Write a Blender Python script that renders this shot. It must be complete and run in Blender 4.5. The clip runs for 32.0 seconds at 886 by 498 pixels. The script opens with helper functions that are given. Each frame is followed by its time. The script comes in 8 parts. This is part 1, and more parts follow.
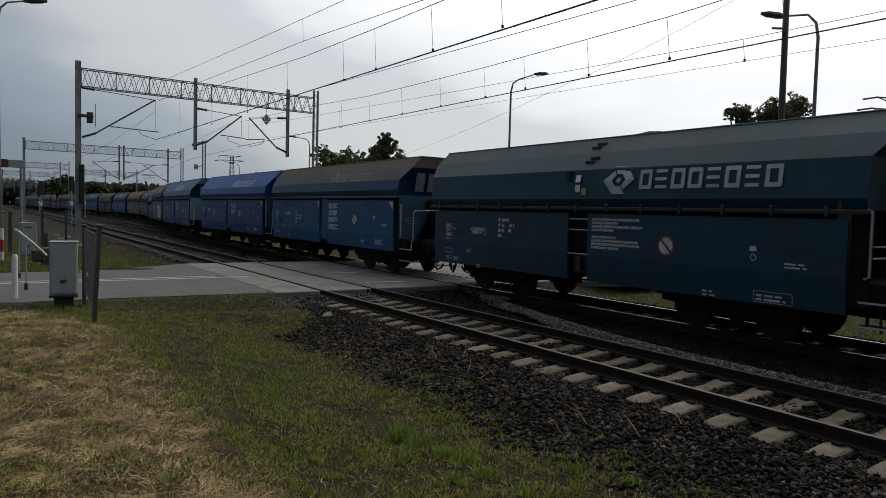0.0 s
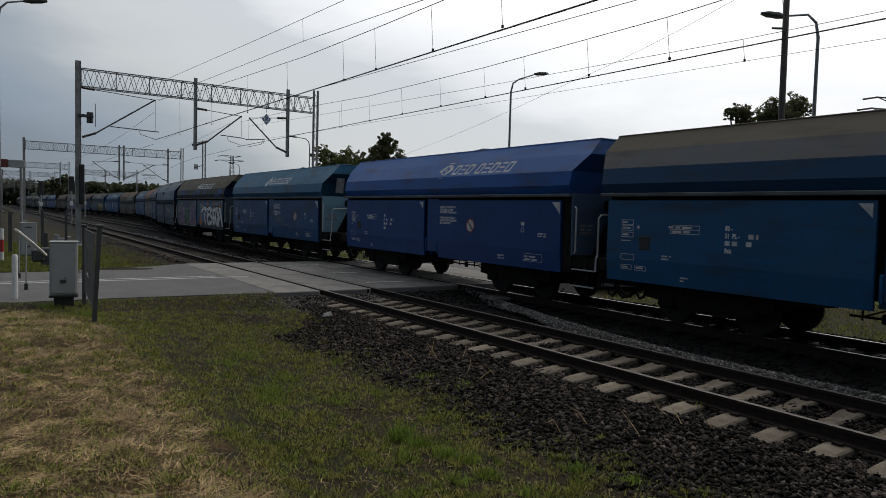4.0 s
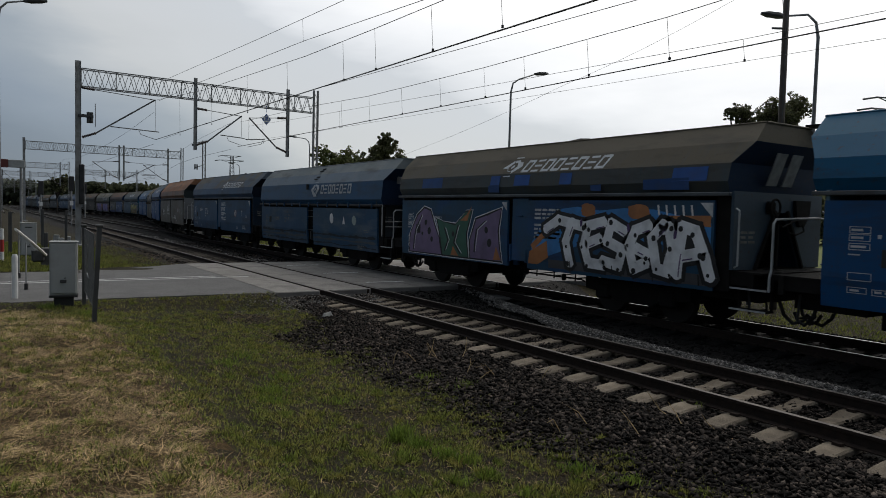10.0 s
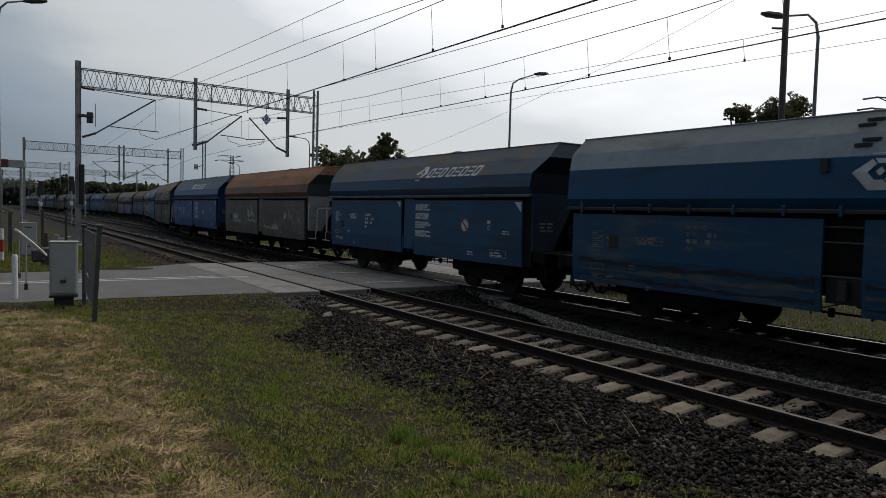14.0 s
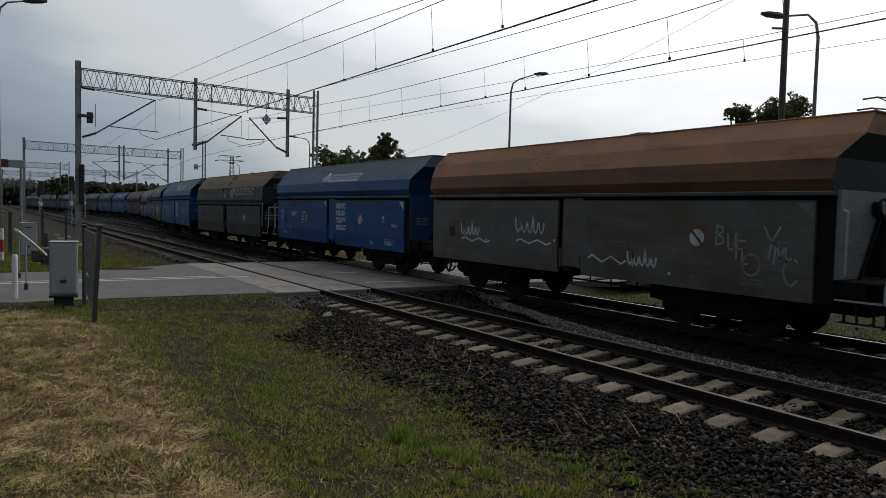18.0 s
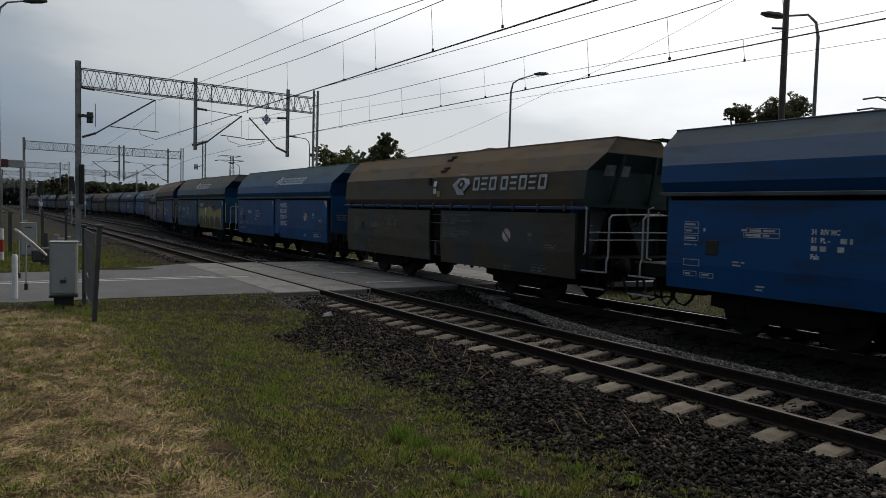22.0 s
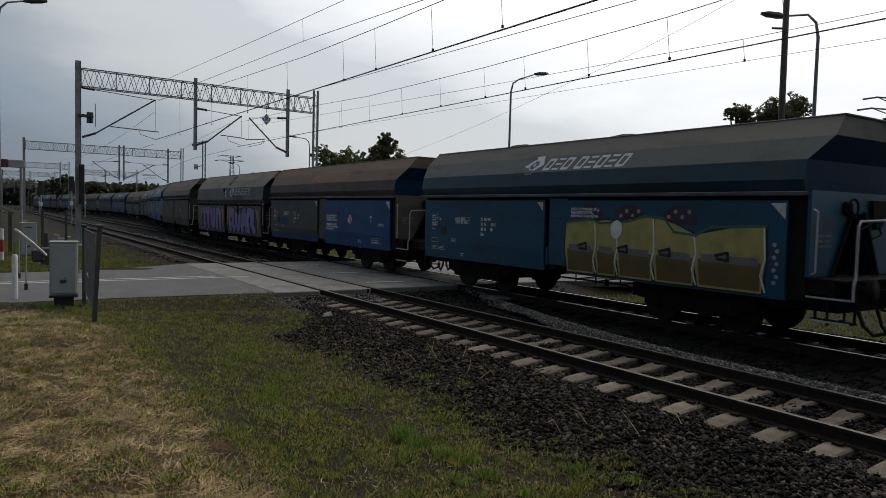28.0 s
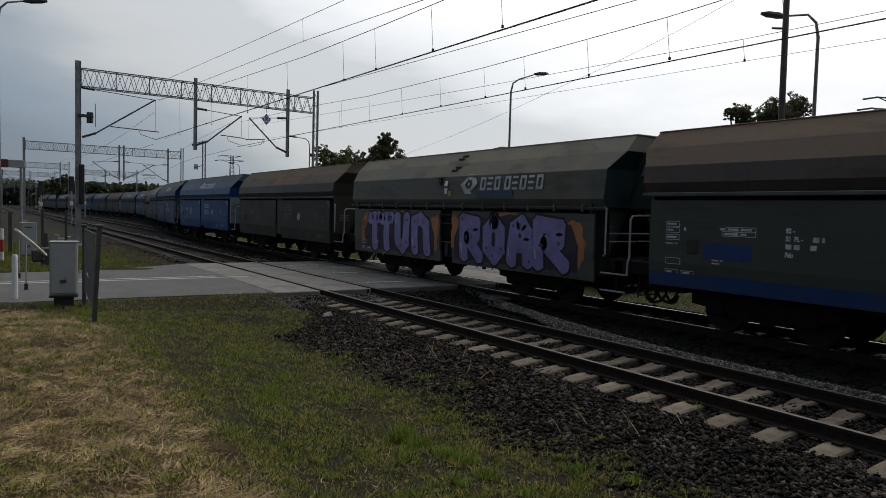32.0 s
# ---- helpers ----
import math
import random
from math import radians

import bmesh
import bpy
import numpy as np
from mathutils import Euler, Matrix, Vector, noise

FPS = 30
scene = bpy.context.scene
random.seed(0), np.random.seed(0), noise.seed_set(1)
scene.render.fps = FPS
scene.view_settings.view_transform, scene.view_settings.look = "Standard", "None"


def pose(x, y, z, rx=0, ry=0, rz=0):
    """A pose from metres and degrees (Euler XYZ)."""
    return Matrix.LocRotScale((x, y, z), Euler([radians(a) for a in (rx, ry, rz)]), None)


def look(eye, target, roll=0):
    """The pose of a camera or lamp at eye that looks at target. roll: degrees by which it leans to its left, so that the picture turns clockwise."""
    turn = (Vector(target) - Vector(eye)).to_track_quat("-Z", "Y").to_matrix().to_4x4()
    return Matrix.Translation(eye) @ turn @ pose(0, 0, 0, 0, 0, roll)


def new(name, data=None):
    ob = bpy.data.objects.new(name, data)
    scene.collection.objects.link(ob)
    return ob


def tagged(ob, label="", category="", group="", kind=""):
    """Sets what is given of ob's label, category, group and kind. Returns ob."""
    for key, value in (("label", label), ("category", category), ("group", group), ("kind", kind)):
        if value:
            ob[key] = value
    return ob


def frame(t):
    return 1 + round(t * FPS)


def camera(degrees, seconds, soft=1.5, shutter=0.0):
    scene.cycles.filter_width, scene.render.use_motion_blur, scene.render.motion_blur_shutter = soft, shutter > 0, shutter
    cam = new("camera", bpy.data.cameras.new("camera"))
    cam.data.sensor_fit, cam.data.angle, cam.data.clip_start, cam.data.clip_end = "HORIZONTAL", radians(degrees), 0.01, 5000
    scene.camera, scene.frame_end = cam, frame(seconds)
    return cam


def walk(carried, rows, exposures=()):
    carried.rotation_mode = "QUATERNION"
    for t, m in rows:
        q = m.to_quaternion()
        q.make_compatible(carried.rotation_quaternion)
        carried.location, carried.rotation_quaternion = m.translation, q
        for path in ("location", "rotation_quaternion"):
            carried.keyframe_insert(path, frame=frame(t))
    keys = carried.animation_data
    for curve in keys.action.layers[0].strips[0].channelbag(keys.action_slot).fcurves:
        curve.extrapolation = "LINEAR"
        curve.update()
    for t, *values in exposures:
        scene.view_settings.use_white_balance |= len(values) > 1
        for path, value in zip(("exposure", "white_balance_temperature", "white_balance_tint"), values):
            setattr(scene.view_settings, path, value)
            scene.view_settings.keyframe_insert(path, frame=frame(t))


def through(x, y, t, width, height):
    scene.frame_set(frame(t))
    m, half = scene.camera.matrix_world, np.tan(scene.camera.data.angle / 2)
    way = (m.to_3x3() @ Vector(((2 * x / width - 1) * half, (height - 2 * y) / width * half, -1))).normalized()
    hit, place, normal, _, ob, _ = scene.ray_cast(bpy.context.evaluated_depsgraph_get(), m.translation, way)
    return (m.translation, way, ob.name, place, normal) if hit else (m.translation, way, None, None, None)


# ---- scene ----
cam = camera(65.0, 32.0, soft=0.9, shutter=0.12)
EYE = Vector((0.0, 0.0, 2.173))
YAW, PITCH, ROLL = radians(33.374), radians(-3.026), 1.499
AIM = EYE + Vector((math.sin(YAW) * math.cos(PITCH), math.cos(YAW) * math.cos(PITCH), math.sin(PITCH)))
VIEW = look(EYE, AIM, ROLL)
walk(cam, [(0.0, VIEW), (32.0, VIEW)], exposures=[(0.0, 0.0), (32.0, 0.0)])

# ---- light: high overcast, brightest towards a veiled sun beyond the train ----
SUN_AZ, SUN_EL = radians(58), radians(42)
SUN_DIR = Vector((math.sin(SUN_AZ) * math.cos(SUN_EL), math.cos(SUN_AZ) * math.cos(SUN_EL), math.sin(SUN_EL)))


def make_world():
    world = bpy.data.worlds.new("overcast_sky")
    scene.world = world
    world.use_nodes = True
    nt = world.node_tree
    nt.nodes.clear()
    n = nt.nodes.new
    link = nt.links.new
    out, bg = n("ShaderNodeOutputWorld"), n("ShaderNodeBackground")
    sky = n("ShaderNodeTexSky")
    sky.sky_type, sky.sun_disc = "NISHITA", False
    sky.sun_elevation, sky.sun_rotation = SUN_EL, SUN_AZ
    tc = n("ShaderNodeTexCoord")
    nrm = n("ShaderNodeVectorMath")
    nrm.operation = "NORMALIZE"
    link(tc.outputs["Generated"], nrm.inputs[0])
    dot = n("ShaderNodeVectorMath")
    dot.operation = "DOT_PRODUCT"
    dot.inputs[1].default_value = (0.845, 0.412, 0.342)
    link(nrm.outputs[0], dot.inputs[0])
    # cloud texture stretched along the horizon
    mapping = n("ShaderNodeMapping")
    mapping.inputs["Scale"].default_value = (1.6, 1.6, 5.5)
    link(nrm.outputs[0], mapping.inputs[0])
    cl = n("ShaderNodeTexNoise")
    cl.inputs["Scale"].default_value, cl.inputs["Detail"].default_value, cl.inputs["Roughness"].default_value = 1.7, 5, 0.55
    link(mapping.outputs[0], cl.inputs["Vector"])
    mul = n("ShaderNodeMath")
    mul.operation = "MULTIPLY_ADD"
    mul.inputs[1].default_value = 0.26
    link(cl.outputs["Fac"], mul.inputs[0])
    sub = n("ShaderNodeMath")
    sub.operation = "SUBTRACT"
    sub.inputs[1].default_value = 0.13
    link(dot.outputs["Value"], sub.inputs[0])
    # the cloud thickens towards the horizon and thins towards the zenith
    sep = n("ShaderNodeSeparateXYZ")
    link(nrm.outputs[0], sep.inputs[0])
    total = sub.outputs[0]
    for z0, z1, v0, v1 in ((0.0, 0.3, -0.24, 0.14), (0.3, 1.0, 0.0, 0.40)):
        lift, both = n("ShaderNodeMapRange"), n("ShaderNodeMath")
        for k, v in (("From Min", z0), ("From Max", z1), ("To Min", v0), ("To Max", v1)):
            lift.inputs[k].default_value = v
        link(sep.outputs["Z"], lift.inputs["Value"])
        link(total, both.inputs[0])
        link(lift.outputs["Result"], both.inputs[1])
        total = both.outputs[0]
    link(total, mul.inputs[2])
    ramp = n("ShaderNodeValToRGB")
    els = ramp.color_ramp.elements
    els[0].position, els[0].color = 0.0, (0.13, 0.155, 0.19, 1)
    els[1].position, els[1].color = 1.0, (1.12, 1.12, 1.11, 1)
    for p, c in ((0.30, (0.20, 0.245, 0.305, 1)), (0.42, (0.275, 0.325, 0.39, 1)), (0.50, (0.36, 0.405, 0.45, 1)), (0.55, (0.48, 0.515, 0.545, 1)), (0.60, (0.60, 0.62, 0.63, 1)), (0.66, (0.64, 0.66, 0.675, 1)), (0.80, (0.65, 0.68, 0.71, 1)), (0.86, (0.86, 0.88, 0.905, 1)), (0.92, (1.0, 1.01, 1.025, 1))):
        e = els.new(p)
        e.color = c
    link(mul.outputs[0], ramp.inputs[0])
    dim = n("ShaderNodeVectorMath")
    dim.operation = "SCALE"
    dim.inputs["Scale"].default_value = 0.08
    link(sky.outputs[0], dim.inputs[0])
    mix = n("ShaderNodeMix")
    mix.data_type = "RGBA"
    mix.inputs["Factor"].default_value = 0.9
    link(dim.outputs[0], mix.inputs["A"])
    link(ramp.outputs["Color"], mix.inputs["B"])
    link(mix.outputs["Result"], bg.inputs["Color"])
    bg.inputs["Strength"].default_value = 1.0
    link(bg.outputs[0], out.inputs["Surface"])


make_world()
sun_data = bpy.data.lights.new("veiled_sun", "SUN")
sun_data.energy, sun_data.angle, sun_data.color = 1.3, radians(22), (1.0, 0.95, 0.88)
sun = new("veiled_sun", sun_data)
sun.matrix_world = look(SUN_DIR * 60, (0, 0, 0))


# ---- materials ----
def material(name, color, rough=0.7, metal=0.0, color2=None, scale=6.0, amount=0.5, fine=0.0, fine_scale=90.0, bump=0.0, bump_scale=40.0,
             stain=None, stain_scale=1.2, stain_amount=0.0, vary=0.0, island=0.0, spec=0.5, few_bright=0.0):
    """Two colours mixed by noise, fine grain, stains, a bump and a spread of brightness between objects or loose pieces."""
    m = bpy.data.materials.new(name)
    m.use_nodes = True
    nt = m.node_tree
    n, link = nt.nodes.new, nt.links.new
    bsdf = nt.nodes["Principled BSDF"]
    bsdf.inputs["Roughness"].default_value, bsdf.inputs["Metallic"].default_value = rough, metal
    bsdf.inputs["Specular IOR Level"].default_value = spec
    tc = n("ShaderNodeTexCoord")

    def noise_fac(sc, detail=4.0, low=0.35, high=0.65):
        t = n("ShaderNodeTexNoise")
        t.inputs["Scale"].default_value, t.inputs["Detail"].default_value = sc, detail
        link(tc.outputs["Object"], t.inputs["Vector"])
        r = n("ShaderNodeMapRange")
        r.inputs["From Min"].default_value, r.inputs["From Max"].default_value = low, high
        link(t.outputs["Fac"], r.inputs["Value"])
        return r.outputs["Result"]

    def blend(a, b, fac):
        x = n("ShaderNodeMix")
        x.data_type = "RGBA"
        for sock, v in (("A", a), ("B", b), ("Factor", fac)):
            if isinstance(v, (tuple, float, int)):
                x.inputs[sock].default_value = (*v, 1) if isinstance(v, tuple) else v
            else:
                link(v, x.inputs[sock])
        return x.outputs["Result"]

    def times(a, f):
        x = n("ShaderNodeMath")
        x.operation = "MULTIPLY"
        link(a, x.inputs[0])
        x.inputs[1].default_value = f
        return x.outputs[0]

    c2 = color2 or tuple(v * 0.7 for v in color)
    col = blend(color, c2, times(noise_fac(scale), amount))
    if fine:
        col = blend(col, tuple(v * 0.35 for v in color), times(noise_fac(fine_scale, 2.0, 0.42, 0.72), fine))
    if stain_amount:
        col = blend(col, stain, times(noise_fac(stain_scale, 6.0, 0.5, 0.72), stain_amount))
    if vary or island:
        src = n("ShaderNodeObjectInfo").outputs["Random"] if vary else n("ShaderNodeNewGeometry").outputs["Random Per Island"]
        hsv = n("ShaderNodeHueSaturation")
        r = n("ShaderNodeMapRange")
        r.inputs["To Min"].default_value, r.inputs["To Max"].default_value = 1 - (vary or island), 1 + (vary or island)
        if few_bright:
            pw = n("ShaderNodeMath")
            pw.operation = "POWER"
            pw.inputs[1].default_value = few_bright
            link(src, pw.inputs[0])
            src = pw.outputs[0]
            r.inputs["To Max"].default_value = 1 + 3.2 * (vary or island)
        link(src, r.inputs["Value"])
        link(r.outputs["Result"], hsv.inputs["Value"])
        link(col, hsv.inputs["Color"])
        col = hsv.outputs["Color"]
    link(col, bsdf.inputs["Base Color"])
    if bump:
        b = n("ShaderNodeBump")
        b.inputs["Strength"].default_value, b.inputs["Distance"].default_value = bump, 0.02
        link(noise_fac(bump_scale, 5.0, 0.2, 0.8), b.inputs["Height"])
        link(b.outputs[0], bsdf.inputs["Normal"])
    return m


def wagon_paint(name, paint, dust, low, high, z0, z1, patch=None, patch_amount=0.0, rough=0.5, grime=(0.022, 0.020, 0.017), grime_amount=0.55, gloss=0.35):
    """Old wagon paint under coal dust and road dirt: the dust lies thicker on the sloping upper plates (between the heights z0 and z1), rain has streaked it downwards, and repainted patches show."""
    m = bpy.data.materials.new(name)
    m.use_nodes = True
    nt = m.node_tree
    n, link = nt.nodes.new, nt.links.new
    bsdf = nt.nodes["Principled BSDF"]
    bsdf.inputs["Roughness"].default_value = rough
    bsdf.inputs["Specular IOR Level"].default_value = gloss
    tc = n("ShaderNodeTexCoord")
    xyz = n("ShaderNodeSeparateXYZ")
    link(tc.outputs["Object"], xyz.inputs[0])
    # streaks: noise stretched upright
    mp = n("ShaderNodeMapping")
    mp.inputs["Scale"].default_value = (1.0, 6.0, 0.7)
    link(tc.outputs["Object"], mp.inputs[0])
    st = n("ShaderNodeTexNoise")
    st.inputs["Scale"].default_value, st.inputs["Detail"].default_value = 2.2, 6
    link(mp.outputs[0], st.inputs["Vector"])
    blot = n("ShaderNodeTexNoise")
    blot.inputs["Scale"].default_value, blot.inputs["Detail"].default_value = 0.9, 6
    link(tc.outputs["Object"], blot.inputs["Vector"])

    def math_node(op, a, b):
        x = n("ShaderNodeMath")
        x.operation = op
        for i, v in enumerate((a, b)):
            if isinstance(v, (int, float)):
                x.inputs[i].default_value = v
            else:
                link(v, x.inputs[i])
        return x.outputs[0]

    # the dust changes at the creases, where the plates lie flatter
    def crease(z, gain):
        r = n("ShaderNodeMapRange")
        for k, v in (("From Min", z - 0.02), ("From Max", z + 0.03), ("To Min", 0.0), ("To Max", gain)):
            r.inputs[k].default_value = v
        link(xyz.outputs["Z"], r.inputs["Value"])
        return r.outputs["Result"]

    fac = math_node("ADD", crease(z0, (high - low) * 0.62), crease(z1, (high - low) * 0.38))
    fac = math_node("ADD", fac, low)
    fac = math_node("ADD", fac, math_node("MULTIPLY", math_node("SUBTRACT", st.outputs["Fac"], 0.5), 0.45))
    fac = math_node("ADD", fac, math_node("MULTIPLY", math_node("SUBTRACT", blot.outputs["Fac"], 0.5), 0.7))
    clamp = n("ShaderNodeClamp")
    link(fac, clamp.inputs["Value"])
    mix = n("ShaderNodeMix")
    mix.data_type = "RGBA"
    mix.inputs["A"].default_value, mix.inputs["B"].default_value = (*paint, 1), (*dust, 1)
    link(clamp.outputs[0], mix.inputs["Factor"])
    col = mix.outputs["Result"]
    if patch:
        pn = n("ShaderNodeTexNoise")
        pn.inputs["Scale"].default_value, pn.inputs["Detail"].default_value = 0.55, 2
        off = n("ShaderNodeMapping")
        off.inputs["Location"].default_value = (3.7, 1.3, 8.1)
        link(tc.outputs["Object"], off.inputs[0])
        link(off.outputs[0], pn.inputs["Vector"])
        pr = n("ShaderNodeMapRange")
        pr.inputs["From Min"].default_value, pr.inputs["From Max"].default_value, pr.inputs["To Max"].default_value = 0.5, 0.58, patch_amount
        link(pn.outputs["Fac"], pr.inputs["Value"])
        m2 = n("ShaderNodeMix")
        m2.data_type = "RGBA"
        link(col, m2.inputs["A"])
        m2.inputs["B"].default_value = (*patch, 1)
        link(pr.outputs["Result"], m2.inputs["Factor"])
        col = m2.outputs["Result"]
    # patches of grime, drawn out along the side
    gm = n("ShaderNodeMapping")
    gm.inputs["Scale"].default_value, gm.inputs["Location"].default_value = (1.0, 0.55, 2.6), (1.7, len(name) * 1.3, 0.4)
    link(tc.outputs["Object"], gm.inputs[0])
    gn = n("ShaderNodeTexNoise")
    gn.inputs["Scale"].default_value, gn.inputs["Detail"].default_value, gn.inputs["Roughness"].default_value = 1.1, 7, 0.62
    link(gm.outputs[0], gn.inputs["Vector"])
    gr = n("ShaderNodeMapRange")
    gr.inputs["From Min"].default_value, gr.inputs["From Max"].default_value, gr.inputs["To Max"].default_value = 0.5, 0.68, grime_amount
    link(gn.outputs["Fac"], gr.inputs["Value"])
    gx = n("ShaderNodeMix")
    gx.data_type = "RGBA"
    link(col, gx.inputs["A"])
    gx.inputs["B"].default_value = (*grime, 1)
    link(gr.outputs["Result"], gx.inputs["Factor"])
    col = gx.outputs["Result"]
    # rust specks
    sp = n("ShaderNodeTexNoise")
    sp.inputs["Scale"].default_value, sp.inputs["Detail"].default_value = 14, 4
    link(tc.outputs["Object"], sp.inputs["Vector"])
    sr = n("ShaderNodeMapRange")
    sr.inputs["From Min"].default_value, sr.inputs["From Max"].default_value, sr.inputs["To Max"].default_value = 0.62, 0.74, 0.6
    link(sp.outputs["Fac"], sr.inputs["Value"])
    m3 = n("ShaderNodeMix")
    m3.data_type = "RGBA"
    link(col, m3.inputs["A"])
    m3.inputs["B"].default_value = (0.06, 0.035, 0.022, 1)
    link(sr.outputs["Result"], m3.inputs["Factor"])
    link(m3.outputs["Result"], bsdf.inputs["Base Color"])
    bp = n("ShaderNodeBump")
    bp.inputs["Strength"].default_value, bp.inputs["Distance"].default_value = 0.35, 0.02
    link(blot.outputs["Fac"], bp.inputs["Height"])
    link(bp.outputs[0], bsdf.inputs["Normal"])
    rr = n("ShaderNodeMapRange")
    rr.inputs["To Min"].default_value, rr.inputs["To Max"].default_value = rough - 0.12, rough + 0.25
    link(clamp.outputs[0], rr.inputs["Value"])
    link(rr.outputs["Result"], bsdf.inputs["Roughness"])
    return m


def leafy(name, color, color2, scale, island, through=0.35):
    """Thin leaf, blade or straw that lets part of the light through; each piece has its own brightness."""
    m = material(name, color, 0.7, 0, color2, scale, 0.9, island=island, spec=0.25)
    nt = m.node_tree
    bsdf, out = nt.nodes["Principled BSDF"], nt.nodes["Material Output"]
    tr, mix = nt.nodes.new("ShaderNodeBsdfTranslucent"), nt.nodes.new("ShaderNodeMixShader")
    nt.links.new(bsdf.inputs["Base Color"].links[0].from_socket, tr.inputs["Color"])
    mix.inputs[0].default_value = through
    nt.links.new(bsdf.outputs[0], mix.inputs[1])
    nt.links.new(tr.outputs[0], mix.inputs[2])
    nt.links.new(mix.outputs[0], out.inputs["Surface"])
    return m


M_RAIL_SIDE = material("rusty_rail_side", (0.032, 0.022, 0.017), 0.88, 0.0, (0.018, 0.013, 0.011), 12, 0.8, bump=0.3, spec=0.2)
M_RAIL_DULL = material("dull_rusty_rail_head", (0.065, 0.054, 0.046), 0.55, 0.3, (0.035, 0.028, 0.024), 8, 0.8)
M_RAIL_TOP = material("polished_rail_head", (0.12, 0.115, 0.11), 0.36, 1.0, (0.12, 0.115, 0.11), 3, 0.8)
M_SLEEPER = material("weathered_concrete_sleeper", (0.22, 0.183, 0.138), 0.92, 0, (0.12, 0.096, 0.07), 5, 0.9, 0.5, 70, 0.5, 60, (0.06, 0.046, 0.036), 2.0, 0.65, vary=0.3, spec=0.25)
M_BALLAST = material("dark_ballast_stone", (0.042, 0.0335, 0.028), 0.95, 0, (0.014, 0.0115, 0.010), 1.4, 0.9, 0.4, 140, 0.4, 120, island=0.9, spec=0.15, few_bright=2.6)
M_SLEEPER_OLD = material("dark_weathered_sleeper", (0.095, 0.08, 0.064), 0.92, 0, (0.05, 0.042, 0.034), 5, 0.9, 0.5, 70, 0.5, 60, (0.03, 0.025, 0.02), 2.0, 0.6, vary=0.35, spec=0.2)
# far track: soot plus the train's shade, both put into these near-black colours
M_SLEEPER_SOOT_SHADE = material("shaded_sooty_sleeper", (0.007, 0.0064, 0.006), 0.95, 0, (0.0045, 0.0042, 0.004), 5, 0.9, 0.5, 70, 0.4, 60, vary=0.2, spec=0.2)
M_BALLAST_SOOT_SHADE = material("shaded_sooty_ballast", (0.006, 0.0055, 0.0052), 0.95, 0, (0.0035, 0.0033, 0.0031), 3, 0.8, 0.4, 140, 0.4, 120, island=0.6, spec=0.2)
M_BALLAST_PALE = material("pale_ballast_stone", (0.15, 0.14, 0.13), 0.95, 0, (0.085, 0.08, 0.074), 3, 0.8, 0.4, 140, 0.4, 120, island=0.5, few_bright=2.5)
# bed colour also lowered for the shade under the train and between stones
M_BED = material("ballast_bed", (0.0075, 0.0065, 0.0056), 0.95, 0, (0.0045, 0.004, 0.0036), 26, 0.9, 0.6, 55, 1.0, 34, spec=0.2)
M_GROUND = material("grassy_earth", (0.020, 0.019, 0.006), 0.97, 0, (0.030, 0.021, 0.009), 1.2, 0.95, 0.8, 40, 1.0, 25, (0.014, 0.0105, 0.006), 0.8, 0.9, spec=0.15)
M_THATCH = material("matted_dry_grass", (0.072, 0.045, 0.018), 0.97, 0, (0.024, 0.020, 0.007), 2.0, 1.0, 0.85, 24, 1.0, 30, (0.042, 0.029, 0.018), 1.5, 0.95, spec=0.1)
M_BLADE = leafy("green_grass_blade", (0.125, 0.165, 0.026), (0.26, 0.23, 0.068), 4.5, 0.95)
M_LUSH = leafy("lush_grass_blade", (0.13, 0.20, 0.028), (0.21, 0.26, 0.05), 3.0, 0.6)
M_STRAW = leafy("dry_straw", (0.53, 0.385, 0.20), (0.21, 0.138, 0.062), 3.0, 0.95, 0.15)
M_ASPHALT = material("worn_asphalt", (0.125, 0.122, 0.120), 0.88, 0, (0.095, 0.093, 0.092), 1.5, 0.8, 0.35, 160, 0.4, 180, (0.075, 0.073, 0.072), 0.5, 0.7, spec=0.25)
M_SLAB = material("crossing_concrete", (0.215, 0.203, 0.188), 0.9, 0, (0.155, 0.146, 0.135), 2.0, 0.8, 0.4, 120, 0.4, 110, (0.09, 0.087, 0.083), 1.0, 0.75, vary=0.1, spec=0.25)
M_WHITE = material("road_marking_white", (0.62, 0.62, 0.60), 0.8, 0, (0.4, 0.4, 0.39), 9, 0.8, stain=(0.2, 0.2, 0.2), stain_scale=5, stain_amount=0.6)
M_STEEL = material("galvanised_steel", (0.32, 0.325, 0.325), 0.7, 0.0, (0.20, 0.20, 0.195), 2, 0.8, 0.3, 60, stain=(0.11, 0.09, 0.075), stain_scale=3.0, stain_amount=0.5)
M_DARK_STEEL = material("dark_weathered_steel", (0.075, 0.078, 0.08), 0.65, 0.3, (0.05, 0.048, 0.045), 4, 0.8)
M_WIRE = material("copper_wire_dark", (0.045, 0.042, 0.04), 0.6, 0.3)
M_INSUL = material("brown_ceramic_insulator", (0.06, 0.04, 0.035), 0.3)
M_GREY_BOX = material("grey_painted_cabinet", (0.34, 0.355, 0.35), 0.6, 0, (0.28, 0.29, 0.28), 1.5, 0.7, stain=(0.16, 0.15, 0.13), stain_scale=2.2, stain_amount=0.5)
M_BLACK = material("black_rubber_paint", (0.02, 0.02, 0.021), 0.7, 0, (0.03, 0.03, 0.03), 5, 0.6)
M_WPAINT = material("white_paint", (0.75, 0.75, 0.73), 0.6, 0, (0.6, 0.6, 0.57), 6, 0.7)
M_RPAINT = material("red_paint", (0.42, 0.025, 0.02), 0.55, 0, (0.3, 0.03, 0.03), 6, 0.6)
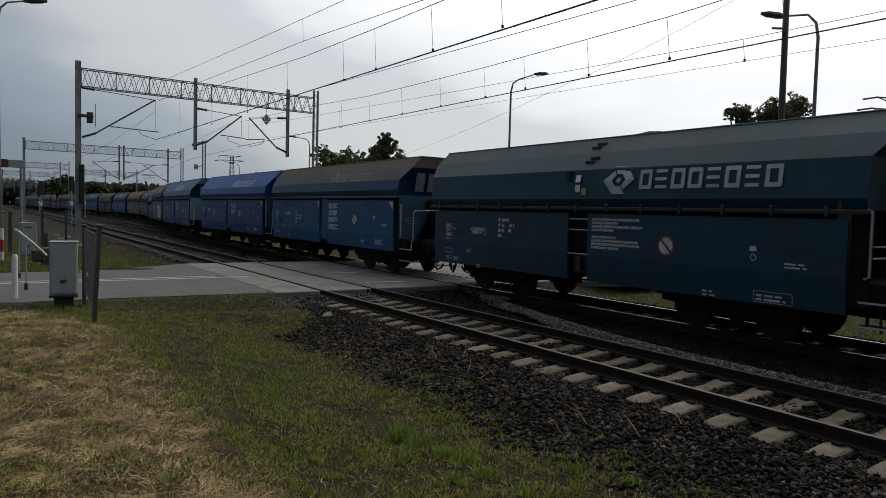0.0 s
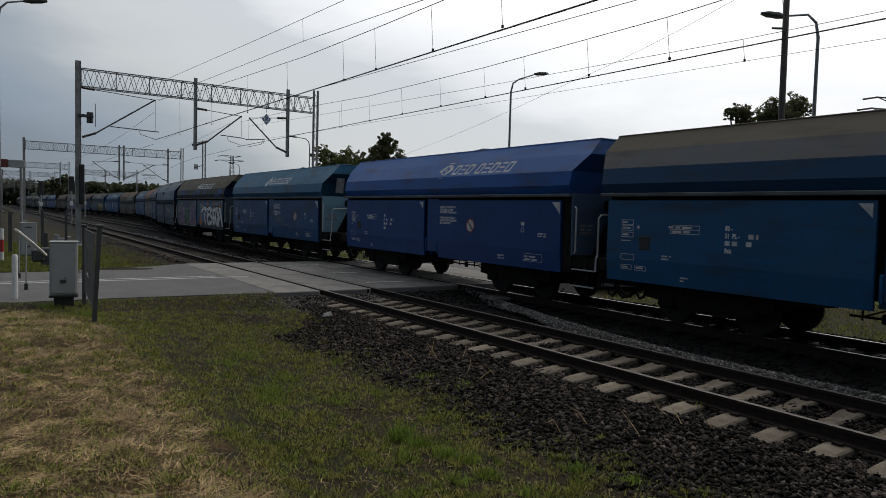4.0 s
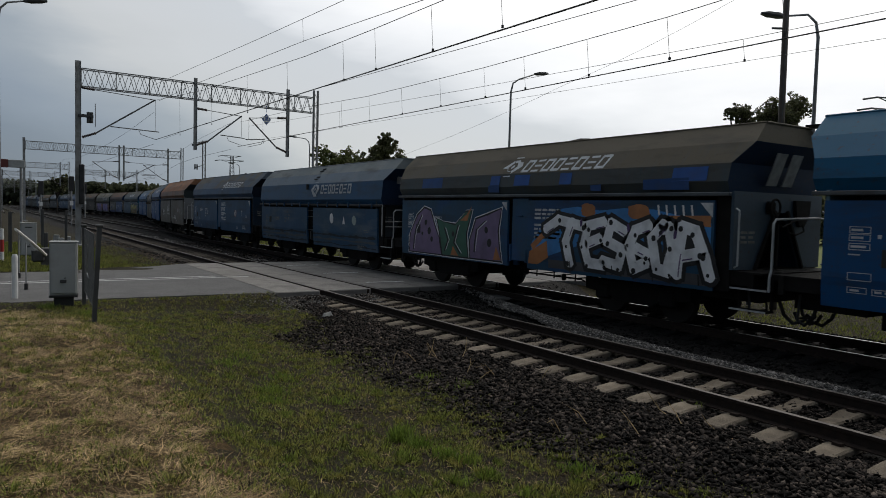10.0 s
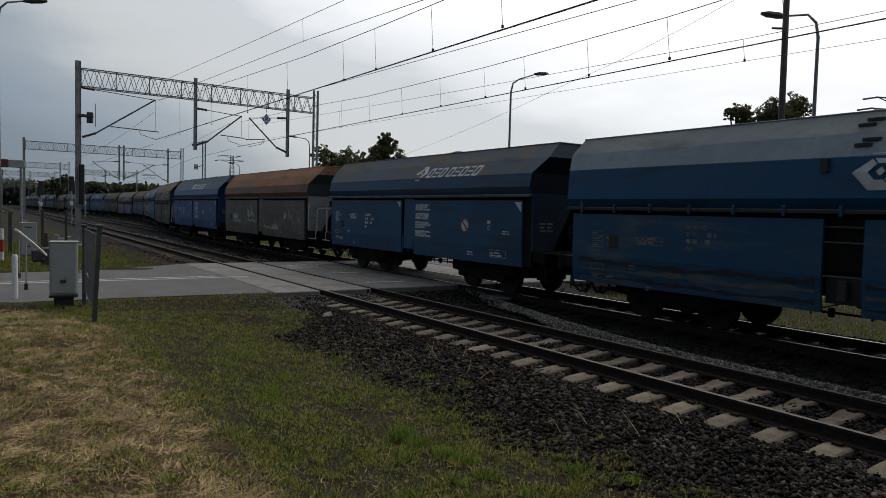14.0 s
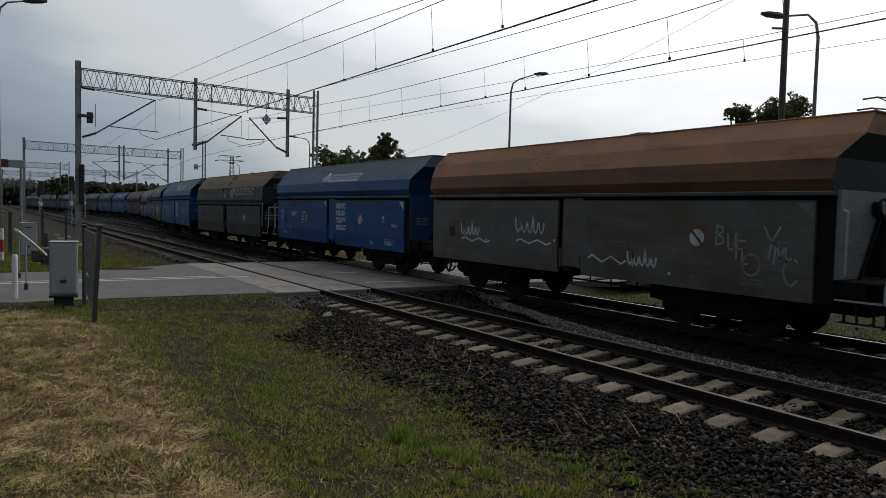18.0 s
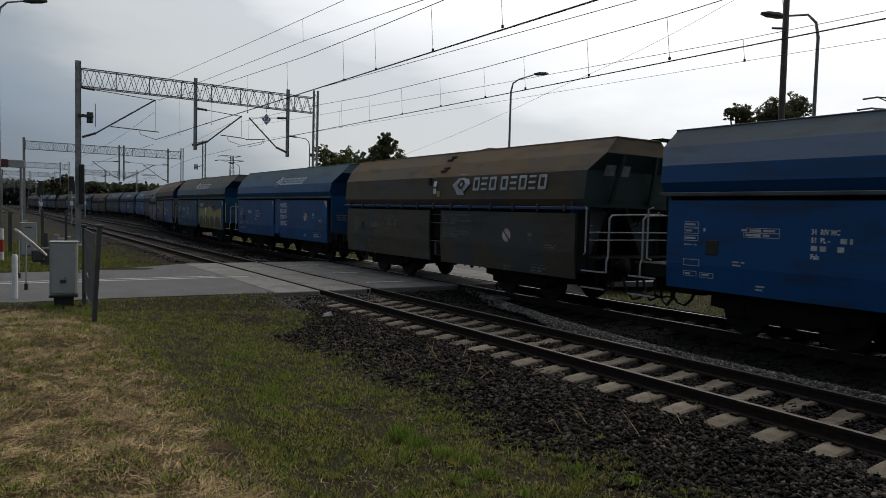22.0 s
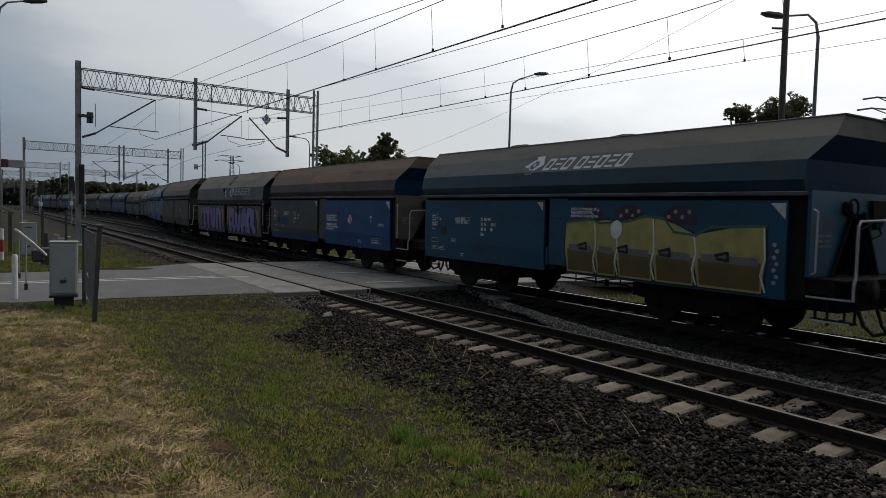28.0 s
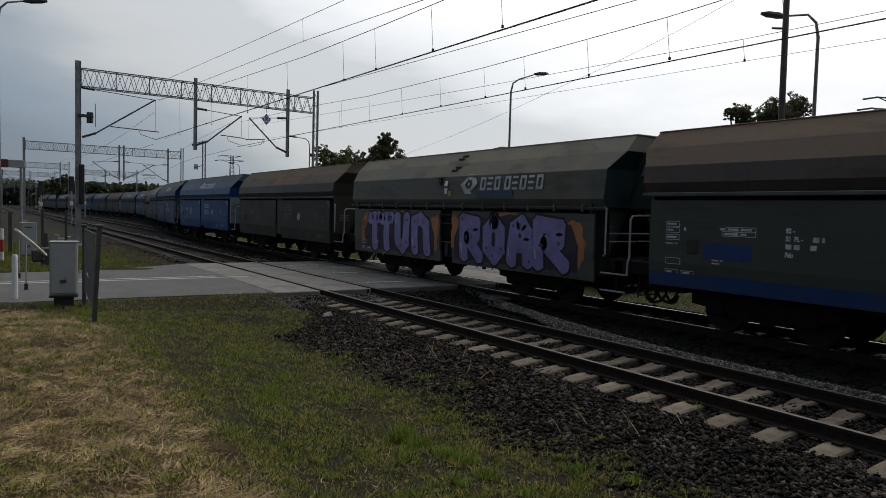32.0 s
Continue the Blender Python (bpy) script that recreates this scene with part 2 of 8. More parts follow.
M_BOGIE = material("sooty_bogie_steel", (0.013, 0.012, 0.011), 0.85, 0.0, (0.008, 0.0075, 0.007), 5, 0.8, bump=0.2, spec=0.15)
M_WHEEL = material("worn_wheel_steel", (0.022, 0.019, 0.017), 0.7, 0.2, (0.013, 0.012, 0.011), 6, 0.8, spec=0.3)
M_TUBE = material("pale_handrail_paint", (0.42, 0.43, 0.43), 0.5, 0, (0.3, 0.3, 0.3), 6, 0.7)
M_COAL = material("coal", (0.010, 0.010, 0.011), 0.92, 0, (0.022, 0.022, 0.022), 9, 0.7, bump=1.0, bump_scale=12, spec=0.1)
M_STENCIL = material("pale_stencil_paint", (0.62, 0.63, 0.62), 0.6, 0, (0.36, 0.38, 0.40), 5, 0.9)
M_WORDS = material("white_stencil_paint", (0.78, 0.79, 0.78), 0.6, 0, (0.5, 0.52, 0.54), 6, 0.8)
M_STENCIL_DIM = material("faded_stencil_paint", (0.20, 0.20, 0.19), 0.7, 0, (0.10, 0.10, 0.095), 5, 0.9)
M_LOGO_GREY = material("pale_grey_logo_paint", (0.50, 0.53, 0.55), 0.6, 0, (0.36, 0.38, 0.40), 4, 0.8)
M_LOGO_TAN = material("dusty_tan_logo_paint", (0.22, 0.19, 0.14), 0.7, 0, (0.15, 0.13, 0.10), 4, 0.8)
M_LOGO_ORANGE = material("faded_orange_logo_paint", (0.30, 0.12, 0.05), 0.7, 0, (0.2, 0.09, 0.05), 4, 0.8)
M_BARK = material("bark", (0.07, 0.055, 0.04), 0.9, 0, (0.04, 0.03, 0.025), 8, 0.8, bump=0.5)
M_LEAF = leafy("tree_leaf", (0.085, 0.105, 0.036), (0.12, 0.13, 0.05), 0.5, 0.6, 0.3)
M_LEAF_DARK = leafy("dark_tree_leaf", (0.085, 0.095, 0.048), (0.12, 0.12, 0.062), 0.5, 0.7, 0.35)
M_WOOD_POLE = material("tarred_timber_pole", (0.10, 0.085, 0.07), 0.85, 0, (0.06, 0.05, 0.042), 3, 0.8, bump=0.3)
M_FIELD = material("far_field_grass", (0.15, 0.17, 0.05), 0.95, 0, (0.11, 0.135, 0.045), 0.2, 0.8, 0.4, 9, 0.5, 4, spec=0.15)

# distance haze is put into this leaf colour, which is greyed and lifted
M_HAZY_WOODS = leafy("hazy_far_woods_leaf", (0.060, 0.070, 0.045), (0.085, 0.092, 0.05), 0.08, 0.5, 0.3)
M_VERGE = leafy("verge_grass_blade", (0.105, 0.135, 0.02), (0.185, 0.18, 0.048), 0.8, 0.8)


# ---- mesh helpers ----
def blank():
    return [], [], []


def add(b, verts, faces, mi=0):
    k = len(b[0])
    b[0].extend(tuple(v) for v in verts)
    for f in faces:
        b[1].append(tuple(k + i for i in f))
        b[2].append(mi)


def box(b, x0, x1, y0, y1, z0, z1, c=0.0, mi=0):
    """A box; with c its upright and level edges are chamfered."""
    if not c:
        v = [(x, y, z) for x in (x0, x1) for y in (y0, y1) for z in (z0, z1)]
        add(b, v, [(0, 1, 3, 2), (4, 6, 7, 5), (0, 4, 5, 1), (2, 3, 7, 6), (0, 2, 6, 4), (1, 5, 7, 3)], mi)
        return
    c = min(c, abs(x1 - x0) * 0.45, abs(y1 - y0) * 0.45, abs(z1 - z0) * 0.45)
    rings = []
    for z, d in ((z0, c), (z0 + c, 0), (z1 - c, 0), (z1, c)):
        a0, a1, e0, e1, k = x0 + d, x1 - d, y0 + d, y1 - d, c * (0.6 if d else 1.0)
        rings.append([(a0 + k, e0, z), (a1 - k, e0, z), (a1, e0 + k, z), (a1, e1 - k, z), (a1 - k, e1, z), (a0 + k, e1, z), (a0, e1 - k, z), (a0, e0 + k, z)])
    v = [p for r in rings for p in r]
    f = [tuple(range(7, -1, -1)), tuple(range(24, 32))]
    for r in range(3):
        for i in range(8):
            j = (i + 1) % 8
            f.append((r * 8 + i, r * 8 + j, r * 8 + 8 + j, r * 8 + 8 + i))
    add(b, v, f, mi)


def tube(b, pts, r, n=6, mi=0, close=True):
    """A round bar along a polyline; r may be one radius or one a point."""
    pts = [Vector(p) for p in pts]
    rs = r if isinstance(r, (list, tuple)) else [r] * len(pts)
    v, f = [], []
    side = None
    for i, p in enumerate(pts):
        d = (pts[min(i + 1, len(pts) - 1)] - pts[max(i - 1, 0)]).normalized()
        if side is None:
            side = d.cross(Vector((0.31, 0.17, 0.93))).normalized()
        side = (side - d * side.dot(d)).normalized()
        up = d.cross(side)
        for k in range(n):
            a = 2 * math.pi * k / n
            v.append(p + (side * math.cos(a) + up * math.sin(a)) * rs[i])
    for i in range(len(pts) - 1):
        for k in range(n):
            j = (k + 1) % n
            f.append((i * n + k, i * n + j, i * n + n + j, i * n + n + k))
    if close:
        f.append(tuple(range(n - 1, -1, -1)))
        f.append(tuple(range((len(pts) - 1) * n, len(pts) * n)))
    add(b, v, f, mi)


def bar(b, p, q, w, h, mi=0):
    """A rectangular bar from p to q, w wide and h deep."""
    p, q = Vector(p), Vector(q)
    d = (q - p).normalized()
    ref = Vector((0, 0, 1)) if abs(d.z) < 0.9 else Vector((0, 1, 0))
    s = d.cross(ref).normalized()
    u = s.cross(d)
    v = []
    for e in (p, q):
        for a, c in ((-1, -1), (1, -1), (1, 1), (-1, 1)):
            v.append(e + s * (a * w / 2) + u * (c * h / 2))
    add(b, v, [(3, 2, 1, 0), (4, 5, 6, 7), (0, 1, 5, 4), (1, 2, 6, 5), (2, 3, 7, 6), (3, 0, 4, 7)], mi)


def prism_y(b, poly, y0, y1, mi=0):
    """A polygon in x and z drawn out along y."""
    n = len(poly)
    v = [(x, y0, z) for x, z in poly] + [(x, y1, z) for x, z in poly]
    f = [tuple(range(n)), tuple(range(2 * n - 1, n - 1, -1))]
    for i in range(n):
        j = (i + 1) % n
        f.append((i, n + i, n + j, j))
    add(b, v, f, mi)


def mesh_of(name, b, mats=(), smooth=False):
    me = bpy.data.meshes.new(name)
    me.from_pydata(b[0], [], b[1])
    for m in mats:
        me.materials.append(m)
    if len(mats) > 1:
        me.polygons.foreach_set("material_index", b[2])
    if smooth:
        me.polygons.foreach_set("use_smooth", [True] * len(me.polygons))
    me.update()
    return me


def part(name, b, mat, parent, label="", smooth=False, at=None):
    """Links a builder (or a ready mesh) as one mesh object under its thing."""
    mats = mat if isinstance(mat, (list, tuple)) else (mat,)
    me = b if isinstance(b, bpy.types.Mesh) else mesh_of(name, b, mats, smooth)
    ob = new(name, me)
    ob.parent = parent
    if at is not None:
        ob.matrix_basis = at
    if label:
        tagged(ob, label)
    return ob


def thing(name, label, category, at=None, group="", kind=""):
    ob = new(name)
    ob.empty_display_size = 0.2
    if at is not None:
        ob.matrix_basis = at
    return tagged(ob, label, category, group, kind)


def lone(name, b, mat, label, category, group="", kind="", smooth=False, at=None):
    mats = mat if isinstance(mat, (list, tuple)) else (mat,)
    ob = new(name, b if isinstance(b, bpy.types.Mesh) else mesh_of(name, b, mats, smooth))
    if at is not None:
        ob.matrix_basis = at
    return tagged(ob, label, category, group, kind)


def smooth_step(a, b, v):
    t = min(1.0, max(0.0, (v - a) / (b - a)))
    return t * t * (3 - 2 * t)


# ---- the lines of the tracks: straight past the crossing, swinging out through the station throat ----
NEAR_X, FAR_X = 8.337, 12.862


def swing(y):
    return 6.6 * smooth_step(46, 112, y) - 6.1 * smooth_step(122, 242, y)


def near_line(y):
    return NEAR_X


def far_line(y):
    return FAR_X + swing(y)


def lerp_table(table, v):
    if v <= table[0][0]:
        return table[0][1]
    for (a, p), (c, q) in zip(table, table[1:]):
        if v <= c:
            return p + (q - p) * (v - a) / (c - a)
    return table[-1][1]


SECTION = [(-30, 0.5), (-1.2, 0.45), (0.9, 0.28), (1.7, 0.12), (2.3, -0.12), (3.2, -0.24), (4.7, -0.38), (5.3, -0.36), (6.5, -0.24), (7.0, -0.235), (15.2, -0.235), (16.6, -0.5), (18.5, -0.45), (21, -0.2), (60, -0.1)]
SECTION_FAR = [(-30, 0.0), (1.0, -0.05), (3.5, -0.2), (5.2, -0.35), (6.6, -0.235), (15.2, -0.235), (16.6, -0.5), (18.5, -0.45), (21, -0.2), (60, -0.1)]


def ground_z(x, y):
    sx = x if x < 10 else max(10.0, x - swing(y))
    z = lerp_table(SECTION, sx)
    zf = lerp_table(SECTION_FAR, sx)
    z = z + (zf - z) * smooth_step(11.5, 16.8, y)
    road = smooth_step(16.0, 17.3, y) * (1 - smooth_step(26.5, 28.5, y))
    if sx < 6.2 or sx > 15.4:
        z = z + (-0.022 - z) * road
        if 17.6 < y < 24.4 or (24.3 < y < 27.0 and 5.2 < sx < 6.2):
            z -= 0.09
    elif y < 17.3:
        z += 0.1 * smooth_step(15.8, 17.2, y)
    z += 0.02 * noise.noise(Vector((x * 1.9, y * 1.9, 5.3))) * (1 if y < 16 else 0)
    z += 0.03 * noise.noise(Vector((x * 0.7, y * 0.7, 0.3))) + 0.012 * noise.noise(Vector((x * 3.1, y * 3.1, 1.3)))
    return z


def dry_edge(y):
    return 1.74 + 0.22 * noise.noise(Vector((y * 0.6, 9.0, 0))) - 0.6 * smooth_step(12.5, 15.5, y)


def spread(*runs):
    out = []
    for a, c, step in runs:
        k = max(1, round((c - a) / step))
        out += [a + (c - a) * i / k for i in range(k)]
    return out + [runs[-1][1]]


def build_ground():
    xs = spread((-1500, -200, 325), (-200, -20, 30), (-20, -2, 1.5), (-2, 7.5, 0.2), (7.5, 18, 0.75), (18, 30, 2), (30, 120, 10), (120, 2600, 310))
    ys = spread((-600, -60, 90), (-60, -4, 7), (-4, 2, 1.0), (2, 18, 0.2), (18, 30, 0.8), (30, 120, 3), (120, 300, 15), (300, 3600, 330))
    verts = [(x, y, ground_z(x, y)) for y in ys for x in xs]
    w = len(xs)
    faces, mi = [], []
    for j in range(len(ys) - 1):
        for i in range(w - 1):
            faces.append((j * w + i, j * w + i + 1, (j + 1) * w + i + 1, (j + 1) * w + i))
            cx, cy = (xs[i] + xs[i + 1]) / 2, (ys[j] + ys[j + 1]) / 2
            sx = cx if cx < 10 else max(10.0, cx - swing(cy))
            edge = 5.0 + 0.35 * noise.noise(Vector((cy * 0.8, 0, 0))) + 1.5 * smooth_step(13.0, 15.5, cy) * (1 - 0.35 * smooth_step(34, 50, cy))
            dry = cx < dry_edge(cy) + 0.3 * noise.noise(Vector((cx * 2.1, cy * 2.1, 5.0))) and cy < 15.5
            mi.append(1 if edge < sx < 16.4 else 2 if sx > 22 else 3 if dry else 0)
    me = mesh_of("ground", (verts, faces, mi), (M_GROUND, M_BED, M_FIELD, M_THATCH), True)
    tagged(new("ground", me), "uneven grassy ground with a dark ballast bed", "ground", kind="structure")


build_ground()


def build_track(name, line, y0, y1, sleeper_y1, label):
    """Two rails on concrete sleepers."""
    track = thing(name, label, "railway track", kind="structure")
    prof = [(-0.036, 0.0), (0.036, 0.0), (0.036, -0.035), (0.012, -0.05), (0.012, -0.135), (0.07, -0.152), (0.07, -0.165), (-0.07, -0.165), (-0.07, -0.152), (-0.012, -0.135), (-0.012, -0.05), (-0.036, -0.035)]
    ys = spread((y0, max(46, y0 + 8), 8), (max(46, y0 + 8), 260, 4), (260, y1 + 1, 60))
    n = len(prof)
    for side in (-0.7535, 0.7535):
        b = blank()
        verts = []
        for y in ys:
            sl = (line(y + 0.5) - line(y - 0.5))
            for px, pz in prof:
                verts.append((line(y) + side + px, y - sl * (side + px), pz))
        k = len(ys)
        faces, mi = [], []
        for j in range(k - 1):
            for i in range(n):
                q = (i + 1) % n
                faces.append((j * n + i, (j + 1) * n + i, (j + 1) * n + q, j * n + q))
                mi.append(1 if i == 0 else 0)
        part("rail", mesh_of("rail", (verts, faces, mi), (M_RAIL_SIDE, M_RAIL_TOP if line is far_line else M_RAIL_DULL)), None, track, "rusty steel rail with a worn head")
    # sleepers: thicker at the rail seats, hollowed in the middle
    b = blank()
    st = [(-1.31, 0.13, -0.215), (-1.26, 0.145, -0.195), (-0.95, 0.145, -0.165), (-0.55, 0.14, -0.17), (-0.3, 0.115, -0.205), (0.3, 0.115, -0.205), (0.55, 0.14, -0.17), (0.95, 0.145, -0.165), (1.26, 0.145, -0.195), (1.31, 0.13, -0.215)]
    rows = []
    for x, hw, zt in st:
        rows.append([(x, -hw, -0.38), (x, -hw, zt - 0.02), (x, -hw + 0.025, zt), (x, hw - 0.025, zt), (x, hw, zt - 0.02), (x, hw, -0.38)])
    v = [p for r in rows for p in r]
    f = [(0, 1, 2, 3, 4, 5), tuple(range(len(v) - 1, len(v) - 7, -1))]
    for i in range(len(rows) - 1):
        for k in range(6):
            q = (k + 1) % 6
            f.append((i * 6 + k, i * 6 + 6 + k, i * 6 + 6 + q, i * 6 + q))
    add(b, v, f)
    for s in (-0.7535, 0.7535):
        for d in (-0.11, 0.11):
            box(b, s + d - 0.035, s + d + 0.035, -0.05, 0.05, -0.172, -0.135, mi=1)
    me = mesh_of("sleeper", b, (M_SLEEPER_SOOT_SHADE if line is far_line else M_SLEEPER, M_RAIL_SIDE))
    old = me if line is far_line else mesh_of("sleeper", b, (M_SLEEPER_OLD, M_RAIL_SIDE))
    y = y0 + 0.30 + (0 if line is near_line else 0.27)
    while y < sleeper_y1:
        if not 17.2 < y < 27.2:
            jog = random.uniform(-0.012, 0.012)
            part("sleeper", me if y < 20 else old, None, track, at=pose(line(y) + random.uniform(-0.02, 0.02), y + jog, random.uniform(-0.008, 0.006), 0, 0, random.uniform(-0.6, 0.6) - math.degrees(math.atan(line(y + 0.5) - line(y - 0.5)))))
        y += 0.6


build_track("track_1", near_line, -20.0, 700, 75.0, "straight railway track on concrete sleepers in ballast")
build_track("track_2", far_line, -20.0, 700, 62.0, "railway track under the coal train beside grass")
# side tracks of the station throat, seen far off
for i, (x, y0) in enumerate(((FAR_X, 62.0), (FAR_X + 4.4, 96.0), (NEAR_X - 4.6, 150.0))):
    build_track("track_%d" % (i + 3), lambda y, c=x: c, y0, 700, y0, "station side track seen from afar")


# ---- the level crossing ----
def build_crossing():
    b = blank()
    # carriageway on the near side of the line, with a flared far edge
    rows = [(-60, 16.9, 24.2), (-12, 17.3, 24.6), (1.9, 17.55, 24.95), (4.5, 17.45, 25.9), (6.22, 17.3, 27.15)]
    v = []
    for x, a, c in rows:
        v += [(x, a, -0.2), (x, a, -0.012), (x, c, -0.012), (x, c, -0.2)]
    f = []
    for i in range(len(rows) - 1):
        for k in range(3):
            f.append((i * 4 + k, i * 4 + 4 + k, i * 4 + 5 + k, i * 4 + 1 + k))
    add(b, v, f)
    lone("road_1", b, M_ASPHALT, "grey worn asphalt road leading up to the crossing", "road", kind="structure")
    b = blank()
    add(b, [(15.75, 17.2, -0.2), (15.75, 17.2, -0.012), (15.75, 27.2, -0.012), (15.75, 27.2, -0.2), (19, 16.0, -0.2), (19, 16.0, -0.03), (19, 28.4, -0.03), (19, 28.4, -0.2), (27, 9, -0.2), (27, 9, -0.06), (27, 32, -0.06), (27, 32, -0.2)],
        [(0, 4, 5, 1), (1, 5, 6, 2), (2, 6, 7, 3), (4, 8, 9, 5), (5, 9, 10, 6), (6, 10, 11, 7)])
    lone("road_2", b, M_ASPHALT, "grey asphalt road beyond the tracks", "road", kind="structure")
    # road running along beyond the line
    b = blank()
    box(b, 22.6, 28.8, -120, 260, -0.3, -0.05)
    lone("road_3", b, M_ASPHALT, "grey road running along the line beyond the verge", "road", kind="structure")
    for y0, y1, x0, x1 in ((21.56, 21.64, -60, 6.9), (21.98, 22.06, -60, 6.0)):
        b = blank()
        box(b, x0, x1, y0, y1, -0.03, -0.008)
        lone("road_line", b, M_WHITE, "worn white centre line on the asphalt", "road marking", "centre lines", "structure")
    deck = thing("crossing_deck", "concrete slab deck of the level crossing", "level crossing", kind="structure")
    cols = ((6.24, 7.475), (7.66, 9.01), (9.2, 11.98), (12.19, 13.53), (13.71, 15.7))
    made = {}
    for x0, x1 in cols:
        k = 2 if x1 - x0 > 2 else 1
        for c in range(k):
            w = (x1 - x0) / k
            key = round(w, 3)
            if key not in made:
                b = blank()
                box(b, -w / 2 + 0.006, w / 2 - 0.006, -1.655, 1.655, -0.2, -0.012, 0.02)
                made[key] = mesh_of("slab", b, (M_SLAB,))
            for r in range(3):
                part("slab", made[key], None, deck, at=pose(x0 + w * (c + 0.5), 17.25 + 3.32 * (r + 0.5), random.uniform(-0.006, 0.004), random.uniform(-0.1, 0.1), random.uniform(-0.15, 0.15), 0))
    b = blank()
    for x, z in ((7.76, -0.06), (8.9, -0.06), (12.29, -0.06), (13.42, -0.06)):
        box(b, x - 0.03, x + 0.03, 17.25, 27.2, -0.2, -0.016)
    part("flangeway_edge", b, M_RAIL_SIDE, deck, "rusty steel edge strip beside the rail")
    # faded markings on the slabs
    for y in (18.7, 21.9, 25.3):
        b = blank()
        box(b, 9.6, 10.9, y, y + 0.10, -0.02, -0.006)
        lone("road_line", b, M_WHITE, "faded white line on the crossing slabs", "road marking", "centre lines", "structure")


build_crossing()


# ---- catenary gantries ----
def lattice_beam(b, p, q, height, depth, bays):
    """A lattice girder from p to q (upper chord level), zigzag braced on both faces."""
    p, q = Vector(p), Vector(q)
    dn = Vector((0, 0, -height))
    for s in (-depth / 2, depth / 2):
        o = Vector((0, s, 0))
        bar(b, p + o, q + o, 0.055, 0.055)
        bar(b, p + o + dn, q + o + dn, 0.055, 0.055)
        for i in range(bays):
            a, c = p.lerp(q, i / bays), p.lerp(q, (i + 1) / bays)
            m = a.lerp(c, 0.5)
            up, low = (o, o + dn) if s < 0 else (o + dn, o)
            bar(b, a + up, m + low, 0.028, 0.028)
            bar(b, m + low, c + up, 0.028, 0.028)
    for i in range(0, bays + 1, 3):
        a = p.lerp(q, i / bays)
        for z in (0, -height):
            bar(b, a + Vector((0, -depth / 2, z)), a + Vector((0, depth / 2, z)), 0.04, 0.04)
        bar(b, a + Vector((0, depth / 2, 0)), a + Vector((0, depth / 2, -height)), 0.05, 0.05)


def insulator(b, p, q, mi=0):
    """A ribbed insulator lying from p to q."""
    p, q = Vector(p), Vector(q)
    pts, rs = [], []
    k = 8
    for i in range(k * 2 + 1):
        pts.append(p.lerp(q, i / (k * 2)))
        rs.append(0.09 if i % 2 else 0.045)
    tube(b, pts, rs, 8, mi)


M_BRACKET = material("grey_bracket_tube", (0.15, 0.155, 0.16), 0.6, 0.1, (0.10, 0.10, 0.10), 4, 0.8)


def cantilever(parent, root, tip_x, z_low, z_arm, z_tie):
    """A hinged bracket: slanting tube, tie rod, steady arm."""
    rx, ry, _ = root
    s = 1 if tip_x > rx else -1
    b = blank()
    tube(b, [(rx + s * 0.75, ry, z_low + 0.28), (tip_x, ry, z_arm)], 0.045)
    tube(b, [(rx + s * 0.7, ry, z_tie), (tip_x, ry, z_arm - 0.02)], 0.022)
    tube(b, [(rx + s * 1.5, ry, z_low + 0.72), (tip_x + s * 0.2, ry, z_low + 0.62)], 0.03)
    tube(b, [(tip_x - s * 0.9, ry, z_low + 0.62), (tip_x - s * 0.8, ry, z_low + 0.4), (tip_x + s * 0.05, ry, z_low + 0.16)], 0.016)
    tube(b, [(tip_x, ry, z_arm - 0.05), (tip_x, ry, z_low + 0.68)], 0.008)
    part("cantilever", b, M_BRACKET, parent, "grey tubular wire bracket")
    for p, q in (((rx + s * 0.06, ry, z_low), (rx + s * 0.75, ry, z_low + 0.28)), ((rx + s * 0.06, ry, z_tie + 0.05), (rx + s * 0.7, ry, z_tie))):
        b = blank()
        insulator(b, p, q)
        part("insulator", b, M_INSUL, parent, "dark ribbed insulator", True)


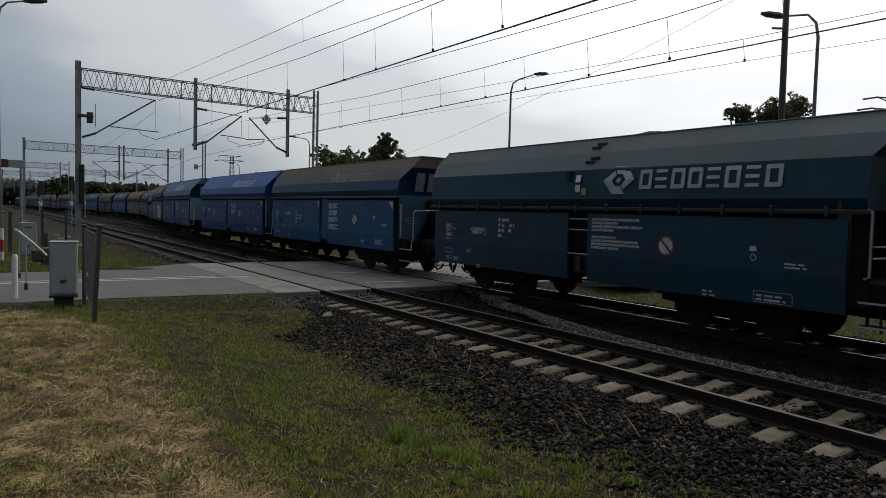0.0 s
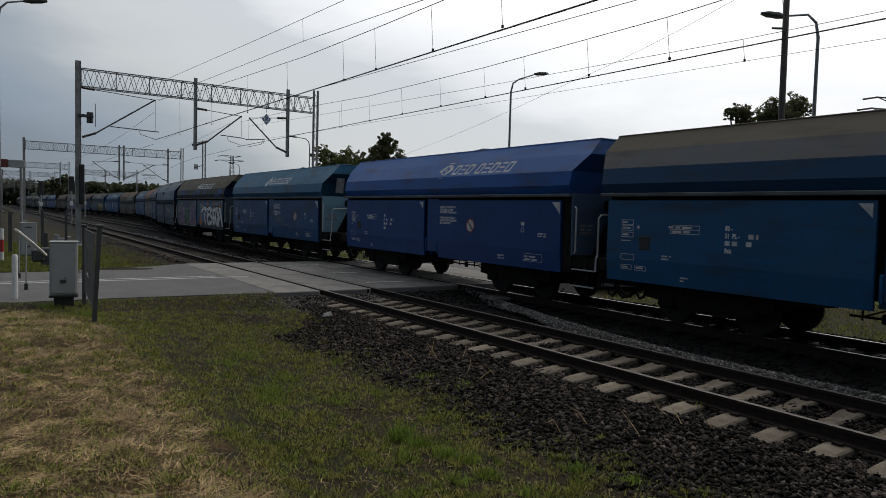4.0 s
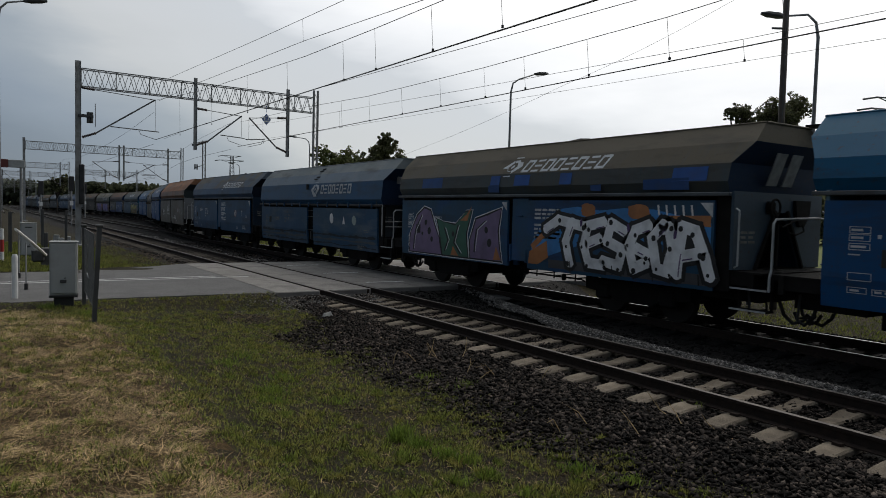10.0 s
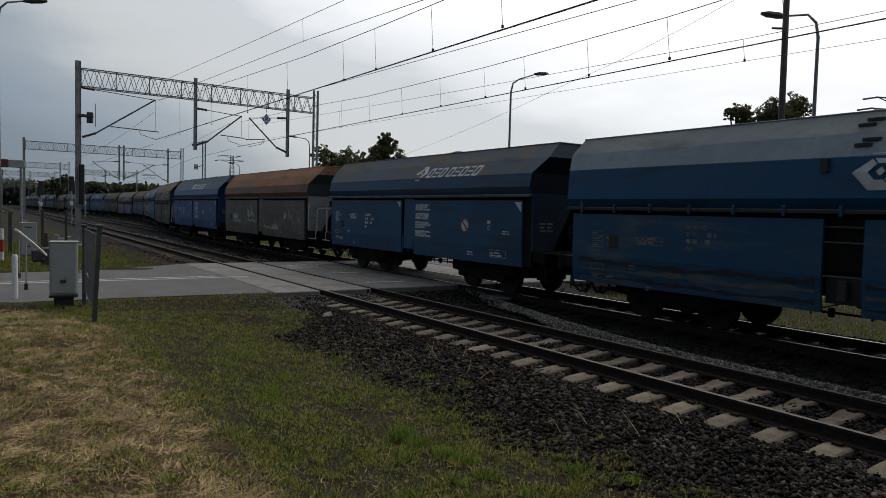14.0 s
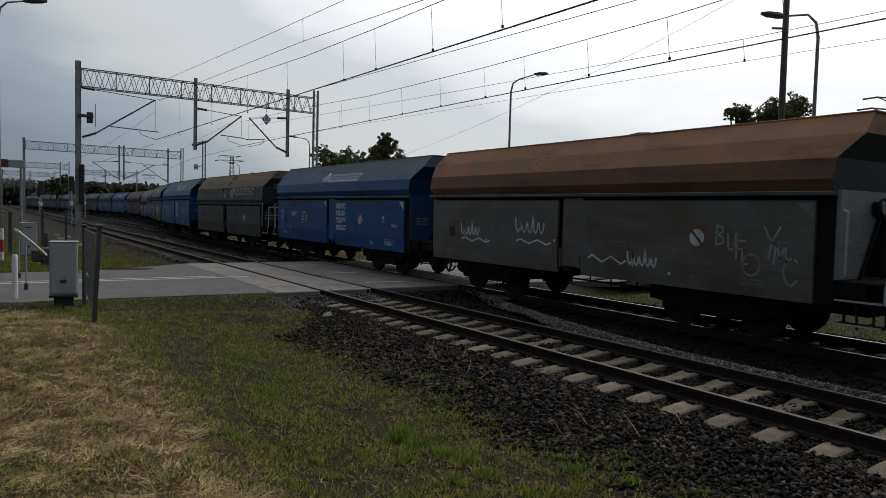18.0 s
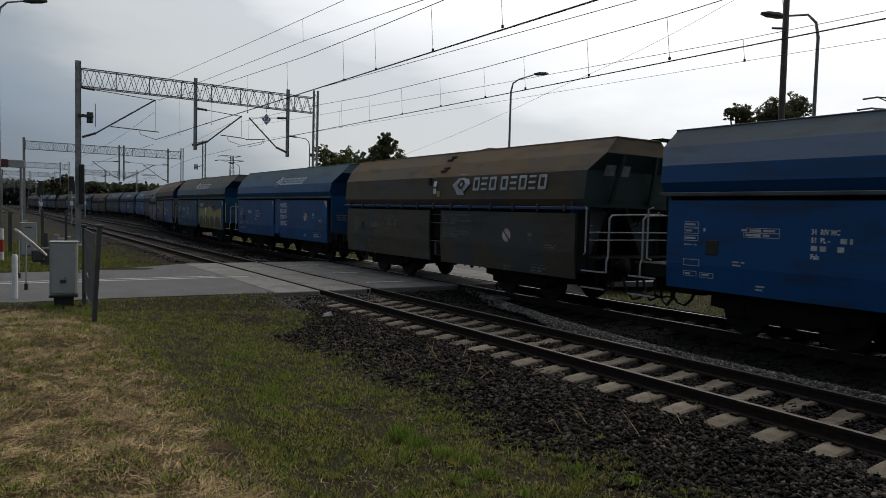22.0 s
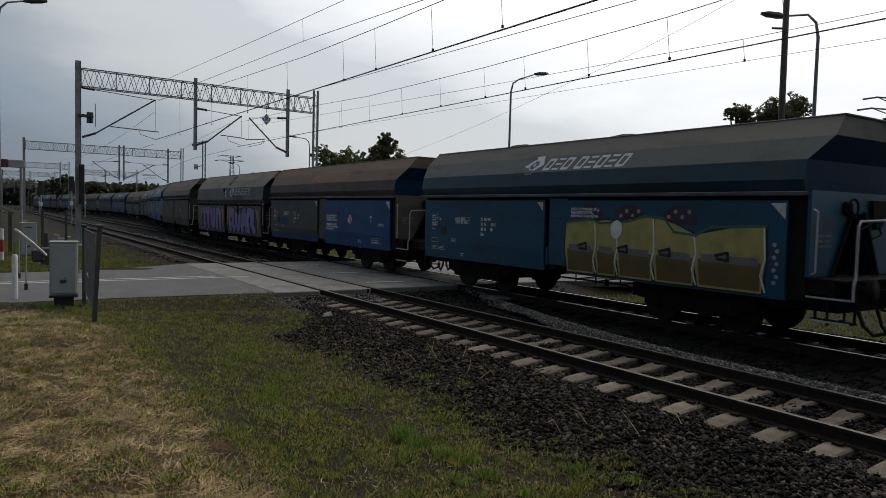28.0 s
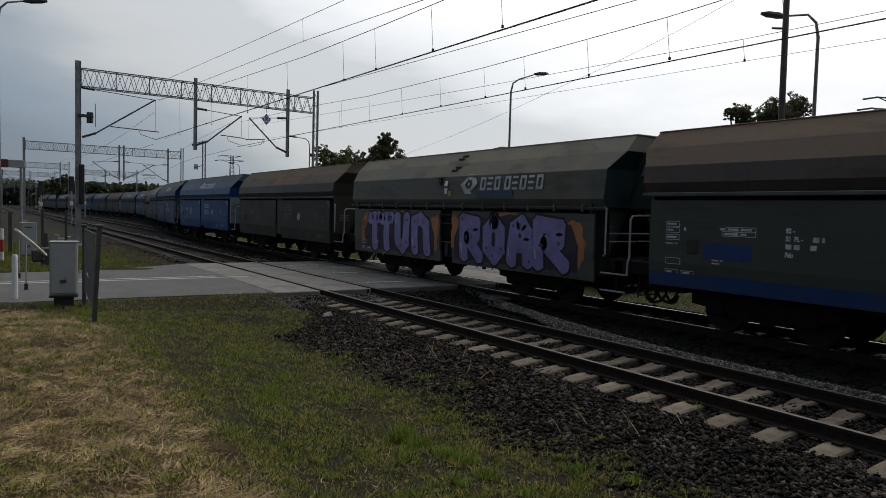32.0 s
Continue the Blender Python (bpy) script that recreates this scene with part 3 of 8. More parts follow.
def gantry(y, xl, xr, top, drops, left_solid=True, bays=27, z_foot=-0.4):
    g = thing("catenary_gantry", "grey steel gantry carrying overhead wires across the tracks", "gantry", group="catenary gantries")
    beam_z = top - 0.42
    for x, solid in ((xl, left_solid), (xr, False)):
        b = blank()
        if solid:
            box(b, x - 0.14, x - 0.11, y - 0.15, y + 0.15, z_foot, top)
            box(b, x + 0.11, x + 0.14, y - 0.15, y + 0.15, z_foot, top)
            box(b, x - 0.11, x + 0.11, y - 0.12, y - 0.09, z_foot, top)
            box(b, x - 0.11, x + 0.11, y + 0.09, y + 0.12, z_foot, top - 0.1)
        else:
            for s in (-0.14, 0.14):
                box(b, x + s - 0.04, x + s + 0.04, y - 0.1, y + 0.1, z_foot, top)
            z = 0.0
            while z < top - 0.4:
                bar(b, (x - 0.12, y - 0.1, z), (x + 0.12, y - 0.1, z + 0.35), 0.05, 0.02)
                bar(b, (x + 0.12, y - 0.1, z + 0.35), (x - 0.12, y - 0.1, z + 0.7), 0.05, 0.02)
                z += 0.7
        box(b, x - 0.35, x + 0.35, y - 0.35, y + 0.35, z_foot - 0.25, z_foot + 0.25, 0.04)
        part("mast", b, M_STEEL, g)
    b = blank()
    lattice_beam(b, (xl + 0.18, y, beam_z), (xr - 0.18, y, beam_z - 0.1), 0.98, 0.5, bays)
    part("lattice_beam", b, M_STEEL, g, "zigzag braced lattice girder")
    for x, z0, tip, sgn in drops:
        b = blank()
        box(b, x - 0.075, x + 0.075, y - 0.36, y - 0.27, z0, top - 0.2)
        box(b, x - 0.09, x - 0.075, y - 0.40, y - 0.24, z0, top - 0.2)
        box(b, x + 0.075, x + 0.09, y - 0.40, y - 0.24, z0, top - 0.2)
        part("drop_post", b, M_STEEL, g, "grey steel post hanging from the girder")
        if tip is not None:
            cantilever(g, (x, y - 0.3, 0), tip, z0 + 0.3, z0 + 2.3, z0 + 2.45)
    return g


g1 = gantry(44.0, 4.36, 18.5, 10.05, [(10.63, 5.55, 13.44, 1), (16.44, 5.5, 13.9, 1)], bays=23)
cantilever(g1, (4.5, 44.0, 0), 8.42, 5.85, 8.34, 8.55)
b = blank()
for dx in (0.0, 0.16):
    tube(b, [(4.85 + dx, 43.8, 6.65), (4.85 + dx, 43.8, 7.25)], 0.09, 8)
box(b, 4.35, 5.1, 43.7, 43.9, 6.95, 7.1)
tube(b, [(5.2, 43.8, 6.45), (5.2, 43.8, 7.75)], 0.02)
part("line_switch", b, M_DARK_STEEL, g1, "dark disconnector with two insulators on the mast")
b = blank()
add(b, [(14.97, 43.5, 8.13), (15.27, 43.5, 7.77), (14.97, 43.5, 7.41), (14.67, 43.5, 7.77), (14.97, 43.53, 8.13), (15.27, 43.53, 7.77), (14.97, 43.53, 7.41), (14.67, 43.53, 7.77)],
    [(0, 1, 2, 3), (7, 6, 5, 4), (0, 4, 5, 1), (1, 5, 6, 2), (2, 6, 7, 3), (3, 7, 4, 0)])
tube(b, [(14.97, 43.52, 8.2), (14.97, 43.52, 8.6), (14.6, 43.52, 8.66)], 0.015)
wedge_sign = part("diamond_sign", b, material("blue_sign_enamel", (0.16, 0.22, 0.42), 0.5), g1, "blue diamond electric traction sign")
b = blank()
for x0, x1, z0, z1 in ((14.80, 14.88, 7.72, 7.93), (15.06, 15.14, 7.72, 7.93), (14.82, 15.12, 7.60, 7.68), (14.93, 15.01, 7.93, 8.0)):
    box(b, x0, x1, 43.49, 43.498, z0, z1)
part("sign_mark", b, M_WPAINT, wedge_sign, "white mark on the sign")
gantry(100.0, 3.99, 22.6, 10.0, [(14.65, 5.2, 11.5, -1), (15.2, 5.2, 19.0, 1), (20.7, 5.1, 17.6, -1)], bays=36)
gantry(150.0, -5.0, 13.3, 9.9, [(5.5, 5.2, 2.6, -1), (11.8, 5.2, 9.6, -1)], bays=34)
gantry(160.0, 15.4, 27.0, 9.4, [(20.8, 5.2, 18.6, -1)], bays=22)
gantry(200.0, 3.4, 14.7, 9.9, [(9.2, 5.2, 7.0, -1)], bays=22)
gantry(252.0, -9.0, 12.0, 9.9, [(4.0, 5.2, 7.0, 1), (9.0, 5.2, 12.0, 1)], bays=34)
gantry(305.0, -6.0, 16.0, 9.9, [(4.0, 5.2, 7.0, 1), (9.0, 5.2, 12.0, 1)], bays=34)
gantry(360.0, -10.0, 16.0, 9.9, [(4.0, 5.2, 7.0, 1)], bays=34)


def wire(pts, r, label, name="overhead_wire", sag=0.0):
    b = blank()
    fine = []
    for p, q in zip(pts, pts[1:]):
        p, q = Vector(p), Vector(q)
        k = 8 if sag else 1
        for i in range(k):
            t = i / k
            c = p.lerp(q, t)
            c.z -= sag * 4 * t * (1 - t)
            fine.append(c)
    fine.append(Vector(pts[-1]))
    tube(b, fine, r * 0.78, 5)
    lone(name, b, M_WIRE, label, "cable", "overhead wires")


# contact pairs, messengers and droppers of the two tracks, from one gantry to the next behind the viewer
for dx in (-0.02, 0.02):
    wire([(8.45 + dx, 44, 6.02), (8.34 + dx, 20.7, 5.79), (8.34 + dx, 8.3, 5.69), (8.5 + dx, -8, 5.75)], 0.011, "dark contact wire over the track")
    wire([(13.3 + dx, 44, 5.95), (12.86 + dx, 31.8, 5.79), (12.86 + dx, 22.8, 5.74), (12.86 + dx, 6, 5.67), (12.9 + dx, -8, 5.7)], 0.011, "dark contact wire over the track")
wire([(8.42, 44, 8.32), (8.34, 33.0, 7.45), (8.34, 20.7, 6.9), (8.34, 16.2, 6.81), (8.34, 12.9, 6.77), (8.4, 4, 6.9), (8.5, -8, 7.6)], 0.012, "sagging messenger wire over the track")
wire([(8.34, 44, 9.2), (8.34, 41, 9.07), (8.34, 25.05, 8.28), (8.34, 18, 7.97), (8.34, 4, 7.6)], 0.011, "upper feeder wire over the track")
wire([(8.6, 44, 8.3), (8.34, 33.9, 7.91), (8.34, 20.75, 7.39), (8.34, 13.7, 6.97), (8.3, 0, 6.4)], 0.011, "messenger wire of the overlapping wire run")
wire([(8.9, 44, 6.1), (8.34, 34.3, 5.9), (8.34, 20.7, 5.8), (8.34, 7.5, 5.49), (8.3, 0, 5.4)], 0.008, "thin contact wire of the overlapping wire run")
wire([(13.44, 44, 7.5), (12.86, 31.9, 7.03), (12.86, 25.2, 6.74), (12.86, 17.5, 6.65), (12.86, 10.6, 6.69), (12.9, 2, 7.0), (12.9, -8, 7.6)], 0.012, "sagging messenger wire over the track")
wire([(14.0, 44, 7.3), (13.8, 34.2, 6.87), (13.8, 20, 6.4), (13.8, 9.3, 6.1), (13.8, 3, 6.03), (13.8, -8, 6.1)], 0.008, "thin messenger wire of the overlapping run")
wire([(13.9, 44, 6.35), (13.8, 34.15, 6.05), (13.8, 9.3, 5.62), (13.8, 3, 5.5), (13.8, -8, 5.4)], 0.006, "thin wire of the overlapping run")
wire([(22.0, 44.0, 5.4), (17.0, 29.2, 4.95), (17.0, 18.3, 6.75), (17.0, 11.8, 8.12), (17.0, 4.0, 9.8)], 0.006, "thin slanting service cable", sag=0.1)


def catenary_z(table, y):
    return lerp_table(sorted(table), y)


MESS_NEAR = [(44, 8.32), (33.0, 7.45), (20.7, 6.9), (16.2, 6.81), (12.9, 6.77), (4, 6.9)]
MESS_FAR = [(44, 7.5), (31.9, 7.03), (25.2, 6.74), (17.5, 6.65), (10.6, 6.69), (2, 7.0)]
for x, mess, con, ys in ((8.34, MESS_NEAR, 5.76, (37.5, 31.5, 26.5, 22.3, 18.0, 16.1, 13.4, 10.9, 8.2)), (12.86, MESS_FAR, 5.74, (38, 34.3, 30.9, 27.8, 25.2, 22.6, 20.0, 17.5, 15.6, 13.1, 10.6, 7.9, 5.6))):
    for y in ys:
        b = blank()
        lean = 0.12
        tube(b, [(x, y, catenary_z(mess, y)), (x, y - lean, con)], 0.006, 4)
        box(b, x - 0.015, x + 0.015, y - lean - 0.025, y - lean + 0.025, con - 0.02, con + 0.04)
        lone("dropper", b, M_WIRE, "thin dropper with a clamp between the overhead wires", "cable", "wire droppers")
b = blank()
tube(b, [(8.34, 21.0, 8.1), (8.34, 20.9, 7.4)], 0.005, 4)
lone("dropper", b, M_WIRE, "thin dropper between the upper wires", "cable", "wire droppers")
for y, z0, z1 in ((9.3, 5.63, 6.1), (30.0, 5.98, 6.75)):
    b = blank()
    tube(b, [(13.8, y, z1), (13.8, y - 0.06, z0)], 0.005, 4)
    box(b, 13.785, 13.815, y - 0.08, y - 0.04, z0 - 0.02, z0 + 0.03)
    lone("dropper", b, M_WIRE, "thin dropper with a clamp between the overhead wires", "cable", "wire droppers")
# the runs beyond the first gantry
for line, za, zb in ((near_line, 5.75, 7.6), (far_line, 5.75, 7.4)):
    for y0, y1 in ((44, 100), (100, 150), (150, 200), (200, 252), (252, 305), (305, 360)):
        for z, sg, r in ((za, 0.0, 0.012), (zb, 0.7, 0.011)):
            pts = [(line(y0 + (y1 - y0) * i / 6), y0 + (y1 - y0) * i / 6, z - sg * 4 * (i / 6) * (1 - i / 6)) for i in range(7)]
            wire(pts, r, "overhead wire running off down the line")


# ---- the coal train ----
PITCH_M = 13.916
FIRST_LEFT = 17.274
BODY, BODY_2 = 5.83, 6.05
END = BODY + 0.38
HW = 1.5


def run_of(t):
    """Metres that the train has rolled by t seconds; it gathers speed slowly."""
    return 5.28 * t + 0.0062 * t * t


def door_x(z):
    return -HW if z >= 1.3 else -HW + 0.04 * (1.3 - z) / 0.48


def clip(poly, zc, keep_above):
    out = []
    for (y0, z0), (y1, z1) in zip(poly, poly[1:] + poly[:1]):
        i0, i1 = (z0 >= zc) == keep_above, (z1 >= zc) == keep_above
        if i0:
            out.append((y0, z0))
        if i0 != i1:
            t = (zc - z0) / (z1 - z0)
            out.append((y0 + (y1 - y0) * t, zc))
    return out


def flat(b, poly, lift=0.004, mi=0, plane=None):
    """A painted shape on the near side of a wagon, following its bend; poly in y and z."""
    f = plane or door_x
    for up in (True, False):
        p = clip(poly, 1.3, up) if plane is None else (poly if up else [])
        if len(p) >= 3:
            area = sum(a[0] * c[1] - c[0] * a[1] for a, c in zip(p, p[1:] + p[:1]))
            if area < 0:
                p = p[::-1]
            add(b, [(f(z) - lift, y, z) for y, z in p][::-1], [tuple(range(len(p)))], mi)


def stroke(b, pts, w, lift=0.006, mi=0, plane=None):
    """A painted line of width w along points in y and z."""
    for (y0, z0), (y1, z1) in zip(pts, pts[1:]):
        d = math.hypot(y1 - y0, z1 - z0) or 1e-6
        ny, nz = -(z1 - z0) / d * w / 2, (y1 - y0) / d * w / 2
        ey, ez = (y1 - y0) / d * w * 0.3, (z1 - z0) / d * w * 0.3
        flat(b, [(y0 + ny - ey, z0 + nz - ez), (y1 + ny + ey, z1 + nz + ez), (y1 - ny + ey, z1 - nz + ez), (y0 - ny - ey, z0 - nz - ez)], lift, mi, plane)


def upper_x(z):
    """The near face of the upper hopper at height z."""
    return -lerp_table([(2.4, 1.505), (2.72, 1.505), (2.95, 1.502), (3.22, 1.44), (3.62, 1.13), (4.0, 0.75)], z)


def bar_rows(b, y, z, w, n, h=0.075, gap=0.055, rng=None, plane=None):
    """Rows of unreadable stencilled lines as short bars; y runs down the row, since the train's front lies towards smaller y."""
    for i in range(n):
        zz = z - i * (h + gap)
        yy = y
        end = y - w * rng.uniform(0.65, 1.0)
        while yy > end:
            k = min(rng.uniform(0.08, 0.3), yy - end)
            if k > 0.03:
                flat(b, [(yy, zz), (yy - k, zz), (yy - k, zz - h), (yy, zz - h)], 0.004, 0, plane)
            yy -= k + 0.045


def frame_mark(b, y, z, w, h, t=0.013, plane=None):
    for p in ([(y, z), (y - w, z), (y - w, z - t), (y, z - t)], [(y, z - h + t), (y - w, z - h + t), (y - w, z - h), (y, z - h)],
              [(y, z), (y - t, z), (y - t, z - h), (y, z - h)], [(y - w + t, z), (y - w, z), (y - w, z - h), (y - w + t, z - h)]):
        flat(b, p, 0.004, 0, plane)


def ring_mark(b, y, z, r):
    stroke(b, [(y + r * math.cos(q * math.pi / 6), z + r * math.sin(q * math.pi / 6)) for q in range(13)], 0.014, 0.005)


BOX, BARS = (((0, 0), (0, 1), (1, 1), (1, 0), (0, 0)),), (((0, 1), (1, 1)), ((0, 0), (1, 0)), ((0, 0.5), (1, 0.5)))
BLOCKS = (BOX, BARS, BOX, BOX, BARS, BOX, BARS, BOX)


def logo_mesh(y, end, z, he, hb, slant, word_gap=0.0, bold=0.19):
    """The owner's emblem as two interlocked hooks (he high) and a row of plain blocks (hb high) that ends at the given y."""
    b = blank()
    w = he * 1.45

    def P(u, v):
        return (y - u * w - slant * (v - 0.5) * he, z + (v - 0.5) * he)
    hook = ((0.30, 1.0), (0.70, 1.0), (1.0, 0.52), (0.66, 0.16), (0.58, 0.30), (0.72, 0.52), (0.60, 0.72), (0.44, 0.72))
    flat(b, [P(u, v) for u, v in hook], 0.004, 0, upper_x)
    flat(b, [P(1 - u, 1 - v) for u, v in hook], 0.0045, 0, upper_x)
    flat(b, [P(0.42, 0.5), P(0.51, 0.62), P(0.58, 0.5), P(0.49, 0.38)], 0.005, 0, upper_x)
    yb = y - w - he * 0.22
    step = (yb - end - word_gap) / 8
    t = bold * hb
    for i, lines in enumerate(BLOCKS):
        y0 = yb - i * step - (word_gap if i > 2 else 0.0) - t / 2
        wide = step * 0.80 - t

        def Q(u, v):
            return (y0 - wide * u - slant * (v - 0.5) * hb, z + (v - 0.5) * (hb - t))
        for line in lines:
            stroke(b, [Q(u, v) for u, v in line], t if lines is BOX else t * 0.8, 0.0045, 0, upper_x)
    return mesh_of("logo", b, (M_LOGO_GREY,))


def wagon_meshes():
    """All the shapes of a four-axle self-discharging hopper wagon, once."""
    T = {}
    for tag, ze, body in (("", 2.60, BODY), ("_2", 2.30, BODY_2)):
        body_shapes(T, tag, ze, body)
    small_shapes(T)
    return T


def body_shapes(T, tag, ze, body):
    """Hopper, eave beams, doors and door post for an eave beam at height ze."""
    # upper hopper: sloping side plates, an open rim and an inner lining; the end plates overhang
    rings = [(1.40, body + 0.20, ze + 0.08), (1.5, body + 0.22, 2.56 if tag else 2.88), (1.44, body + 0.24, 3.22), (1.13, body + 0.46, 3.62), (0.75, body + 0.40, 4.0), (0.69, body + 0.33, 4.0), (0.72, body + 0.30, 3.55)]
    v = []
    for hw, ye, z in rings:
        yf, yr = ye + (0.06 if z > 3.6 else 0.0), ye + lerp_table([(3.2, 0.0), (4.0, 0.05)], z)
        v += [(-hw, -yf, z), (hw, -yf, z), (hw, yr, z), (-hw, yr, z)]
    f, ends = [], {-1: [], 1: []}
    for r in range(len(rings) - 1):
        for k in range(4):
            q = (k + 1) % 4
            face = (r * 4 + k, r * 4 + q, r * 4 + 4 + q, r * 4 + 4 + k)
            if r < len(rings) - 4 and k in (0, 2):
                ends[-1 if k == 0 else 1].append(face)
            else:
                f.append(face)
    f.append((0, 3, 2, 1))
    b = blank()
    add(b, v, f)
    for s in (-1, 1):
        tube(b, [(s * 0.75, -body - 0.46, 4.0), (s * 0.75, body + 0.45, 4.0)], 0.02)
        ye = -body - 0.47 if s < 0 else body + 0.46
        tube(b, [(-0.75, ye, 4.0), (0.75, ye, 4.0)], 0.02)
    T["upper" + tag] = mesh_of("upper_hopper", b, (M_BLACK,))
    for s, nm in ((-1, "front"), (1, "rear")):
        b = blank()
        used = sorted({i for fc in ends[s] for i in fc})
        add(b, [v[i] for i in used], [tuple(used.index(i) for i in fc) for fc in ends[s]])
        T["hopper_end_%s" % nm + tag] = mesh_of("hopper_end", b, (M_BLACK,))
    for s in (-1, 1):
        for x in (-0.45, 0.45):
            b = blank()
            bar(b, (x * 1.5, s * (body + 0.24), ze + 0.15), (x * 1.25, s * (body + 0.54), 3.6), 0.09, 0.06)
            T["end_rib_%d_%d" % (s, x > 0) + tag] = mesh_of("end_rib", b, (M_BLACK,))
    # eave beams
    for s, nm in ((-1, "eave_near"), (1, "eave_far")):
        b = blank()
        x0, x1 = sorted((s * (HW - 0.1), s * (HW + 0.055)))
        box(b, x0, x1, -body - 0.30, body + 0.2, ze + 0.005, ze + 0.08, 0.012)
        T[nm + tag] = mesh_of("eave_beam", b, (M_BLACK,))
    # discharge doors
    zd = 0.82 if not tag else 0.70
    prof = [(-HW, ze - 0.075), (-HW, 1.3), (-HW + 0.04 * (1.3 - zd) / 0.48, zd), (-HW + 0.06 + 0.04 * (1.3 - zd) / 0.48, zd + 0.01), (-HW + 0.07, 1.32), (-HW + 0.06, ze - 0.075)]
    for nm, y0, y1 in (("door_left", 0.30 if tag else 0.34, body), ("door_right", -body + 0.03, -0.34 if tag else -0.44)):
        for side in (1, -1):
            b = blank()
            prism_y(b, [(x * side, z) for x, z in (prof if side > 0 else prof[::-1])], y0, y1)
            T[nm + ("" if side > 0 else "_far") + tag] = mesh_of("discharge_door", b, (M_BLACK,))
    b = blank()
    box(b, -HW + 0.07, -HW + 0.15, -body - 0.29, -body + 0.02, 0.85, ze - 0.005)
    T["corner_post" + tag] = mesh_of("corner_post", b, (M_BOGIE,))
    # gap post between the doors
    b = blank()
    if tag:
        box(b, -HW + 0.18, -HW + 0.3, -0.34, 0.30, 0.85, ze)
        box(b, -HW + 0.03, -HW + 0.12, -0.10, 0.05, 0.9, 1.25, 0.015)
    else:
        box(b, -HW + 0.22, -HW + 0.3, 0.16, 0.34, 0.85, ze)
        box(b, -HW + 0.03, -HW + 0.16, -0.43, 0.2, 0.98, ze - 0.02, 0.012)
        box(b, -HW + 0.0, -HW + 0.1, 0.2, 0.26, 0.95, 1.4, 0.012)
        box(b, -HW + 0.0, -HW + 0.1, -0.42, -0.36, 0.95, 1.3, 0.012)
        tube(b, [(-HW + 0.015, -0.24, 2.13), (-HW + 0.015, -0.04, 2.13)], 0.012)
    T["gap" + tag] = mesh_of("door_post", b, (M_BLACK,))


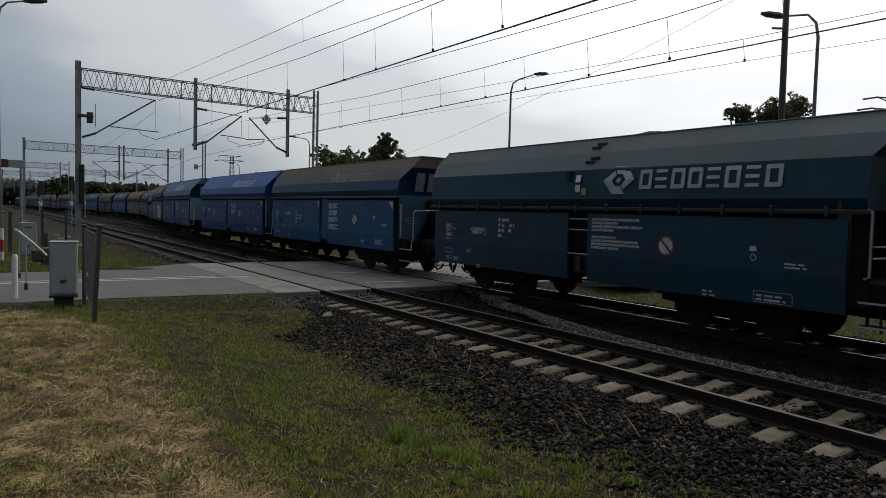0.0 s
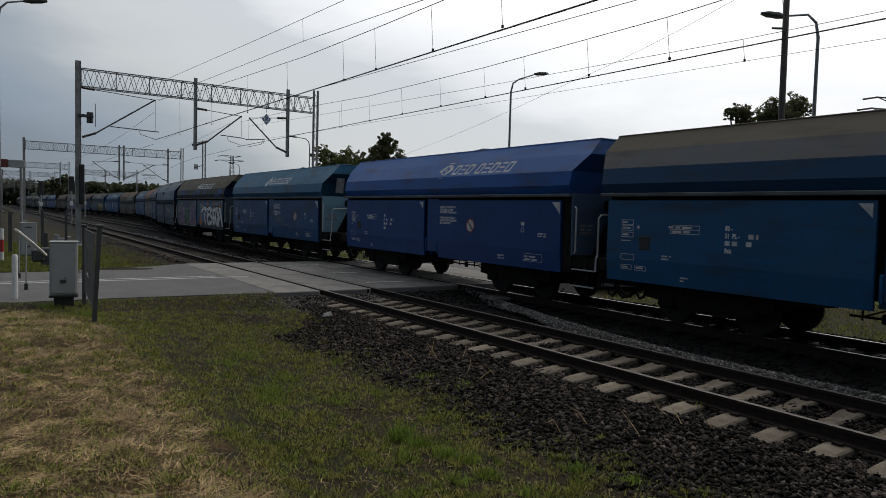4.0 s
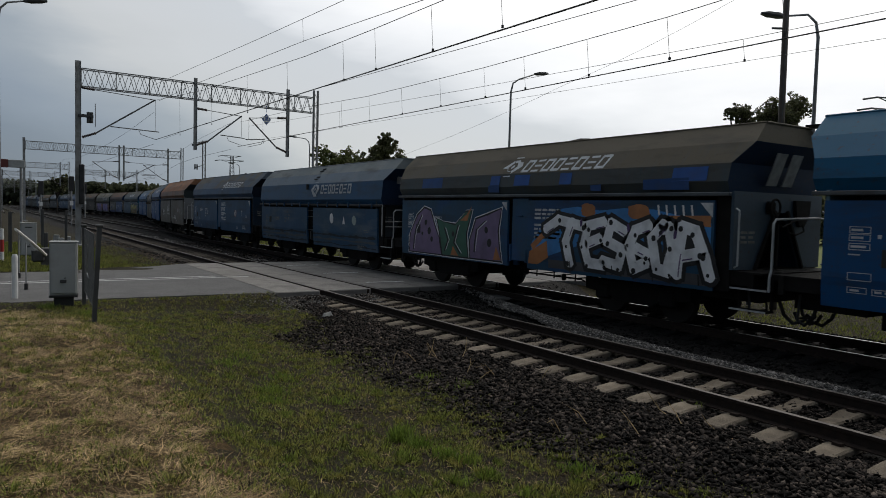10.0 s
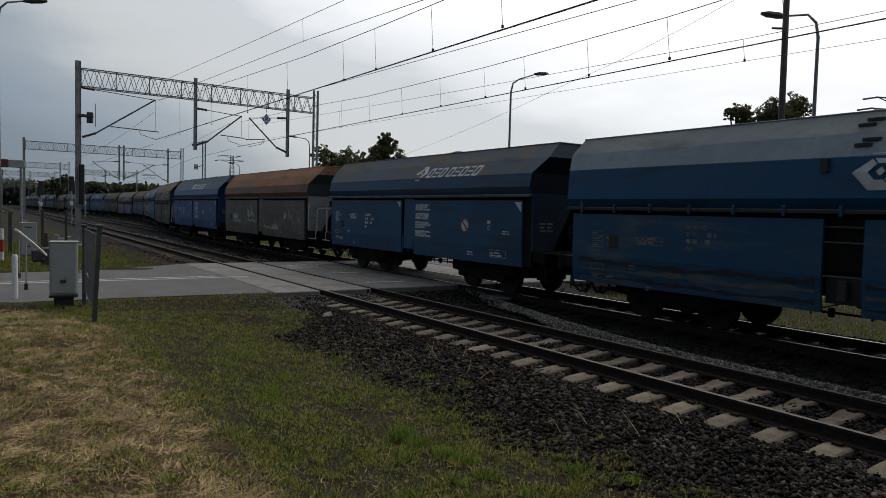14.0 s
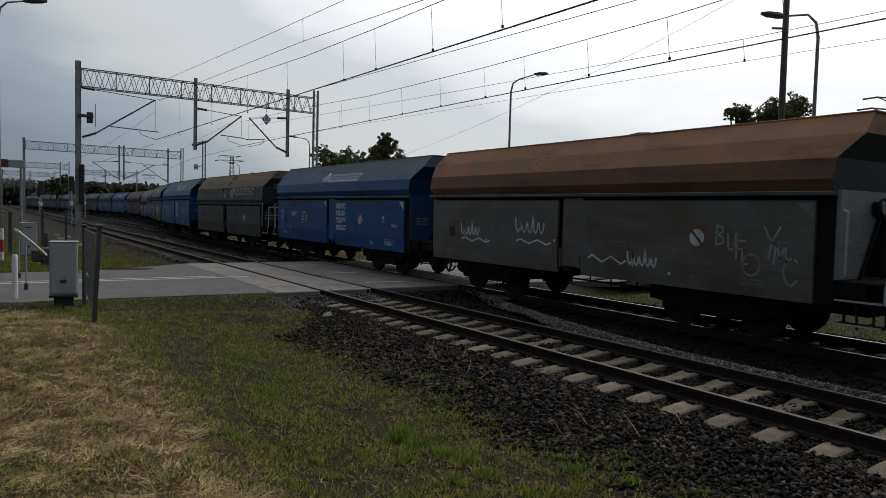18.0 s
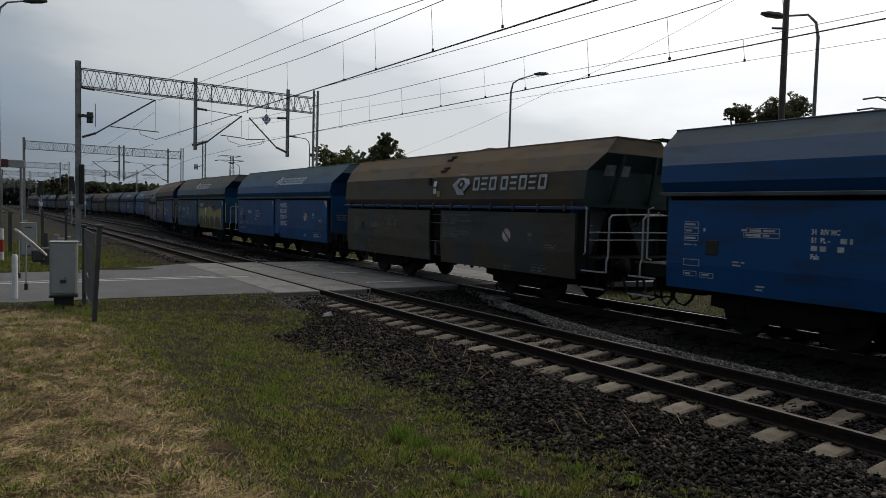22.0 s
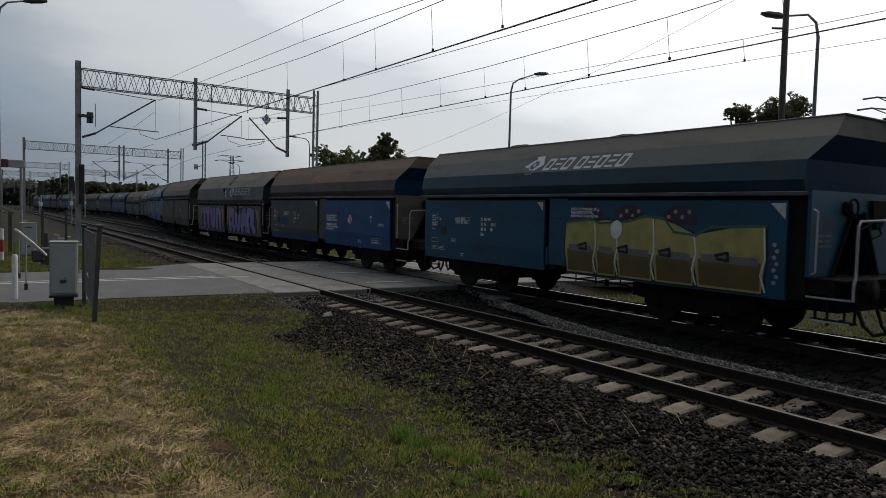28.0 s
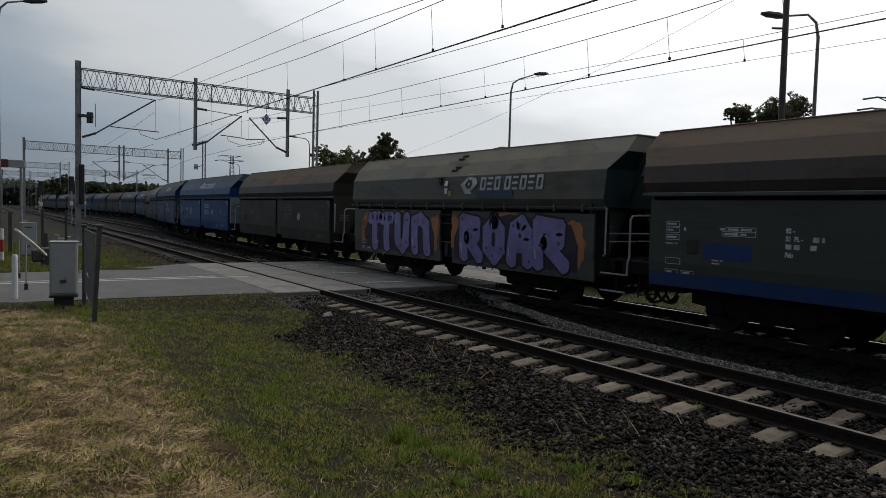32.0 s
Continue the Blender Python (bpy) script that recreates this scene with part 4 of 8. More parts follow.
def small_shapes(T):
    """Everything that is alike on all the wagons."""
    # core: inner hopper and saddle, dark
    b = blank()
    prism_y(b, [(-1.36, 2.7), (-1.36, 1.4), (-1.15, 0.95), (-0.35, 0.95), (0, 1.5), (0.35, 0.95), (1.15, 0.95), (1.36, 1.4), (1.36, 2.7)], -BODY + 0.5, BODY - 0.5)
    T["core"] = mesh_of("inner_hopper", b, (M_BOGIE,))
    # underframe
    b = blank()
    for x in (-0.28, 0.28):
        box(b, x - 0.06, x + 0.06, -6.58, 6.58, 0.95, 1.24)
    for s in (-1, 1):
        box(b, -1.42, 1.42, s * 6.55 - 0.05, s * 6.55 + 0.05, 0.9, 1.22)
        for x in (-1.34, 1.34):
            box(b, x - 0.05, x + 0.05, min(s * 5.0, s * 6.57), max(s * 5.0, s * 6.57), 0.98, 1.2)
        box(b, -1.40, 1.40, s * 6.30 - 0.45, s * 6.30 + 0.45, 1.2, 1.235)
    for s in (-1, 1):
        box(b, -1.05, 1.05, min(s * 5.3, s * 6.5), max(s * 5.3, s * 6.5), 0.66, 0.98)
    box(b, -1.2, 1.2, -4.0, -3.2, 0.95, 1.2)
    box(b, -1.2, 1.2, 3.2, 4.0, 0.95, 1.2)
    T["underframe"] = mesh_of("underframe", b, (M_BOGIE,))
    # brake gear slung under the middle
    b = blank()
    tube(b, [(-1.0, -1.9, 0.66), (-1.0, 0.9, 0.66)], 0.022)
    tube(b, [(-0.4, -0.9, 0.84), (-0.4, 0.2, 0.84)], 0.13, 10)
    for y in (-1.7, -0.95, -0.3, 0.7):
        tube(b, [(-1.0, y, 0.6), (-1.0, y, 0.98)], 0.018)
        tube(b, [(-1.0, y, 0.66), (0.4, y + 0.1, 0.7)], 0.015)
    for y in (-1.3, 0.35):
        box(b, -1.04, -0.96, y - 0.05, y + 0.05, 0.58, 0.74, 0.015)
    tube(b, [(-1.0, -1.9, 0.66), (-0.95, -2.3, 0.5)], 0.02)
    T["brake"] = mesh_of("brake_gear", b, (M_BOGIE,))
    b = blank()
    tube(b, [(-1.36, 0, 0), (1.36, 0, 0)], 0.015)
    T["cross_rail"] = mesh_of("cross_rail", b, (M_TUBE,))
    b = blank()
    tube(b, [(-HW + 0.03, -0.33, 0), (-HW + 0.03, 0.29, 0)], 0.016)
    T["rung"] = mesh_of("rung", b, (M_TUBE,))
    for i, (y, z) in enumerate(((-0.06, 3.75), (-0.15, 3.84), (-0.16, 3.4), (-0.25, 3.49))):
        b = blank()
        x = upper_x(z)
        box(b, x - 0.04, x + 0.05, y - 0.13, y + 0.13, z - 0.02, z + 0.03)
        T["roof_step_%d" % i] = mesh_of("roof_step", b, (M_BLACK,))
    b = blank()
    box(b, -HW - 0.085, -HW - 0.04, -0.03, 0.03, 2.26, 2.44, 0.008)
    T["bracket"] = mesh_of("eave_bracket", b, (M_BLACK,))
    b = blank()
    box(b, upper_x(3.0) - 0.03, upper_x(3.0) + 0.05, 0.28, 0.40, 2.98, 3.2)
    T["vent"] = mesh_of("side_slot", b, (M_BLACK,))
    # end bulkheads with the open saddle
    for s, nm in ((-1, "bulkhead_front"), (1, "bulkhead_rear")):
        b = blank()
        y0, y1 = s * (END - 0.02), s * (END - 0.08)
        for m in (-1, 1):
            poly = [(m * 1.48, 2.7), (m * 1.46, 1.25), (m * 0.78, 1.25), (m * 0.18, 2.35), (m * 0.18, 2.7)]
            prism_y(b, poly if (m * s) > 0 else poly[::-1], y0, y1)
        box(b, -0.2, 0.2, min(y0, y1), max(y0, y1), 2.33, 2.7)
        T[nm] = mesh_of("end_bulkhead", b, (M_BLACK,))
        b = blank()
        for m in (-1, 1):
            bar(b, (m * 0.80, s * (END + 0.0), 1.25), (m * 0.20, s * (END + 0.0), 2.36), 0.07, 0.05)
        yb = s * (END + 0.05)
        shield = [(0.42, 2.58), (0.95, 2.58), (0.92, 2.28), (0.74, 2.06), (0.6, 2.06), (0.46, 2.28)]
        prism_y(b, shield, min(yb, yb - s * 0.1), max(yb, yb - s * 0.1))
        tube(b, [(0.68, yb, 2.1), (0.6, yb + s * 0.08, 1.98), (0.3, yb + s * 0.08, 1.9), (0.2, yb, 1.95)], 0.018)
        ring = [(-0.38 + 0.16 * math.cos(a * math.pi / 6), yb + s * 0.06, 2.42 + 0.16 * math.sin(a * math.pi / 6)) for a in range(13)]
        tube(b, ring, 0.022)
        box(b, -0.5, -0.24, min(yb, yb - s * 0.08), max(yb, yb - s * 0.08), 2.3, 2.54, 0.04)
        tube(b, [(-0.3, s * (END + 0.12), 1.25), (-0.3, s * (END + 0.12), 2.2)], 0.03)
        tube(b, [(-0.55, s * (END + 0.1), 2.45), (-0.2, s * (END + 0.15), 2.05), (0.3, s * (END + 0.15), 2.2)], 0.02)
        T[nm + "_gear"] = mesh_of("valve_gear", b, (M_BOGIE,))
        b = blank()
        ring = [(0.22 * math.cos(q * math.pi / 6), s * (END - 0.05), 1.72 + 0.22 * math.sin(q * math.pi / 6)) for q in range(13)]
        tube(b, ring, 0.028)
        tube(b, [(0.0, s * (END - 0.4), 1.72), (0.0, s * (END - 0.04), 1.72)], 0.045, 8)
        tube(b, [(-0.2, s * (END - 0.1), 1.72), (0.2, s * (END - 0.1), 1.72)], 0.03)
        T[nm + "_wheel"] = mesh_of("hand_wheel", b, (M_WHEEL,))
        # platform rails, grab irons, steps
        ye = s * (6.90 if s < 0 else 6.55)
        for m, side in ((-1, "near"), (1, "far")):
            b = blank()
            x = m * 1.42
            tube(b, [(x, ye, 0.92), (x, ye, 1.18), (x - m * 0.05, ye, 1.3), (x - m * 0.05, ye, 2.12), (x - m * 0.12, ye, 2.2), (0.0, ye, 2.24)], 0.022)
            tube(b, [(m * 1.46, s * (END + 0.02), 1.3), (m * 1.50, s * (END + 0.11), 1.34), (m * 1.50, s * (END + 0.11), 2.34), (m * 1.46, s * (END + 0.02), 2.38)], 0.019)
            T["%s_rail_%s" % (nm, side)] = mesh_of("handrail", b, (M_TUBE,))
            b = blank()
            for z in (0.93, 0.55):
                box(b, min(x, x - m * 0.25), max(x, x - m * 0.25), min(s * 6.14, s * 6.86), max(s * 6.14, s * 6.86), z - 0.02, z + 0.012)
            for y in (s * 6.18, s * 6.82):
                box(b, min(x - m * 0.23, x - m * 0.26), max(x - m * 0.23, x - m * 0.26), y - 0.02, y + 0.02, 0.54, 1.2)
            T["%s_steps_%s" % (nm, side)] = mesh_of("side_step", b, (M_BOGIE,))
            b = blank()
            box(b, min(x, x + m * 0.012), max(x, x + m * 0.012), min(s * 6.14, s * 6.86), max(s * 6.14, s * 6.86), -0.016, 0.016)
            T["%s_edge_%s" % (nm, side)] = mesh_of("step_edge", b, (M_TUBE,))
        # ladder up to the rim
        b = blank()
        for x in (0.95, 1.33):
            tube(b, [(x, s * 6.64, 1.22), (x, s * 6.5, 4.06), (x, s * 6.2, 4.08)], 0.026)
        for i in range(9):
            z = 1.45 + i * 0.31
            y = s * (6.64 - 0.14 * (z - 1.22) / 2.84)
            tube(b, [(0.95, y, z), (1.33, y, z)], 0.016)
        T[nm + "_ladder"] = mesh_of("ladder", b, (M_BOGIE,))
        b = blank()
        box(b, 0.7, 1.4, min(s * 6.2, s * 6.55), max(s * 6.2, s * 6.55), 4.04, 4.08)
        T[nm + "_landing"] = mesh_of("ladder_landing", b, (M_BOGIE,))
        # buffers, hook, hoses
        for x in (-0.875, 0.875):
            b = blank()
            tube(b, [(x, s * 6.5, 1.06), (x, s * 6.7, 1.06)], [0.13, 0.11], 12)
            tube(b, [(x, s * 6.68, 1.06), (x, s * 6.9, 1.06), (x, s * 6.9, 1.06), (x, s * 6.95, 1.06)], [0.075, 0.075, 0.2, 0.21], 14)
            T["%s_buffer_%d" % (nm, x > 0)] = mesh_of("buffer", b, (M_BOGIE,), True)
        b = blank()
        tube(b, [(0, s * 6.3, 1.02), (0, s * 6.75, 1.0), (0, s * 6.97, 0.93)], 0.05, 8)
        tube(b, [(-0.05, s * 6.7, 1.0), (-0.05, s * 6.97, 0.8)], 0.03)
        T[nm + "_hook"] = mesh_of("coupling", b, (M_BOGIE,))
        b = blank()
        for x, d in ((-0.35, 0.0), (0.35, 0.05)):
            b = blank()
            tube(b, [(x, s * 6.35, 0.95), (x, s * 6.45, 0.72 - d), (x * 0.95, s * 6.56, 0.42 - d), (x * 0.85, s * 6.72, 0.27 - d), (x * 0.7, s * 6.88, 0.33 - d), (x * 0.6, s * 6.97, 0.47 - d)], 0.034, 7)
            T["%s_hose_%d" % (nm, x > 0)] = mesh_of("brake_hose", b, (M_BLACK,))
        b = blank()
        for x in (-1.15, -0.6):
            tube(b, [(x, s * 6.35, 0.92), (x, s * 6.38, 0.45)], 0.022)
        tube(b, [(-1.15, s * 6.38, 0.5), (-0.6, s * 6.36, 0.5)], 0.018)
        T[nm + "_stirrup"] = mesh_of("shunter_step", b, (M_BLACK,))
        # consignment plates on the end
        for x in (-0.78, -0.30, 0.22):
            b = blank()
            lean, ya = 0.42, BODY + 0.27
            quad = []
            for lift in (0.0, 0.02):
                for dx, z in ((-0.10, 2.84), (0.24, 2.84), (0.24 - 0.06, 3.44), (-0.16, 3.44)):
                    quad.append((x + dx, s * (ya + lean * (z - 2.84) + lift), z))
            ff = [(4, 5, 6, 7), (3, 2, 1, 0), (0, 1, 5, 4), (1, 2, 6, 5), (2, 3, 7, 6), (3, 0, 4, 7)]
            add(b, quad, ff if s < 0 else [f[::-1] for f in ff])
            T["%s_plate_%d" % (nm, round(x * 100))] = mesh_of("end_plate", b, (M_STENCIL,))
        b = blank()
        for i in range(3):
            for j in range(2):
                x0, z0 = -1.25 + 0.24 * j, 1.92 - 0.09 * i
                ya = s * (END - 0.014)
                add(b, [(x0, ya, z0), (x0 + 0.2 - 0.05 * (i % 2), ya, z0), (x0 + 0.2 - 0.05 * (i % 2), ya, z0 + 0.045), (x0, ya, z0 + 0.045)], [(0, 1, 2, 3) if s < 0 else (3, 2, 1, 0)])
        T[nm + "_marks"] = mesh_of("stencil_mark", b, (M_STENCIL,))
    # coal: a rough heap under the rim
    b = blank()
    nx, ny = 6, 40
    rng = random.Random(5)
    v, f = [], []
    for j in range(ny + 1):
        for i in range(nx + 1):
            x, y = -0.7 + 1.4 * i / nx, (-BODY - 0.2) + (2 * BODY + 0.4) * j / ny
            edge = min(1.0, 2.2 * (1 - abs(x) / 0.7))
            z = 3.78 + edge * (0.16 + 0.20 * max(0.0, noise.noise(Vector((x * 0.8, y * 0.55, 2.2)))) * 1.6) + rng.uniform(-0.02, 0.02)
            v.append((x, y, z))
    for j in range(ny):
        for i in range(nx):
            a = j * (nx + 1) + i
            f.append((a, a + 1, a + nx + 2, a + nx + 1))
    add(b, v, f)
    T["coal"] = mesh_of("coal_load", b, (M_COAL,))
    # bogie
    b = blank()
    for m in (-1, 1):
        x0, x1 = sorted((m * 0.97, m * 1.10))
        outline = [(-1.42, 0.62), (-1.1, 0.70), (-0.55, 0.36), (0.55, 0.36), (1.1, 0.70), (1.42, 0.62), (1.42, 0.42), (1.22, 0.36), (1.22, 0.28), (0.62, 0.28)]
        top = [(-1.45, 0.78), (-0.7, 0.72), (-0.5, 0.92), (0.5, 0.92), (0.7, 0.72), (1.45, 0.78)]
        n = len(top)
        low = [(-1.45, 0.5), (-0.7, 0.42), (-0.5, 0.30), (0.5, 0.30), (0.7, 0.42), (1.45, 0.5)]
        for i in range(n - 1):
            vv = []
            for x in (x0, x1):
                vv += [(x, top[i][0], top[i][1]), (x, top[i + 1][0], top[i + 1][1]), (x, low[i + 1][0], low[i + 1][1]), (x, low[i][0], low[i][1])]
            add(b, vv, [(0, 1, 2, 3), (7, 6, 5, 4), (0, 4, 5, 1), (1, 5, 6, 2), (2, 6, 7, 3), (3, 7, 4, 0)])
        for y in (-0.9, 0.9):
            box(b, min(m * 0.95, m * 1.16), max(m * 0.95, m * 1.16), y - 0.2, y + 0.2, 0.32, 0.66, 0.04)
            for d in (-0.28, 0.28):
                tube(b, [(m * 1.03, y + d, 0.5), (m * 1.03, y + d, 0.74)], 0.08, 8)
    box(b, -1.0, 1.0, -0.25, 0.25, 0.62, 0.95)
    for y in (-1.4, 1.4):
        box(b, -1.0, 1.0, y - 0.04, y + 0.04, 0.55, 0.7)
    for y in (-0.38, 0.38):
        for x in (-0.75, 0.75):
            box(b, x - 0.06, x + 0.06, y - 0.05, y + 0.05, 0.25, 0.7)
    T["bogie"] = mesh_of("bogie", b, (M_BOGIE,))
    b = blank()
    for m in (-1, 1):
        pts = [(m * 0.67, 0, 0), (m * 0.685, 0, 0), (m * 0.69, 0, 0), (m * 0.72, 0, 0), (m * 0.80, 0, 0), (m * 0.805, 0, 0), (m * 0.79, 0, 0), (m * 0.84, 0, 0)]
        tube(b, pts, [0.40, 0.485, 0.485, 0.462, 0.456, 0.40, 0.14, 0.12], 22)
    tube(b, [(-1.0, 0, 0), (1.0, 0, 0)], 0.08, 10)
    for k in range(4):
        a = k * math.pi / 2
        box(b, -0.805, -0.795, math.cos(a) * 0.28 - 0.03, math.cos(a) * 0.28 + 0.03, math.sin(a) * 0.28 - 0.03, math.sin(a) * 0.28 + 0.03)
    T["wheelset"] = mesh_of("wheelset", b, (M_WHEEL,))
    # small white corner triangles and a prohibition disc
    b = blank()
    flat(b, [(0.62, 2.48), (0.40, 2.48), (0.40, 2.26)], 0.004)
    T["corner_mark_left"] = mesh_of("corner_mark", b, (M_STENCIL,))
    b = blank()
    flat(b, [(-BODY + 0.34, 2.48), (-BODY + 0.06, 2.48), (-BODY + 0.06, 2.2)], 0.004)
    T["corner_mark_right"] = mesh_of("corner_mark", b, (M_STENCIL,))
    cy, cz = -2.55, 1.82
    ring = [(cy + 0.2 * math.cos(a * math.pi / 10), cz + 0.2 * math.sin(a * math.pi / 10)) for a in range(20)]
    inner = [(cy + 0.165 * math.cos(a * math.pi / 10), cz + 0.165 * math.sin(a * math.pi / 10)) for a in range(20)]
    b = blank()
    flat(b, ring, 0.004, 0)
    flat(b, inner, 0.006, 1)
    stroke(b, [(cy + 0.13, cz + 0.13), (cy - 0.13, cz - 0.13)], 0.045, 0.009, 2)
    T["disc"] = mesh_of("prohibition_sign", b, (material("faded_red_ring", (0.30, 0.06, 0.04), 0.6), M_STENCIL, material("dark_sign_mark", (0.10, 0.03, 0.03), 0.6)))
    for q in range(4):
        rng = random.Random(40 + q)
        left = [lambda b: ([(frame_mark(b, 5.42, z, 0.32, 0.11, 0.011), bar_rows(b, 5.39, z - 0.035, 0.26, 1, 0.038, 0.05, rng)) for z in (2.12, 2.0, 1.86)], bar_rows(b, 5.0, 2.0, 0.07, 1, 0.06, 0.05, rng), bar_rows(b, 5.42, 1.69, 0.3, 1, 0.022, 0.03, rng)),
                lambda b: (frame_mark(b, 4.1, 2.04, 0.62, 0.09, 0.011), frame_mark(b, 4.16, 1.955, 0.68, 0.09, 0.011), bar_rows(b, 4.2, 2.015, 0.68, 1, 0.042, 0.05, rng), bar_rows(b, 4.12, 1.93, 0.6, 1, 0.042, 0.05, rng)),
                lambda b: (bar_rows(b, 2.93, 2.05, 0.6, 2, 0.075, 0.062, rng), bar_rows(b, 2.93, 1.77, 0.55, 1, 0.075, 0.05, rng), bar_rows(b, 2.93, 1.63, 0.3, 1, 0.07, 0.05, rng)),
                lambda b: (frame_mark(b, 5.42, 1.40, 0.36, 0.13, 0.012), frame_mark(b, 5.42, 1.17, 0.3, 0.10, 0.011), frame_mark(b, 5.05, 1.16, 0.3, 0.10, 0.011), [bar_rows(b, y, 1.135, 0.22, 1, 0.035, 0.03, rng) for y in (5.38, 5.01)], bar_rows(b, 5.24, 1.47, 0.03, 1, 0.06, 0.03, rng), bar_rows(b, 4.35, 1.42, 0.24, 2, 0.028, 0.03, rng), bar_rows(b, 3.9, 1.02, 0.2, 2, 0.03, 0.03, rng))]
        right = [lambda b: bar_rows(b, -0.72, 2.32, 1.15, 3, 0.055, 0.045, rng),
                 lambda b: bar_rows(b, -0.72, 1.95, 1.15, 3 + q % 3, 0.055, 0.045, rng),
                 lambda b: bar_rows(b, -4.4, 2.2, 0.25, 1, 0.12, 0.08, rng),
                 lambda b: (bar_rows(b, -4.35, 1.98, 0.16, 1, 0.09, 0.05, rng), ring_mark(b, -4.42, 1.78, 0.055), bar_rows(b, -3.4, 1.10, 0.3, 2, 0.04, 0.03, rng)),
                 lambda b: (bar_rows(b, -4.5, 1.14, 0.62, 2, 0.04, 0.03, rng), frame_mark(b, -4.45, 1.2, 0.72, 0.2, 0.010), bar_rows(b, -5.0, 1.72, 0.4, 2, 0.03, 0.03, rng))]
        for side, group in (("left", left), ("right", right)):
            for i, draw in enumerate(group):
                b = blank()
                draw(b)
                T["marks_%s_%d_%d" % (side, q, i)] = mesh_of("stencil_mark", b, (M_STENCIL,))
    b = blank()
    box(b, -HW - 0.012, -HW + 0.02, 4.66, 4.93, 1.5, 1.78, 0.01)
    T["small_hatch"] = mesh_of("side_hatch", b, (M_BLACK,))
    T["logo_small"] = logo_mesh(1.1, -2.2, 3.41, 0.44, 0.29, 0.28)
    T["logo_large"] = logo_mesh(-0.7, -4.8, 2.95, 0.58, 0.38, 0.0, 0.0, 0.2)
    return T


T = wagon_meshes()


def lettering(rows, y, z, h, lead):
    """Stencilled words on the near side of a door, in the built-in typeface; one mesh."""
    b = blank()
    for i, row in enumerate(rows):
        cu = bpy.data.curves.new("words", "FONT")
        cu.body, cu.size, cu.resolution_u, cu.offset = row, h * 1.38, 2, h * 0.05
        ob = new("words", cu)
        bpy.context.view_layer.update()
        me = bpy.data.meshes.new_from_object(ob.evaluated_get(bpy.context.evaluated_depsgraph_get()))
        add(b, [(door_x(z - i * lead + v.co.y) - 0.006, y - v.co.x * 0.82, z - i * lead + v.co.y) for v in me.vertices], [tuple(f.vertices) for f in me.polygons])
        bpy.data.objects.remove(ob)
        bpy.data.curves.remove(cu)
        bpy.data.meshes.remove(me)
    return mesh_of("stencilled_words", b, (M_WORDS,))


T["words_riv"] = lettering(("31  RIV MC", "51  PL -", "", "Fals"), 2.93, 1.97, 0.085, 0.137)
T["words_plain"] = lettering(("82 -", "51  PL -", "", "Fals"), 2.93, 1.97, 0.085, 0.137)
POLISH = ("JAZDA Z OTWARTYMI LUB", "NIEZABEZPIECZONYMI", "KLAPAMI JEST ZABRONIONA")
GERMAN = ("FAHREN MIT GE\u00d6FFNETEN", "ODER NICHT GESPERRTEN", "KLAPPEN IST VERBOTEN")
STAY = ("PRZEBYWANIE W POBLI\u017bU", "KLAP PODCZAS WY\u0141ADUNKU", "JEST ZABRONIONE")
STAY_GERMAN = ("W\u00c4HREND DER ENTLADUNG", "AUFENTHALT IN DER", "KLAPPENZONE IST VERBOTEN")
T["warning_four"] = lettering(POLISH + ("",) + GERMAN + ("",) + STAY + ("",) + STAY_GERMAN, -0.58, 2.35, 0.058, 0.068)
T["warning_two"] = lettering(POLISH + ("",) + STAY, -0.58, 2.30, 0.058, 0.078)
T["warning_low"] = lettering(POLISH + ("",) + STAY, -0.62, 1.90, 0.068, 0.086)
T["warning_wide"] = lettering((POLISH[0] + " " + POLISH[1], POLISH[2], GERMAN[0] + " " + GERMAN[1], GERMAN[2], "", STAY[0], STAY[1] + " " + STAY[2], STAY_GERMAN[0] + " " + STAY_GERMAN[1], STAY_GERMAN[2]), -0.47, 2.08, 0.052, 0.078)
b = blank()
for y, z, w in ((2.93, 1.695, 0.34), (2.5, 1.695, 0.24), (2.46, 1.832, 0.26)):
    bar_rows(b, y, z + 0.085, w, 1, 0.085, 0.08, random.Random(4))
T["words_bars"] = mesh_of("stencil_mark", b, (M_STENCIL,))

# paints: (upper paint, upper dust, dust low, dust high, door paint, door dust, dust on doors)
ROYAL = (0.002, 0.075, 0.31)
BROWN_DUST, RUST = (0.085, 0.071, 0.049), (0.26, 0.108, 0.045)


def paints(code, up, ud, lo, hi, dl, dr=None, dd=(0.05, 0.05, 0.045), da=0.12, patch=None, pa=0.0):
    a = wagon_paint("%s_upper_paint" % code, up, ud, lo, hi, 3.21, 3.62, None if code == "painted_brown" else patch, pa * 0.6)
    # end plates: upper paint darkened, as they face away from the bright sky
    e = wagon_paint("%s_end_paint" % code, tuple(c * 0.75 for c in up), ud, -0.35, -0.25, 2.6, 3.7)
    pale = code in ("white_top", "rust_top")
    l = wagon_paint("%s_door_paint" % code, dl, dd, da, da, 0.8, 2.6, patch, pa, 0.5, (0.19, 0.195, 0.19) if pale else (0.022, 0.02, 0.017), 0.35 if pale else 0.15 if code == "royal" else 0.5)
    r = l if dr is None else wagon_paint("%s_second_door_paint" % code, dr, dd, da, da, 0.8, 2.6)
    return a, l, r, e


